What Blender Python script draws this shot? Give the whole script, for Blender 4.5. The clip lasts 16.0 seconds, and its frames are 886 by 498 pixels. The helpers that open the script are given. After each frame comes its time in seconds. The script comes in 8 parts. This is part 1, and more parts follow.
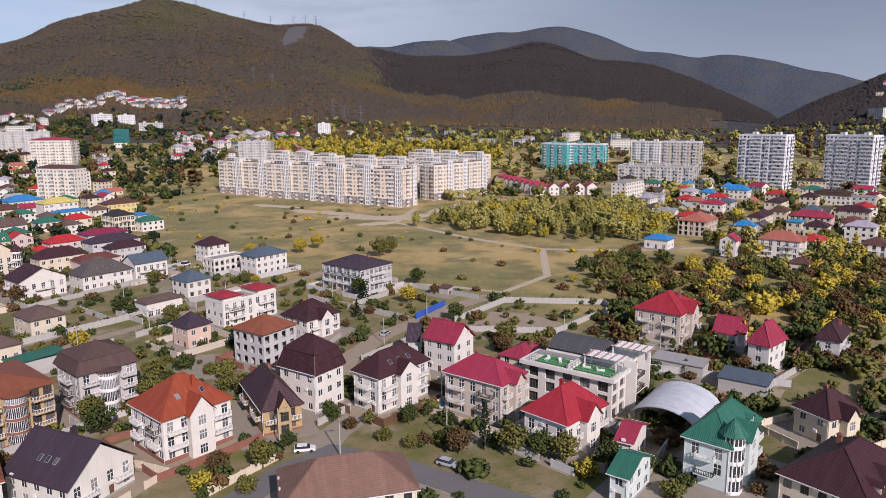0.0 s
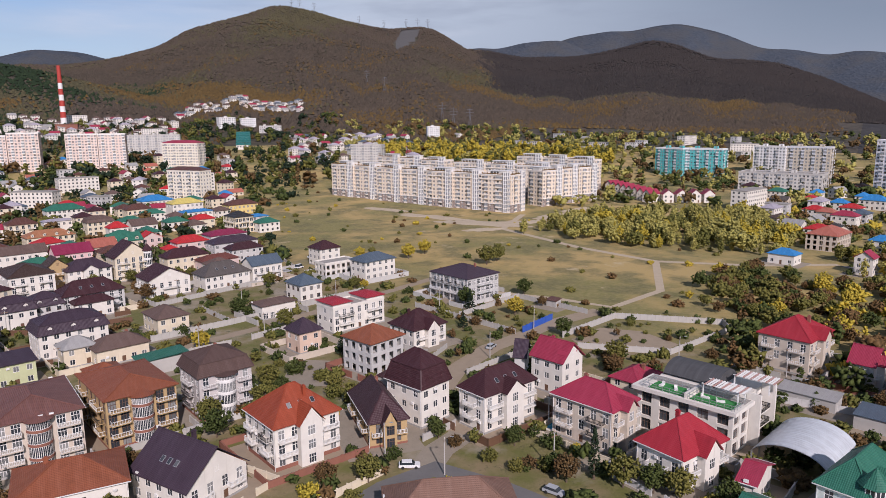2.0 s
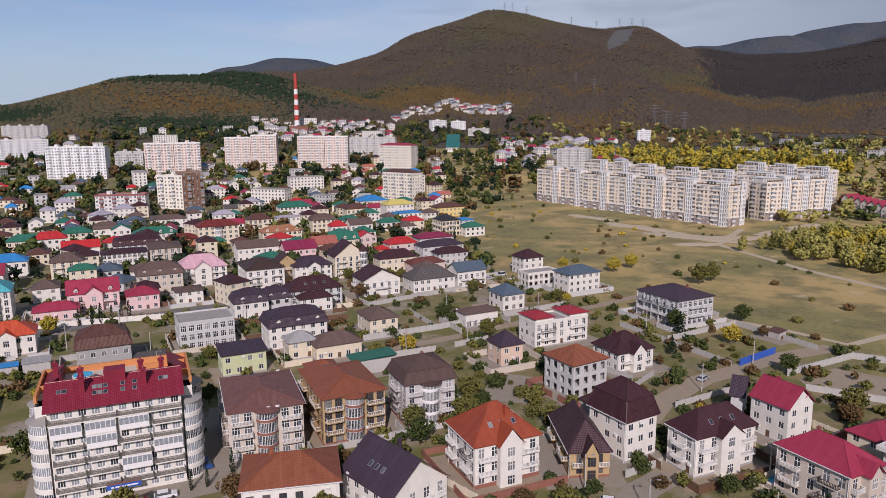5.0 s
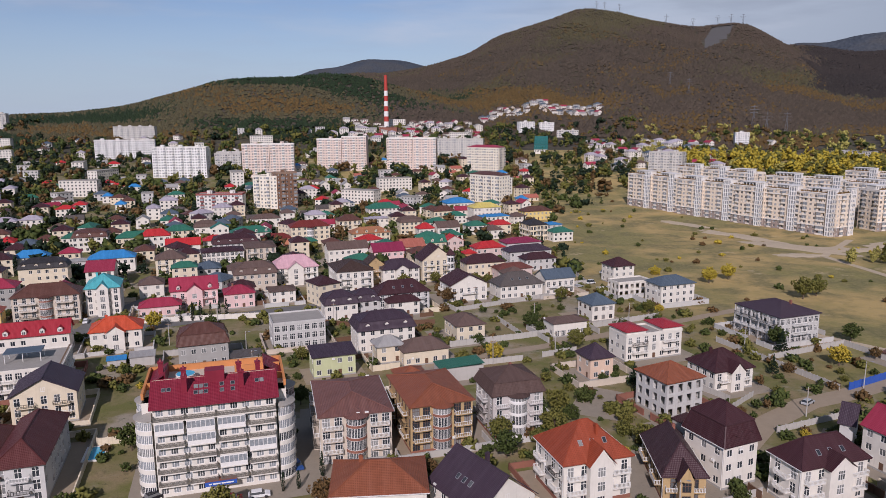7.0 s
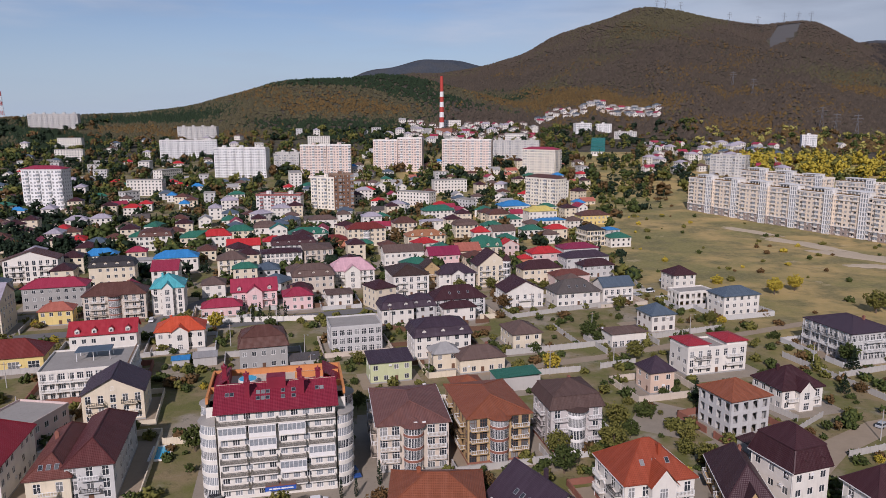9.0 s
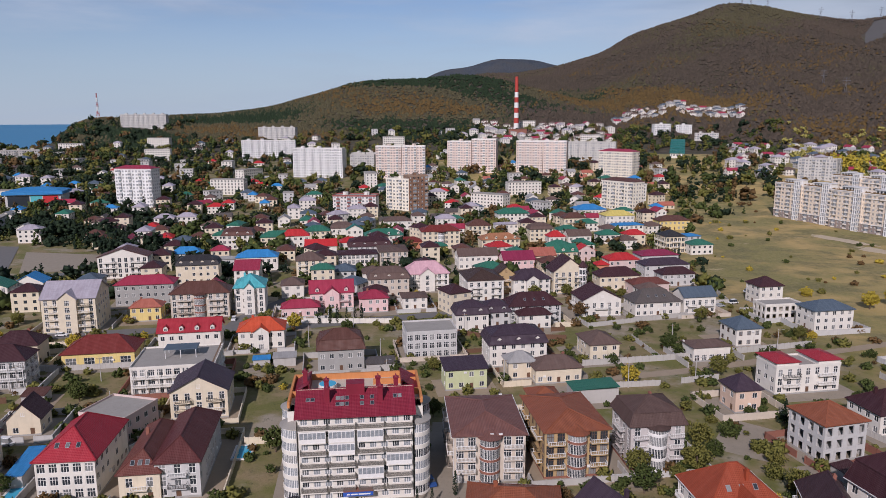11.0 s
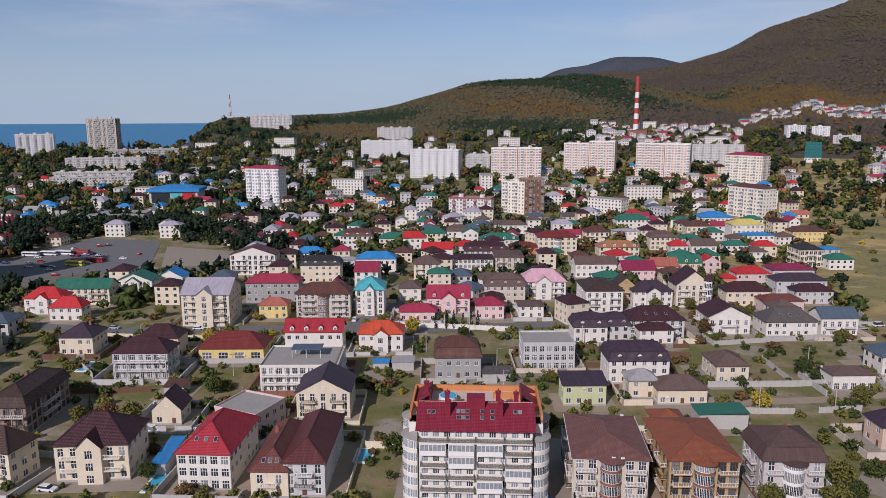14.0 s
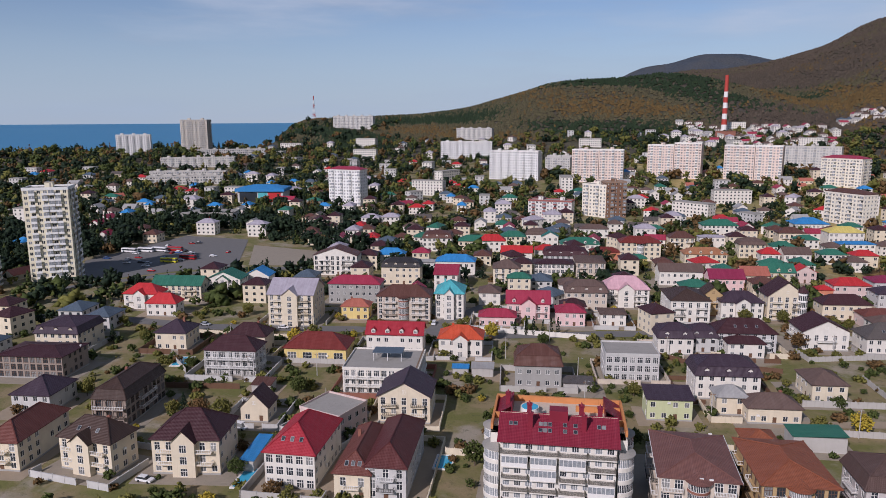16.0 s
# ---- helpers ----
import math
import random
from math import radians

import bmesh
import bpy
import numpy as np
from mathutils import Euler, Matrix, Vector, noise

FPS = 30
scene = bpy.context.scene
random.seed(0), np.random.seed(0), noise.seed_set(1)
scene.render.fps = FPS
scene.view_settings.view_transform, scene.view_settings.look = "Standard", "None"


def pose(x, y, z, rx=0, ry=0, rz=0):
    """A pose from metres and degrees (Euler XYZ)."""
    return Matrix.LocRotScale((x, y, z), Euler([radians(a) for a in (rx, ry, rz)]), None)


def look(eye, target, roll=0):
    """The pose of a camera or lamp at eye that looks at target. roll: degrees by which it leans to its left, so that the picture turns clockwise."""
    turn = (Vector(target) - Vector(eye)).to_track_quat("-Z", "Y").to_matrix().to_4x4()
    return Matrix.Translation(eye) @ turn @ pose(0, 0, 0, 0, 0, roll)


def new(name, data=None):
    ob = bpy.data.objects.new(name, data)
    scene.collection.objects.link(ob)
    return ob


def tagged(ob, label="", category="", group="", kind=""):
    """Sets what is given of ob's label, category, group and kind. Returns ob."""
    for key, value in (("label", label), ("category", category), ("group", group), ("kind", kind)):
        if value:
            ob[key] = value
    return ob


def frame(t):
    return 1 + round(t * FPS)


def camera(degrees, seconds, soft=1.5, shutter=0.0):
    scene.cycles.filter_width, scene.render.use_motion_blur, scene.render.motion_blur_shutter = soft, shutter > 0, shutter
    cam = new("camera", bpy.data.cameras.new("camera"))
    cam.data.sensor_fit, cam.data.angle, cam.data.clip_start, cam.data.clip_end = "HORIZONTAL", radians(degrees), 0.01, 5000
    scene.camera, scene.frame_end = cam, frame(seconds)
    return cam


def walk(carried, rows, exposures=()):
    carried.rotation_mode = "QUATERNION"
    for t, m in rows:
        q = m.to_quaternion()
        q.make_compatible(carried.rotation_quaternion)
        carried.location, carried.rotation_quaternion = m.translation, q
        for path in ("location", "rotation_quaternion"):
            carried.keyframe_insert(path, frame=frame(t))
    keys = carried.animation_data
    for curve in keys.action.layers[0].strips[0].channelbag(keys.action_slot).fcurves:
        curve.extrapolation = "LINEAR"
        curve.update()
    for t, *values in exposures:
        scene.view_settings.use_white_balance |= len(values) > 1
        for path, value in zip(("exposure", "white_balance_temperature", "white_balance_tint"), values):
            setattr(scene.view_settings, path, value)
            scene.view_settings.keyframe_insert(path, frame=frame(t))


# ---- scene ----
EXPO = [(0.0, 0.03, 6150, 25.0), (3.5, -0.13, 6120, 25.0), (8.0, -0.25, 6080, 24.5), (12.5, -0.26, 6000, 23.5), (16.0, -0.28, 5950, 23.5)]
cam = camera(64.02, 16.0, soft=0.75)
walk(cam, [
    (0.0, look((3.36, -10.00, 67.74), (53.23, 74.69, 49.29), -0.39)),
    (0.5, look((3.56, -9.08, 68.56), (50.50, 77.28, 50.17), -0.41)),
    (1.0, look((3.69, -8.18, 69.31), (47.56, 79.79, 50.96), -0.45)),
    (1.5, look((3.80, -7.36, 70.06), (44.13, 82.30, 51.76), -0.49)),
    (2.0, look((3.83, -6.50, 70.76), (40.50, 84.73, 52.53), -0.48)),
    (2.5, look((3.66, -5.63, 71.47), (36.64, 87.01, 53.27), -0.45)),
    (3.0, look((3.34, -5.00, 72.17), (32.06, 89.05, 54.02), -0.42)),
    (3.5, look((3.16, -4.31, 72.77), (27.25, 91.05, 54.70), -0.38)),
    (4.0, look((2.98, -3.69, 73.42), (22.33, 92.76, 55.42), -0.38)),
    (4.5, look((2.75, -3.05, 74.06), (17.28, 94.24, 56.08), -0.38)),
    (5.0, look((2.48, -2.44, 74.65), (12.17, 95.46, 56.72), -0.37)),
    (7.5, look((0.44, -0.54, 77.50), (-3.04, 97.79, 59.63), -0.30)),
    (8.0, look((0.01, -0.25, 78.10), (-4.79, 98.02, 60.20), -0.27)),
    (8.5, look((-0.42, -0.01, 78.73), (-7.67, 98.10, 60.81), -0.23)),
    (9.0, look((-0.91, 0.21, 79.35), (-10.40, 98.14, 61.44), -0.19)),
    (11.5, look((-3.73, 1.33, 82.26), (-25.54, 97.25, 64.25), -0.17)),
    (12.0, look((-4.28, 1.36, 82.90), (-28.49, 96.69, 64.85), -0.17)),
    (12.5, look((-4.86, 1.38, 83.48), (-31.54, 96.04, 65.40), -0.17)),
    (13.0, look((-5.44, 1.36, 84.06), (-34.63, 95.27, 65.97), -0.14)),
    (13.5, look((-5.92, 1.39, 84.67), (-37.66, 94.48, 66.58), -0.14)),
    (14.0, look((-6.45, 1.34, 85.22), (-40.70, 93.53, 67.11), -0.15)),
    (14.5, look((-7.00, 1.37, 85.79), (-43.76, 92.58, 67.66), -0.16)),
    (15.0, look((-7.54, 1.36, 86.33), (-46.77, 91.53, 68.19), -0.17)),
    (15.5, look((-8.00, 1.21, 86.86), (-49.66, 90.29, 68.70), -0.21)),
    (16.0, look((-8.45, 1.16, 87.48), (-52.52, 89.06, 69.31), -0.24)),
], exposures=EXPO)

# ---------------------------------------------------------------- sky and sun
SUN_AZ, SUN_EL = 187.0, 33.0
world = bpy.data.worlds.new("sky")
scene.world = world
world.use_nodes = True
nt = world.node_tree
nt.nodes.clear()
w_out = nt.nodes.new("ShaderNodeOutputWorld")
w_bg = nt.nodes.new("ShaderNodeBackground")
w_sky = nt.nodes.new("ShaderNodeTexSky")
w_sky.sky_type = "NISHITA"
w_sky.sun_disc = False
w_sky.sun_elevation, w_sky.sun_rotation = radians(SUN_EL), radians(SUN_AZ)
w_sky.air_density, w_sky.dust_density, w_sky.ozone_density = 1.0, 0.05, 3.5
w_tc = nt.nodes.new("ShaderNodeTexCoord")
w_map = nt.nodes.new("ShaderNodeMapping")
w_map.inputs["Scale"].default_value = (1.1, 1.1, 6.5)
w_noise = nt.nodes.new("ShaderNodeTexNoise")
w_noise.inputs["Scale"].default_value, w_noise.inputs["Detail"].default_value = 2.2, 7.0
w_noise.inputs["Roughness"].default_value = 0.55
w_ramp = nt.nodes.new("ShaderNodeValToRGB")
w_ramp.color_ramp.elements[0].position, w_ramp.color_ramp.elements[1].position = 0.48, 0.74
w_ramp.color_ramp.elements[0].color, w_ramp.color_ramp.elements[1].color = (0.06,) * 3 + (1,), (0.75,) * 3 + (1,)


def w_range(src, a, b, c, d):
    q = nt.nodes.new("ShaderNodeMapRange")
    q.interpolation_type = "SMOOTHSTEP"
    for k, v in zip((1, 2, 3, 4), (a, b, c, d)):
        q.inputs[k].default_value = v
    nt.links.new(src, q.inputs[0])
    return q.outputs[0]


def w_blend(fac, a, b, kind="MIX"):
    q = nt.nodes.new("ShaderNodeMix")
    q.data_type, q.blend_type = "RGBA", kind
    for sock, v in ((0, fac), (6, a), (7, b)):
        if isinstance(v, (tuple, float)):
            q.inputs[sock].default_value = v
        else:
            nt.links.new(v, q.inputs[sock])
    return q.outputs[2]


# a clear blue sky over the sea, closing to a grey cloud deck over the mountains inland
w_sep = nt.nodes.new("ShaderNodeSeparateXYZ")
w_fine = nt.nodes.new("ShaderNodeTexNoise")
w_fine.inputs["Scale"].default_value, w_fine.inputs["Detail"].default_value = 5.0, 8.0
nt.links.new(w_tc.outputs["Generated"], w_sep.inputs["Vector"])
nt.links.new(w_tc.outputs["Generated"], w_map.inputs["Vector"])
nt.links.new(w_map.outputs["Vector"], w_noise.inputs["Vector"])
nt.links.new(w_map.outputs["Vector"], w_fine.inputs["Vector"])
nt.links.new(w_noise.outputs["Fac"], w_ramp.inputs["Fac"])
w_deck = w_blend(w_range(w_sep.outputs["X"], 0.30, 0.85, 0.0, 1.0), (6.0, 7.0, 7.5, 1), (2.3, 3.0, 3.6, 1))
w_deck = w_blend(w_range(w_fine.outputs["Fac"], 0.42, 0.66, 0.0, 0.40), w_deck, (3.0, 3.5, 4.1, 1))
w_deck = w_blend(w_range(w_noise.outputs["Fac"], 0.5, 0.72, 0.0, 0.5), w_deck, (8.8, 9.3, 9.5, 1))
w_cover = w_blend(w_range(w_sep.outputs["X"], -0.12, 0.30, 0.0, 0.92), w_ramp.outputs["Color"], (1.0, 1.0, 1.0, 1))
w_all = w_blend(w_cover, w_sky.outputs["Color"], w_deck)
w_all = w_blend(w_range(w_sep.outputs["Z"], 0.0, 0.18, 0.8, 0.0), w_all, w_blend(w_range(w_sep.outputs["X"], -0.1, 0.6, 0.0, 1.0), (5.0, 6.5, 7.6, 1), (4.2, 5.0, 5.7, 1)))
w_all = w_blend(w_range(w_sep.outputs["Z"], 0.25, 0.9, 0.0, 1.0), w_all, (0.45, 0.48, 0.55, 1), "MULTIPLY")
nt.links.new(w_all, w_bg.inputs["Color"])
nt.links.new(w_bg.outputs["Background"], w_out.inputs["Surface"])
w_bg.inputs["Strength"].default_value = 0.085
sun = new("sun", bpy.data.lights.new("sun", "SUN"))
sun.data.energy, sun.data.angle, sun.data.color = 4.3, radians(1.2), (1.0, 0.93, 0.84)
_sd = Vector((math.sin(radians(SUN_AZ)) * math.cos(radians(SUN_EL)), math.cos(radians(SUN_AZ)) * math.cos(radians(SUN_EL)), math.sin(radians(SUN_EL))))
sun.matrix_world = look(_sd * 300, (0, 0, 0))


# ---------------------------------------------------------------- materials
def nodes_of(name, rough=0.8, metal=0.0):
    m = bpy.data.materials.new(name)
    m.use_nodes = True
    n = m.node_tree
    bs = n.nodes["Principled BSDF"]
    bs.inputs["Roughness"].default_value, bs.inputs["Metallic"].default_value = rough, metal
    return m, n, bs


def mixer(n, a, b, fac, kind="MIX"):
    x = n.nodes.new("ShaderNodeMix")
    x.data_type, x.blend_type = "RGBA", kind
    for sock, v in ((0, fac), (6, a), (7, b)):
        if isinstance(v, (float, int)):
            x.inputs[sock].default_value = v
        elif isinstance(v, tuple):
            x.inputs[sock].default_value = (*v[:3], 1)
        else:
            n.links.new(v, x.inputs[sock])
    return x.outputs[2]


def noise_of(n, scale, detail=4.0, stretch=None, coord="Object", rough=0.6):
    tc = n.nodes.new("ShaderNodeTexCoord")
    tx = n.nodes.new("ShaderNodeTexNoise")
    tx.inputs["Scale"].default_value, tx.inputs["Detail"].default_value, tx.inputs["Roughness"].default_value = scale, detail, rough
    if stretch:
        mp = n.nodes.new("ShaderNodeMapping")
        mp.inputs["Scale"].default_value = stretch
        n.links.new(tc.outputs[coord], mp.inputs["Vector"])
        n.links.new(mp.outputs["Vector"], tx.inputs["Vector"])
    else:
        n.links.new(tc.outputs[coord], tx.inputs["Vector"])
    return tx.outputs["Fac"]


def ramp(n, src, lo, hi, c0=(0, 0, 0), c1=(1, 1, 1)):
    r = n.nodes.new("ShaderNodeValToRGB")
    e = r.color_ramp.elements
    e[0].position, e[1].position = lo, hi
    e[0].color, e[1].color = (*c0, 1), (*c1, 1)
    n.links.new(src, r.inputs["Fac"])
    return r.outputs["Color"]


def bump(n, bs, src, strength=0.3, dist=0.05):
    bp = n.nodes.new("ShaderNodeBump")
    bp.inputs["Strength"].default_value, bp.inputs["Distance"].default_value = strength, dist
    n.links.new(src, bp.inputs["Height"])
    n.links.new(bp.outputs["Normal"], bs.inputs["Normal"])


def scaled(c, k):
    return tuple(min(1.0, v * k) for v in c[:3])


def plaster(name, c, rough=0.85, stain=0.72):
    m, n, bs = nodes_of(name, rough)
    big = ramp(n, noise_of(n, 0.35, 5), 0.35, 0.75)
    streak = ramp(n, noise_of(n, 1.0, 4, (1.6, 1.6, 0.12)), 0.56, 0.95)
    fine = noise_of(n, 6.0, 3)
    col = mixer(n, scaled(c, 0.93), scaled(c, 1.06), fine)
    col = mixer(n, col, scaled(c, 0.86), big)
    col = mixer(n, col, scaled((c[0] * 0.96, c[1] * 0.93, c[2] * 0.88), stain), streak)
    n.links.new(col, bs.inputs["Base Color"])
    bump(n, bs, fine, 0.25, 0.02)
    return m


def roofing(name, c, rough=0.5, period=0.35, rows=0.38, worn=0.75, metal=0.0, depth=0.04):
    """Pressed metal tile or shingle: ribs along the slope, rows across it, in metres of the roof's own map."""
    m, n, bs = nodes_of(name, rough, metal)
    uv = n.nodes.new("ShaderNodeTexCoord")
    sep = n.nodes.new("ShaderNodeSeparateXYZ")
    n.links.new(uv.outputs["UV"], sep.inputs["Vector"])

    def wave(out, per):
        mu = n.nodes.new("ShaderNodeMath")
        mu.operation = "MULTIPLY"
        mu.inputs[1].default_value = 2 * math.pi / per
        n.links.new(out, mu.inputs[0])
        sn = n.nodes.new("ShaderNodeMath")
        sn.operation = "SINE"
        n.links.new(mu.outputs[0], sn.inputs[0])
        return sn.outputs[0]

    add = n.nodes.new("ShaderNodeMath")
    n.links.new(wave(sep.outputs["X"], period), add.inputs[0])
    n.links.new(wave(sep.outputs["Y"], rows), add.inputs[1])
    band = ramp(n, wave(sep.outputs["Y"], rows), -0.2, 1.0)
    patch = ramp(n, noise_of(n, 0.5, 5), 0.38, 0.7)
    run = ramp(n, noise_of(n, 0.9, 4, (1.2, 0.1, 1), "UV"), 0.45, 0.8)
    fine = noise_of(n, 9.0, 2)
    col = mixer(n, scaled(c, 0.88), scaled(c, 1.14), fine)
    col = mixer(n, col, scaled(c, worn), patch)
    col = mixer(n, col, scaled((c[0] * 1.05 + 0.02, c[1] * 1.1 + 0.02, c[2] * 1.1 + 0.02), 1.12), run)
    col = mixer(n, col, scaled(c, 0.7), mixer(n, (0, 0, 0), (0.35, 0.35, 0.35), band))
    info = n.nodes.new("ShaderNodeObjectInfo")
    col = mixer(n, col, scaled(c, 1.2), ramp(n, info.outputs["Random"], 0.0, 1.0, (0, 0, 0), (0.35, 0.35, 0.35)))
    n.links.new(col, bs.inputs["Base Color"])
    bump(n, bs, add.outputs[0], 0.5, depth)
    bs.inputs["Specular IOR Level"].default_value = 0.28
    return m


def plain(name, c, rough=0.6, metal=0.0, scale=3.0, var=0.15):
    m, n, bs = nodes_of(name, rough, metal)
    f1 = noise_of(n, scale, 4)
    n.links.new(mixer(n, scaled(c, 1 - var), scaled(c, 1 + var), f1), bs.inputs["Base Color"])
    bump(n, bs, f1, 0.1, 0.01)
    return m


def leafy(name, dark, light, rough=0.75):
    """Foliage that varies from clump to clump and from plant to plant."""
    m, n, bs = nodes_of(name, rough)
    geo = n.nodes.new("ShaderNodeNewGeometry")
    info = n.nodes.new("ShaderNodeObjectInfo")
    col = mixer(n, dark, light, geo.outputs["Random Per Island"])
    col = mixer(n, col, scaled((light[0] * 1.1, light[1] * 1.0, light[2]), 1.05), ramp(n, info.outputs["Random"], 0.3, 1.0, (0, 0, 0), (0.5, 0.5, 0.5)))
    col = mixer(n, col, scaled(dark, 0.7), ramp(n, noise_of(n, 1.3, 4), 0.45, 0.75))
    n.links.new(col, bs.inputs["Base Color"])
    bs.inputs["Specular IOR Level"].default_value = 0.2
    return m


WALLS = {
    "white": (0.73, 0.69, 0.62), "cream": (0.70, 0.61, 0.46), "pale_grey": (0.54, 0.53, 0.51), "concrete": (0.36, 0.35, 0.33), "beige": (0.58, 0.50, 0.41),
    "yellow": (0.72, 0.56, 0.22), "lime": (0.55, 0.58, 0.34), "peach": (0.68, 0.50, 0.38), "mint": (0.64, 0.71, 0.67), "stone": (0.52, 0.48, 0.46),
    "tan": (0.46, 0.32, 0.16), "pinkish": (0.64, 0.50, 0.46), "pink": (0.74, 0.52, 0.50), "taupe_wall": (0.30, 0.24, 0.20), "coral_wall": (0.55, 0.22, 0.13)}
ROOFS = {
    "maroon": (0.055, 0.020, 0.024), "purple_brown": (0.060, 0.028, 0.033), "purple": (0.055, 0.035, 0.050), "brown": (0.115, 0.050, 0.038), "rosy_brown": (0.185, 0.085, 0.070), "dark_brown": (0.062, 0.036, 0.028), "russet": (0.25, 0.080, 0.040),
    "redbrown": (0.15, 0.050, 0.038), "brick_dark": (0.105, 0.028, 0.026), "brick_red": (0.17, 0.030, 0.025), "crimson": (0.21, 0.018, 0.036), "red": (0.34, 0.026, 0.038), "scarlet": (0.48, 0.030, 0.032), "raspberry": (0.33, 0.035, 0.068),
    "magenta": (0.24, 0.024, 0.065), "orange": (0.55, 0.085, 0.035), "orange_brown": (0.30, 0.060, 0.026), "coral": (0.40, 0.13, 0.09), "tan_orange": (0.36, 0.16, 0.08),
    "tan": (0.20, 0.115, 0.085), "taupe": (0.13, 0.085, 0.072), "grey_brown": (0.10, 0.085, 0.078), "grey": (0.33, 0.32, 0.31), "slate": (0.085, 0.115, 0.15),
    "black": (0.035, 0.032, 0.034), "green": (0.030, 0.15, 0.10), "teal": (0.02, 0.17, 0.15), "blue": (0.035, 0.22, 0.50), "cyan": (0.09, 0.42, 0.46),
    "lilac": (0.40, 0.36, 0.41), "pinkpale": (0.60, 0.36, 0.40), "yellow_roof": (0.62, 0.50, 0.14), "shingle": (0.095, 0.058, 0.050)}
WORDS = {"purple_brown": "purple-brown", "rosy_brown": "rosy brown", "pale_grey": "pale grey", "taupe_wall": "dark taupe", "coral_wall": "coral red", "dark_brown": "dark brown", "brick_dark": "dark brick-red", "brick_red": "brick-red", "orange_brown": "orange-brown",
         "tan_orange": "orange-tan", "grey_brown": "grey-brown", "pinkpale": "pale pink", "yellow_roof": "yellow", "redbrown": "red-brown", "shingle": "brown shingle"}
M = {}
for k, c in WALLS.items():
    M[k] = plaster("plaster_" + k, c)
for k, c in ROOFS.items():
    M["r_" + k] = roofing("roof_" + k, c, 0.5 if k not in ("shingle", "tan", "taupe") else 0.8)
M["brick"] = plaster("brick_cladding", (0.27, 0.11, 0.075), 0.85, 0.6)
M["deck"] = plaster("flat_roof_felt", (0.34, 0.32, 0.29), 0.9, 0.55)
M["frame"] = plain("window_frame_white", (0.76, 0.74, 0.71), 0.4)
M["frame_dark"] = plain("window_frame_brown", (0.12, 0.07, 0.05), 0.5)
M["rail"] = plain("railing_white", (0.74, 0.73, 0.70), 0.5)
M["rail_dark"] = plain("balustrade_grey_brown", (0.16, 0.145, 0.125), 0.7)
M["iron"] = plain("iron_dark", (0.06, 0.055, 0.05), 0.5, 0.5)
M["steel"] = plain("galvanised_steel", (0.45, 0.46, 0.47), 0.45, 0.6)
M["door"] = plain("door_brown", (0.14, 0.075, 0.045), 0.5)
M["turf"] = plain("artificial_turf", (0.03, 0.22, 0.05), 0.9, 0, 8, 0.3)
M["orange_tile"] = plaster("terrace_orange", (0.60, 0.24, 0.08), 0.8)
M["wood"] = plain("weathered_wood", (0.24, 0.15, 0.09), 0.8, 0, 5, 0.3)
M["asphalt"] = plaster("asphalt_patched", (0.16, 0.155, 0.15), 0.9, 0.7)
M["paving"] = plaster("yard_concrete", (0.31, 0.265, 0.205), 0.9, 0.5)
M["earth"] = plaster("bare_earth", (0.34, 0.27, 0.19), 0.95, 0.75)
M["sand"] = plaster("heaped_sand", (0.50, 0.41, 0.29), 0.95, 0.6)
M["fence"] = plaster("fence_concrete", (0.46, 0.44, 0.41), 0.9, 0.6)
M["fence_blue"] = plain("fence_blue_sheet", (0.03, 0.10, 0.42), 0.5)
M["bark"] = plain("bark", (0.12, 0.085, 0.06), 0.9, 0, 4, 0.3)
M["pool"] = plain("pool_blue", (0.06, 0.40, 0.60), 0.15)
M["rubber"] = plain("tyre", (0.02, 0.02, 0.02), 0.8)


def glass(name, c, rough):
    m, n, bs = nodes_of(name, rough)
    info = n.nodes.new("ShaderNodeObjectInfo")
    col = mixer(n, c, (0.34, 0.34, 0.33), ramp(n, info.outputs["Random"], 0.55, 1.0, (0, 0, 0), (0.8, 0.8, 0.8)))
    n.links.new(col, bs.inputs["Base Color"])
    bs.inputs["Specular IOR Level"].default_value = 0.6
    return m


M["glass_pale"] = plain("glazing_curtained", (0.26, 0.28, 0.30), 0.15, 0, 2, 0.5)
M["glass"] = glass("window_glass", (0.035, 0.042, 0.05), 0.08)
for k, c in {"car_white": (0.75, 0.75, 0.75), "car_silver": (0.4, 0.42, 0.44), "car_red": (0.4, 0.02, 0.02), "car_black": (0.02, 0.02, 0.025), "car_blue": (0.03, 0.08, 0.25)}.items():
    M[k] = plain(k, c, 0.25)
M["f_green"] = leafy("foliage_green", (0.040, 0.058, 0.015), (0.088, 0.112, 0.028))
M["f_olive"] = leafy("foliage_olive", (0.105, 0.108, 0.025), (0.19, 0.18, 0.044))
M["f_yellow"] = leafy("foliage_yellow", (0.34, 0.27, 0.030), (0.52, 0.41, 0.055))
M["f_rust"] = leafy("foliage_rust", (0.095, 0.060, 0.024), (0.18, 0.108, 0.042))
M["f_willow"] = leafy("foliage_willow", (0.29, 0.265, 0.070), (0.46, 0.41, 0.12))
M["f_dark"] = leafy("foliage_conifer", (0.010, 0.022, 0.012), (0.026, 0.044, 0.020))

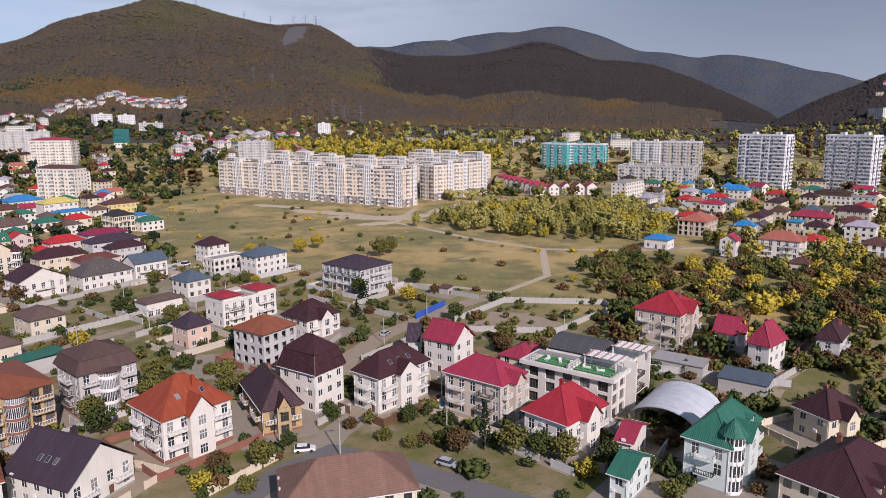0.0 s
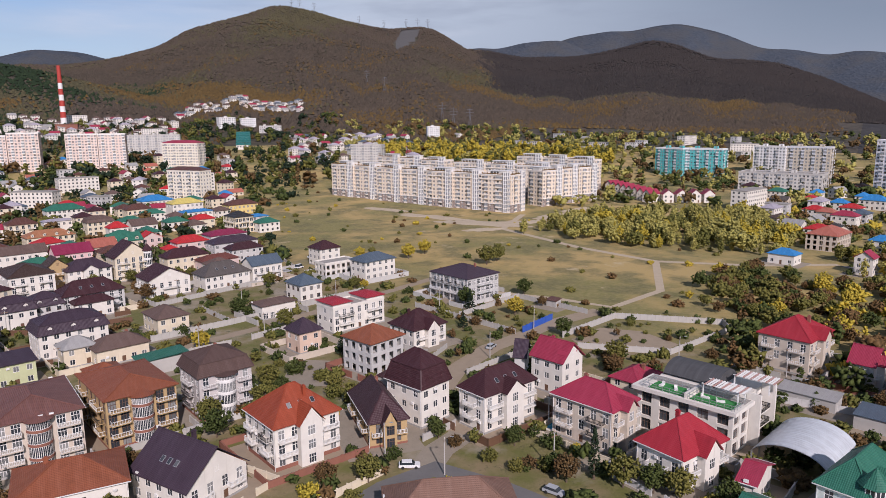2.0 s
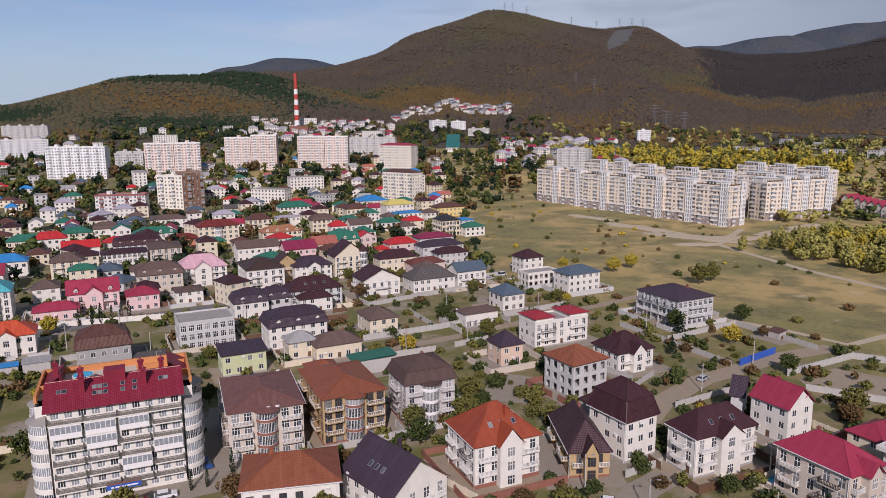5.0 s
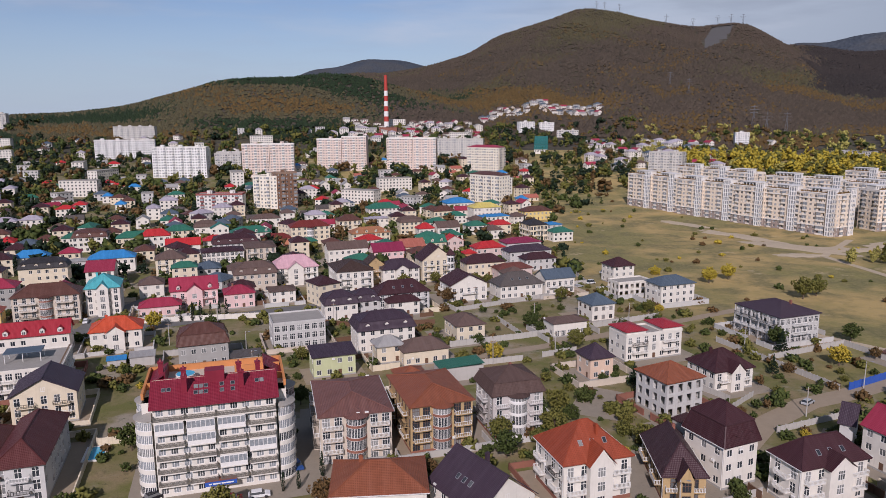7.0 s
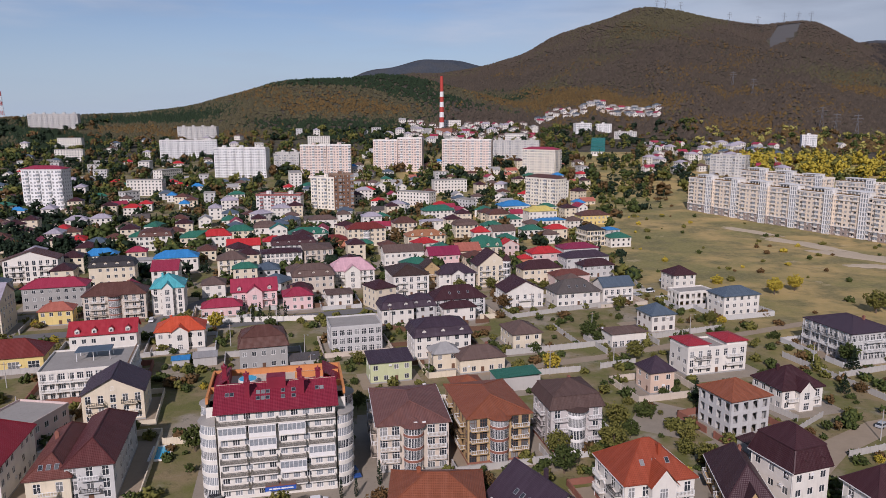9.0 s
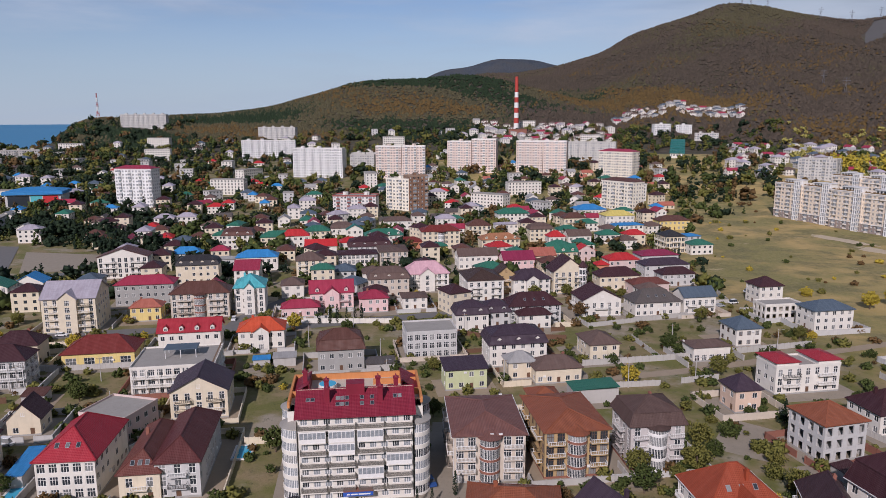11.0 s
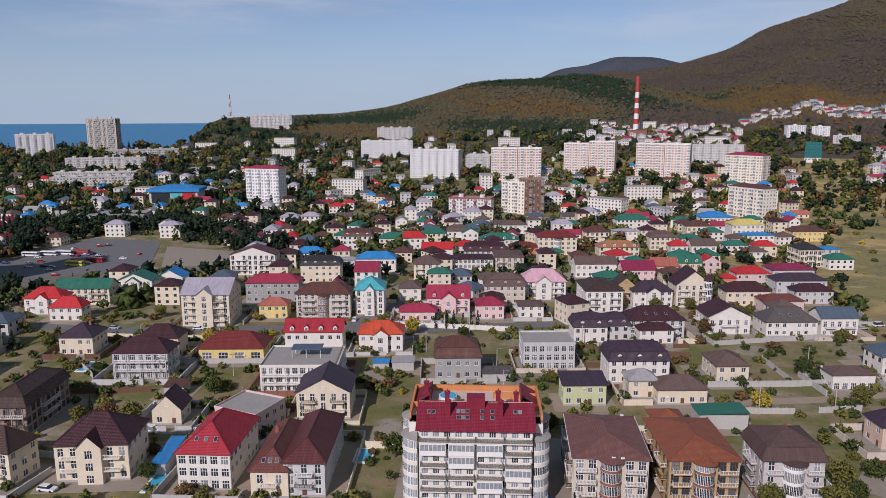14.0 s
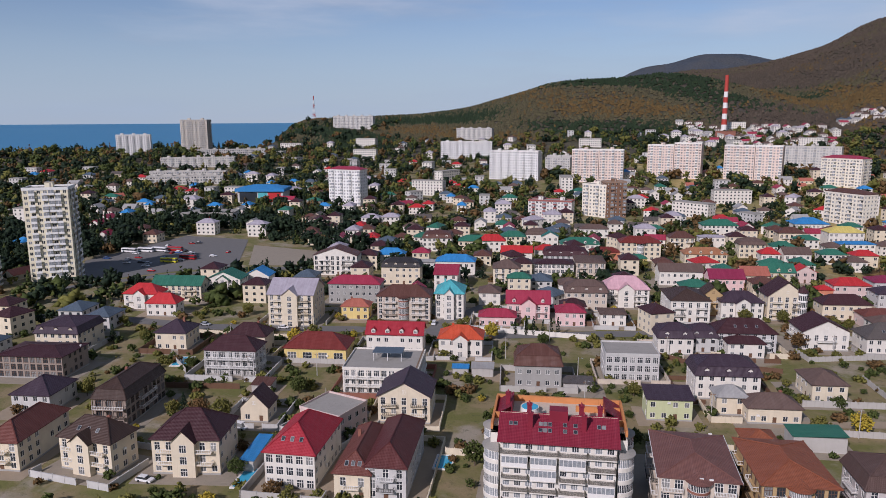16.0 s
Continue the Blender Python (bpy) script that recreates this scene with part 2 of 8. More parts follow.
# ---------------------------------------------------------------- mesh helpers
# ridges: distance of the crest, of the foot, length of the back slope, and (bearing, height) along the crest
RIDGES = [
    (2500, 1080, 900, ((-16, 60), (-10, 215), (-5.7, 235), (-2.6, 255), (0.9, 292), (3.1, 347), (6.1, 400), (9.4, 432), (12.4, 418), (15.7, 388), (18.0, 358), (21.2, 362), (23.4, 312), (26, 246), (29.6, 142), (33.6, 60))),
    (2750, 1350, 900, ((19, 60), (23.4, 315), (26, 312), (28.7, 284), (32.3, 292), (35.8, 312), (38, 334), (40.1, 312), (42.7, 254), (46.9, 238), (49.8, 190), (52.6, 130), (56, 45))),
    (3500, 2700, 700, ((22, 300), (24.3, 398), (26.5, 396), (27.8, 420), (28.9, 430), (31.3, 425), (33.5, 368), (37, 200))),
    (4550, 3400, 400, ((26, 400), (30.4, 514), (32.2, 562), (34.8, 602), (36.1, 586), (38.2, 610), (40.2, 628), (42.6, 554), (45.5, 462), (47.2, 446), (50, 408), (51.5, 430), (53.1, 410), (56.8, 330), (58.6, 300), (60.4, 240), (66, 150), (74, 200))),
    (1700, 1000, 700, ((53.5, 22), (55.2, 42), (56.6, 64), (58.3, 92), (60, 110), (62.1, 140), (66, 170), (74, 180))),
    (3700, 2500, 600, ((-17, 180), (-12.7, 294), (-11, 322), (-9.2, 352), (-7, 392), (-5.3, 380), (-2.6, 350), (-1.3, 340), (4, 250))),
    (1620, 1120, 520, ((-42.5, 5), (-40.3, 42), (-37.7, 82), (-33, 86), (-29, 90), (-24.5, 108), (-21.9, 132), (-18.4, 163), (-14.4, 170), (-10.1, 174), (-6.6, 162), (-3, 140), (1, 110), (7, 60)))]
_GRID = np.arange(-180, 180.01, 0.25)
CRESTS = []
for d_, f_, b_, prof in RIDGES:
    hh = np.interp(_GRID, [p[0] for p in prof], [p[1] for p in prof], left=0, right=0)
    CRESTS.append(np.convolve(np.pad(hh, 4, mode="edge"), np.array([1, 2, 3, 4, 5, 4, 3, 2, 1]) / 25.0, mode="valid"))


def sstep(a, b, x):
    t = np.clip((x - a) / (b - a), 0, 1)
    return t * t * (3 - 2 * t)


def land(X, Y):
    """Height of the ground: a flat valley floor, a rising apron and wooded hills; it drops below the sea past the coast."""
    X, Y = np.asarray(X, float), np.asarray(Y, float)
    r, az = np.hypot(X, Y), np.degrees(np.arctan2(X, Y))
    z = 42 * sstep(480, 1500, r) + 12 * np.exp(-((az - 6) / 25) ** 2) * sstep(600, 1050, r)
    base = z
    for (d, foot, back, _), crest in zip(RIDGES, CRESTS):
        # spurs and gullies: the crest line and the foot wander with the bearing
        wob = np.sin(az * 0.9 + d) + 0.6 * np.sin(az * 2.3 + d * 0.7)
        fo = foot + (d - foot) * 0.02 * wob
        t = np.clip((r - fo) / (d - fo), 0, 1)
        k = np.clip((r - d) / back, 0, 1)
        up = (t ** 1.3) * (1 - 0.20 * (1 - t) * (0.5 + 0.5 * np.sin(az * 0.8 + t * 5.0 + d)) - 0.12 * (1 - t) * (0.5 + 0.5 * np.sin(az * 1.9 - 6 * t + d)))
        h = np.interp(az, _GRID, crest) - base
        zz = base + np.clip(h, 0, None) * np.where(r < d, up, 0.5 + 0.5 * np.cos(np.pi * k))
        z = np.maximum(z, zz)
    k = sstep(1150, 1700, r) * np.clip((z - 60) / 200, 0, 1)
    z = z + k * (5 * np.sin(X / 71 + 1.7 * np.sin(Y / 160)) + 4 * np.sin(Y / 93 + 2 * np.sin(X / 120)) + 3 * np.sin((X + Y) / 41))
    coast = 1290 + np.clip(az + 41, 0, 60) * 150
    m = sstep(0, 200, r - coast) * (az > -140) * (az < -20)
    return z * (1 - m) - 14 * m


def gz(x, y):
    return float(land(x, y))


class Geo:
    """Collects vertices and faces, with a material slot and a map in metres for each face."""

    def __init__(self):
        self.v, self.f, self.m, self.uv = [], [], [], []

    def face(self, pts, mat=0, uv=None):
        i = len(self.v)
        self.v += [tuple(p) for p in pts]
        self.f.append(tuple(range(i, i + len(pts))))
        self.m.append(mat)
        self.uv.append(uv)

    def box(self, x0, x1, y0, y1, z0, z1, mat=0, t=None):
        c = [Vector((x, y, z)) for z in (z0, z1) for y in (y0, y1) for x in (x0, x1)]
        if t:
            c = [t @ p for p in c]
        i = len(self.v)
        self.v += [tuple(p) for p in c]
        for q in ((0, 2, 3, 1), (4, 5, 7, 6), (0, 1, 5, 4), (2, 6, 7, 3), (0, 4, 6, 2), (1, 3, 7, 5)):
            self.f.append(tuple(i + k for k in q))
            self.m.append(mat)
            self.uv.append(None)

    def prism(self, ring0, ring1, mat=0, cap=True):
        n = len(ring0)
        for k in range(n):
            j = (k + 1) % n
            self.face((ring0[k], ring0[j], ring1[j], ring1[k]), mat)
        if cap:
            self.face(list(ring1), mat)
            self.face(list(reversed(ring0)), mat)

    def tube(self, x, y, z0, z1, r0, r1, n=8, mat=0, y1=None, x1=None):
        x1, y1 = x if x1 is None else x1, y if y1 is None else y1
        a = [2 * math.pi * k / n for k in range(n)]
        self.prism([(x + r0 * math.cos(t), y + r0 * math.sin(t), z0) for t in a], [(x1 + r1 * math.cos(t), y1 + r1 * math.sin(t), z1) for t in a], mat)

    def mesh(self, name, mats):
        me = bpy.data.meshes.new(name)
        me.from_pydata(self.v, [], self.f)
        for k in mats:
            me.materials.append(M[k])
        me.polygons.foreach_set("material_index", self.m)
        if any(u for u in self.uv):
            lay = me.uv_layers.new(name="UVMap").data
            for poly, u in zip(me.polygons, self.uv):
                if u:
                    for li, q in zip(poly.loop_indices, u):
                        lay[li].uv = q
        me.update()
        return me


def piece(name, data, parent=None, m=None, label=""):
    """Links a mesh as one object, under a thing or a part."""
    ob = new(name, data)
    if parent:
        ob.parent = parent
    if m is not None:
        ob.matrix_basis = m
    return tagged(ob, label)


def thing(name, m, label, category, group="", kind=""):
    return tagged(piece(name, None, None, m), label, category, group, kind)


def arrays_mesh(name, V, F, mats, midx=None):
    """A large mesh from arrays of vertices and equal-sized faces."""
    me = bpy.data.meshes.new(name)
    V, F = np.asarray(V, np.float32), np.asarray(F, np.int32)
    k = F.shape[1]
    me.vertices.add(len(V))
    me.vertices.foreach_set("co", V.ravel())
    me.loops.add(F.size)
    me.loops.foreach_set("vertex_index", F.ravel())
    me.polygons.add(len(F))
    me.polygons.foreach_set("loop_start", np.arange(0, F.size, k, dtype=np.int32))
    me.polygons.foreach_set("loop_total", np.full(len(F), k, np.int32))
    for q in mats:
        me.materials.append(M[q])
    if midx is not None:
        me.polygons.foreach_set("material_index", np.asarray(midx, np.int32))
    me.update(calc_edges=True)
    me.validate()
    return me


# ---------------------------------------------------------------- ground, sea
def ground_material():
    m, n, bs = nodes_of("ground_meadow", 0.95)
    a = ramp(n, noise_of(n, 0.016, 6), 0.43, 0.57)
    b = ramp(n, noise_of(n, 0.05, 6), 0.46, 0.60)
    c = ramp(n, noise_of(n, 0.45, 4), 0.35, 0.7)
    col = mixer(n, (0.20, 0.185, 0.055), (0.44, 0.315, 0.115), a)
    col = mixer(n, col, (0.115, 0.115, 0.040), mixer(n, (0, 0, 0), (0.8, 0.8, 0.8), b))
    col = mixer(n, col, (0.40, 0.30, 0.15), mixer(n, (0, 0, 0), (0.4, 0.4, 0.4), c))
    col = mixer(n, col, (0.075, 0.078, 0.030), ramp(n, noise_of(n, 0.22, 6, None, "Object", 0.75), 0.60, 0.72, (0, 0, 0), (0.75, 0.75, 0.75)))
    col = mixer(n, col, (0.50, 0.40, 0.24), ramp(n, noise_of(n, 0.035, 7, None, "Object", 0.7), 0.62, 0.68, (0, 0, 0), (0.8, 0.8, 0.8)))
    # trodden, greyer ground inside the town, dry grass outside it
    tc = n.nodes.new("ShaderNodeTexCoord")
    dot = n.nodes.new("ShaderNodeVectorMath")
    dot.operation = "DOT_PRODUCT"
    dot.inputs[1].default_value = (0.00175, 0.0009, 0.0)
    n.links.new(tc.outputs["Object"], dot.inputs[0])
    edge = n.nodes.new("ShaderNodeMath")
    edge.operation = "MULTIPLY_ADD"
    edge.inputs[1].default_value = 0.14
    n.links.new(noise_of(n, 0.03, 4), edge.inputs[0])
    n.links.new(dot.outputs["Value"], edge.inputs[2])
    town = mixer(n, (0.24, 0.185, 0.095), (0.135, 0.135, 0.034), ramp(n, noise_of(n, 0.08, 5), 0.40, 0.58))
    town = mixer(n, town, (0.31, 0.265, 0.20), ramp(n, noise_of(n, 0.05, 5), 0.54, 0.66))
    town = mixer(n, town, (0.055, 0.062, 0.022), ramp(n, noise_of(n, 0.35, 6, None, "Object", 0.75), 0.56, 0.68, (0, 0, 0), (0.8, 0.8, 0.8)))
    col = mixer(n, town, col, ramp(n, edge.outputs[0], 0.44, 0.51))
    n.links.new(col, bs.inputs["Base Color"])
    bump(n, bs, noise_of(n, 1.2, 4), 0.6, 0.3)
    return m


def hill_material(name, dark, light, olive):
    """Forest floor and far canopy: crowns a few metres across in brown, olive and russet, bluer where haze is put into
    the colour.
    """
    m, n, bs = nodes_of(name, 0.95)
    tc = n.nodes.new("ShaderNodeTexCoord")
    vo = n.nodes.new("ShaderNodeTexVoronoi")
    vo.inputs["Scale"].default_value = 0.075
    n.links.new(tc.outputs["Object"], vo.inputs["Vector"])
    sep = n.nodes.new("ShaderNodeSeparateColor")
    n.links.new(vo.outputs["Color"], sep.inputs["Color"])
    col = mixer(n, dark, light, sep.outputs["Red"])
    col = mixer(n, col, olive, ramp(n, noise_of(n, 0.006, 6), 0.45, 0.62))
    n.links.new(col, bs.inputs["Base Color"])
    bump(n, bs, vo.outputs["Distance"], 1.0, 4.0)
    return m


M["ground"] = ground_material()
M["rock"] = plaster("bare_rock_clearing", (0.095, 0.092, 0.090), 0.95)
M["hill"] = hill_material("hillside_brown_woods", (0.040, 0.034, 0.026), (0.094, 0.076, 0.054), (0.060, 0.058, 0.030))
# bare woods of the right-hand ridges, with cloud shadow darkened into the colour
M["hill_ridge"] = hill_material("ridge_bare_woods_cloud_shade", (0.020, 0.020, 0.023), (0.054, 0.047, 0.043), (0.036, 0.034, 0.030))
# distance haze is painted into this colour: the same woods, tinted blue
M["hill_far"] = hill_material("far_mountain_woods_haze", (0.034, 0.046, 0.064), (0.054, 0.066, 0.084), (0.058, 0.062, 0.068))


def build_ground():
    az = np.radians(np.concatenate([np.arange(-180, -75, 5.0), np.arange(-75, 80, 0.5), np.arange(80, 180, 5.0)]))
    rr = np.concatenate([[0.0], np.arange(60, 480, 60), np.arange(480, 1500, 30), np.arange(1500, 3600, 45), np.arange(3600, 4980, 90)])
    R, A = np.meshgrid(rr, az, indexing="ij")
    X, Y = R * np.sin(A), R * np.cos(A)
    Z = land(X, Y)
    nr, na = R.shape
    V = np.stack([X, Y, Z], -1).reshape(-1, 3)
    i, j = np.meshgrid(np.arange(nr - 1), np.arange(na), indexing="ij")
    k = (j + 1) % na
    F = np.stack([i * na + j, i * na + k, (i + 1) * na + k, (i + 1) * na + j], -1).reshape(-1, 4)
    zz = Z[:-1, :].reshape(-1)
    rf, af = rr[i.reshape(-1)], np.degrees(az[j.reshape(-1)])
    slot = ((rf > 1000) | (zz > 45)).astype(int)
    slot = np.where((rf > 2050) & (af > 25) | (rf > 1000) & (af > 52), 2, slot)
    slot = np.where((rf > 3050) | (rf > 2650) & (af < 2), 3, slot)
    slot = np.where((np.abs(af - 19.4 + (2450 - rf) * 0.0042) < 0.3 + 0.6 * sstep(2150, 2480, rf)) & (rf > 2100) & (rf < 2470), 4, slot)
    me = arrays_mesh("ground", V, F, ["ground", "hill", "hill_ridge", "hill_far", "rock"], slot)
    me.flip_normals()
    me.polygons.foreach_set("use_smooth", np.ones(len(me.polygons), bool))
    tagged(piece("ground", me), "dry autumn meadow and wooded hillside ground", "ground", kind="structure")


build_ground()


def build_sea():
    m, n, bs = nodes_of("sea_water", 0.5)
    f1 = noise_of(n, 0.02, 6, (1, 4, 1))
    n.links.new(mixer(n, (0.035, 0.19, 0.36), (0.055, 0.24, 0.42), f1), bs.inputs["Base Color"])
    bump(n, bs, noise_of(n, 0.3, 5), 0.5, 0.6)
    M["sea"] = m
    az = np.radians(np.arange(-110, -22, 2.0))
    rr = np.array([1300.0, 1500, 2000, 3000, 4000, 4960])
    R, A = np.meshgrid(rr, az, indexing="ij")
    Z = -2 + np.clip(R - 1500, 0, None) * 0.0176
    V = np.stack([R * np.sin(A), R * np.cos(A), Z], -1).reshape(-1, 3)
    nr, na = R.shape
    i, j = np.meshgrid(np.arange(nr - 1), np.arange(na - 1), indexing="ij")
    F = np.stack([i * na + j, (i + 1) * na + j, (i + 1) * na + j + 1, i * na + j + 1], -1).reshape(-1, 4)
    me = arrays_mesh("sea", V, F, ["sea"])
    me.flip_normals()
    tagged(piece("water", me), "calm blue sea under a hazy horizon", "sea", kind="structure")


build_sea()

# ---------------------------------------------------------------- parts of buildings
CACHE = {}


def window_mesh(w, h, bars, dark=False, whole=True, pane="glass"):
    """A framed window, w by h, facing -y, its sill at z = 0, with bars and a pane sunk behind them, or open for a pane of its own."""
    key = ("win", round(w, 2), round(h, 2), bars, dark, whole, pane)
    if key not in CACHE:
        t, v, f, mi, ids = 0.09, [], [], [], {}

        def at(x, y, z):
            k = (round(x, 4), round(y, 4), round(z, 4))
            if k not in ids:
                ids[k] = len(v)
                v.append(k)
            return ids[k]

        xs = []
        for k in range(bars + 1):
            x = -w / 2 + t / 2 + (w - t) * k / bars
            xs += [x - t / 2, x + t / 2]
        zs = [0, t, h - t, h] if h < 1.8 else [0, t, h * 0.62, h * 0.62 + t, h - t, h]
        for a in range(len(xs) - 1):
            for b in range(len(zs) - 1):
                x0, x1, z0, z1 = xs[a], xs[a + 1], zs[b], zs[b + 1]
                if a % 2 and b % 2:
                    c = [(x0, z0), (x1, z0), (x1, z1), (x0, z1)]
                    for k in range(4):
                        p, q = c[k], c[(k + 1) % 4]
                        f.append((at(p[0], 0.04, p[1]), at(p[0], 0.10, p[1]), at(q[0], 0.10, q[1]), at(q[0], 0.04, q[1])))
                        mi.append(0)
                    if whole:
                        f.append(tuple(at(p[0], 0.10, p[1]) for p in c))
                        mi.append(1)
                else:
                    f.append((at(x0, 0.04, z0), at(x1, 0.04, z0), at(x1, 0.04, z1), at(x0, 0.04, z1)))
                    mi.append(0)
        me = bpy.data.meshes.new("window")
        me.from_pydata(v, [], f)
        for k in ("frame_dark" if dark else "frame", pane):
            me.materials.append(M[k])
        me.polygons.foreach_set("material_index", mi)
        me.update()
        CACHE[key] = me
    return CACHE[key]


def strip_window(c, z0, z1, pane="glass"):
    """A curved strip of glazing along the points c: mullions, rails and panes in one surface."""
    v, f, mi, ids = [], [], [], {}

    def at(x, y, z):
        k = (round(x, 4), round(y, 4), round(z, 4))
        if k not in ids:
            ids[k] = len(v)
            v.append(k)
        return ids[k]

    zs = [z0, z0 + 0.1, z1 - 0.1, z1]
    for (ax, ay), (bx, by) in zip(c[:-1], c[1:]):
        fr = (0.0, 0.09, 0.45, 0.55, 0.91, 1.0)
        for a in range(5):
            p, q = [(ax + (bx - ax) * t, ay + (by - ay) * t) for t in fr[a:a + 2]]
            for b in range(3):
                f.append((at(*p, zs[b]), at(*q, zs[b]), at(*q, zs[b + 1]), at(*p, zs[b + 1])))
                mi.append(1 if a % 2 and b == 1 else 0)
    me = bpy.data.meshes.new("window")
    me.from_pydata(v, [], f)
    for k in ("frame", pane):
        me.materials.append(M[k])
    me.polygons.foreach_set("material_index", mi)
    me.update()
    return me


def pane_mesh(w, h):
    key = ("pane", round(w, 2), round(h, 2))
    if key not in CACHE:
        g = Geo()
        g.box(-w / 2 + 0.04, w / 2 - 0.04, 0.08, 0.10, 0.04, h - 0.04)
        CACHE[key] = g.mesh("pane", ["glass"])
    return CACHE[key]


def railing_mesh(w, d, mat="rail", gap=0.3):
    """Balustrade round a balcony: front and both ends, with rails and upright bars."""
    key = ("rail", round(w, 1), round(d, 1), mat, gap)
    if key not in CACHE:
        g = Geo()
        for z0, z1 in ((0.08, 0.16), (0.9, 1.0)):
            g.box(-w / 2, w / 2, -d, -d + 0.07, z0, z1)
            g.box(-w / 2, -w / 2 + 0.07, -d + 0.07, 0, z0, z1)
            g.box(w / 2 - 0.07, w / 2, -d + 0.07, 0, z0, z1)
        n = max(2, int(w / gap))
        for k in range(n + 1):
            x = -w / 2 + 0.035 + (w - 0.07) * k / n
            g.box(x - 0.05, x + 0.05, -d + 0.01, -d + 0.06, 0.16, 0.9)
        for k in range(1, int(d / gap)):
            for x in (-w / 2 + 0.035, w / 2 - 0.035):
                g.box(x - 0.025, x + 0.025, -k * gap - 0.05, -k * gap + 0.05, 0.16, 0.9)
        CACHE[key] = g.mesh("railing", [mat])
    return CACHE[key]


def slab_mesh(w, d, mat):
    key = ("slab", round(w, 1), round(d, 1), mat)
    if key not in CACHE:
        g = Geo()
        g.box(-w / 2, w / 2, -d, 0, -0.16, 0.0)
        g.box(-w / 2 - 0.04, w / 2 + 0.04, -d - 0.04, -d, -0.20, 0.05)
        CACHE[key] = g.mesh("balcony", [mat])
    return CACHE[key]


def panel(g, width, z0, z1, holes, t, reveal=0.14, mat=0):
    """A wall face in the plane y = 0 of t, from x = 0 to width, with openings (x0, x1, z0, z1) and their reveals."""
    xs = sorted({0.0, width, *[h[0] for h in holes], *[h[1] for h in holes]})
    zs = sorted({z0, z1, *[h[2] for h in holes], *[h[3] for h in holes]})
    P3 = lambda x, y, z: t @ Vector((x, y, z))
    for b in range(len(zs) - 1):
        zm, run = (zs[b] + zs[b + 1]) / 2, None
        row = [h for h in holes if h[2] < zm < h[3]]
        for a in range(len(xs) - 1):
            xm = (xs[a] + xs[a + 1]) / 2
            solid = not any(h[0] < xm < h[1] for h in row)
            if solid and run is None:
                run = xs[a]
            if run is not None and (not solid or a == len(xs) - 2):
                end = xs[a + 1] if solid else xs[a]
                g.face((P3(run, 0, zs[b]), P3(end, 0, zs[b]), P3(end, 0, zs[b + 1]), P3(run, 0, zs[b + 1])), mat)
                run = None
    for x0, x1, a, b in holes:
        g.face((P3(x0, 0, a), P3(x0, reveal, a), P3(x0, reveal, b), P3(x0, 0, b)), mat)
        g.face((P3(x1, reveal, a), P3(x1, 0, a), P3(x1, 0, b), P3(x1, reveal, b)), mat)
        g.face((P3(x0, 0, a), P3(x1, 0, a), P3(x1, reveal, a), P3(x0, reveal, a)), mat)
        g.face((P3(x0, reveal, b), P3(x1, reveal, b), P3(x1, 0, b), P3(x0, 0, b)), mat)


def slope(g, pts, mat=0):
    """A roof face with its map: u along the eave (the first edge), v up the slope."""
    p = [Vector(q) for q in pts]
    u = (p[1] - p[0]).normalized()
    n = u.cross(p[2] - p[0]).normalized()
    v = n.cross(u)
    g.face(p, mat, [((q - p[0]).dot(u), (q - p[0]).dot(v)) for q in p])


def hip_faces(g, w, d, z, rise, th=0.2, inset=None):
    """A hipped roof over w by d with its eave at z; returns its ridge and hip lines."""
    g.box(-w / 2, w / 2, -d / 2, d / 2, z, z + th)
    z += th
    e = [(-w / 2, -d / 2, z), (w / 2, -d / 2, z), (w / 2, d / 2, z), (-w / 2, d / 2, z)]
    s = min(w, d) / 2
    if w >= d:
        a, b = (-w / 2 + s, 0, z + rise), (w / 2 - s, 0, z + rise)
        slope(g, (e[0], e[1], b, a))
        slope(g, (e[1], e[2], b))
        slope(g, (e[2], e[3], a, b))
        slope(g, (e[3], e[0], a))
        return [(e[0], a), (e[3], a), (e[1], b), (e[2], b), (a, b)]
    a, b = (0, -d / 2 + s, z + rise), (0, d / 2 - s, z + rise)
    slope(g, (e[0], e[1], a))
    slope(g, (e[1], e[2], b, a))
    slope(g, (e[2], e[3], b))
    slope(g, (e[3], e[0], a, b))
    return [(e[0], a), (e[1], a), (e[2], b), (e[3], b), (a, b)]


def gable_faces(g, w, d, z, rise, th=0.2, along=True):
    """A pitched roof, its ridge along x (or y), as two slabs with thickness."""
    def q(x, y, zz):
        return (x, y, zz) if along else (y, -x, zz)
    L, S = (w / 2, d / 2) if along else (d / 2, w / 2)
    lo = [q(-L, -S, z), q(L, -S, z), q(L, S, z), q(-L, S, z)]
    hi = [q(-L, 0, z + rise), q(L, 0, z + rise)]
    up = lambda p: (p[0], p[1], p[2] + th)
    slope(g, (up(lo[0]), up(lo[1]), up(hi[1]), up(hi[0])))
    slope(g, (up(lo[2]), up(lo[3]), up(hi[0]), up(hi[1])))
    g.face((lo[1], lo[0], hi[0], hi[1]))
    g.face((lo[3], lo[2], hi[1], hi[0]))
    for a, b in ((lo[0], lo[1]), (lo[2], lo[3])):
        g.face((a, b, up(b), up(a)))
    for a, b in ((lo[3], hi[0]), (hi[0], lo[0]), (lo[1], hi[1]), (hi[1], lo[2])):
        g.face((a, b, up(b), up(a)))
    return [(up(hi[0]), up(hi[1]))]


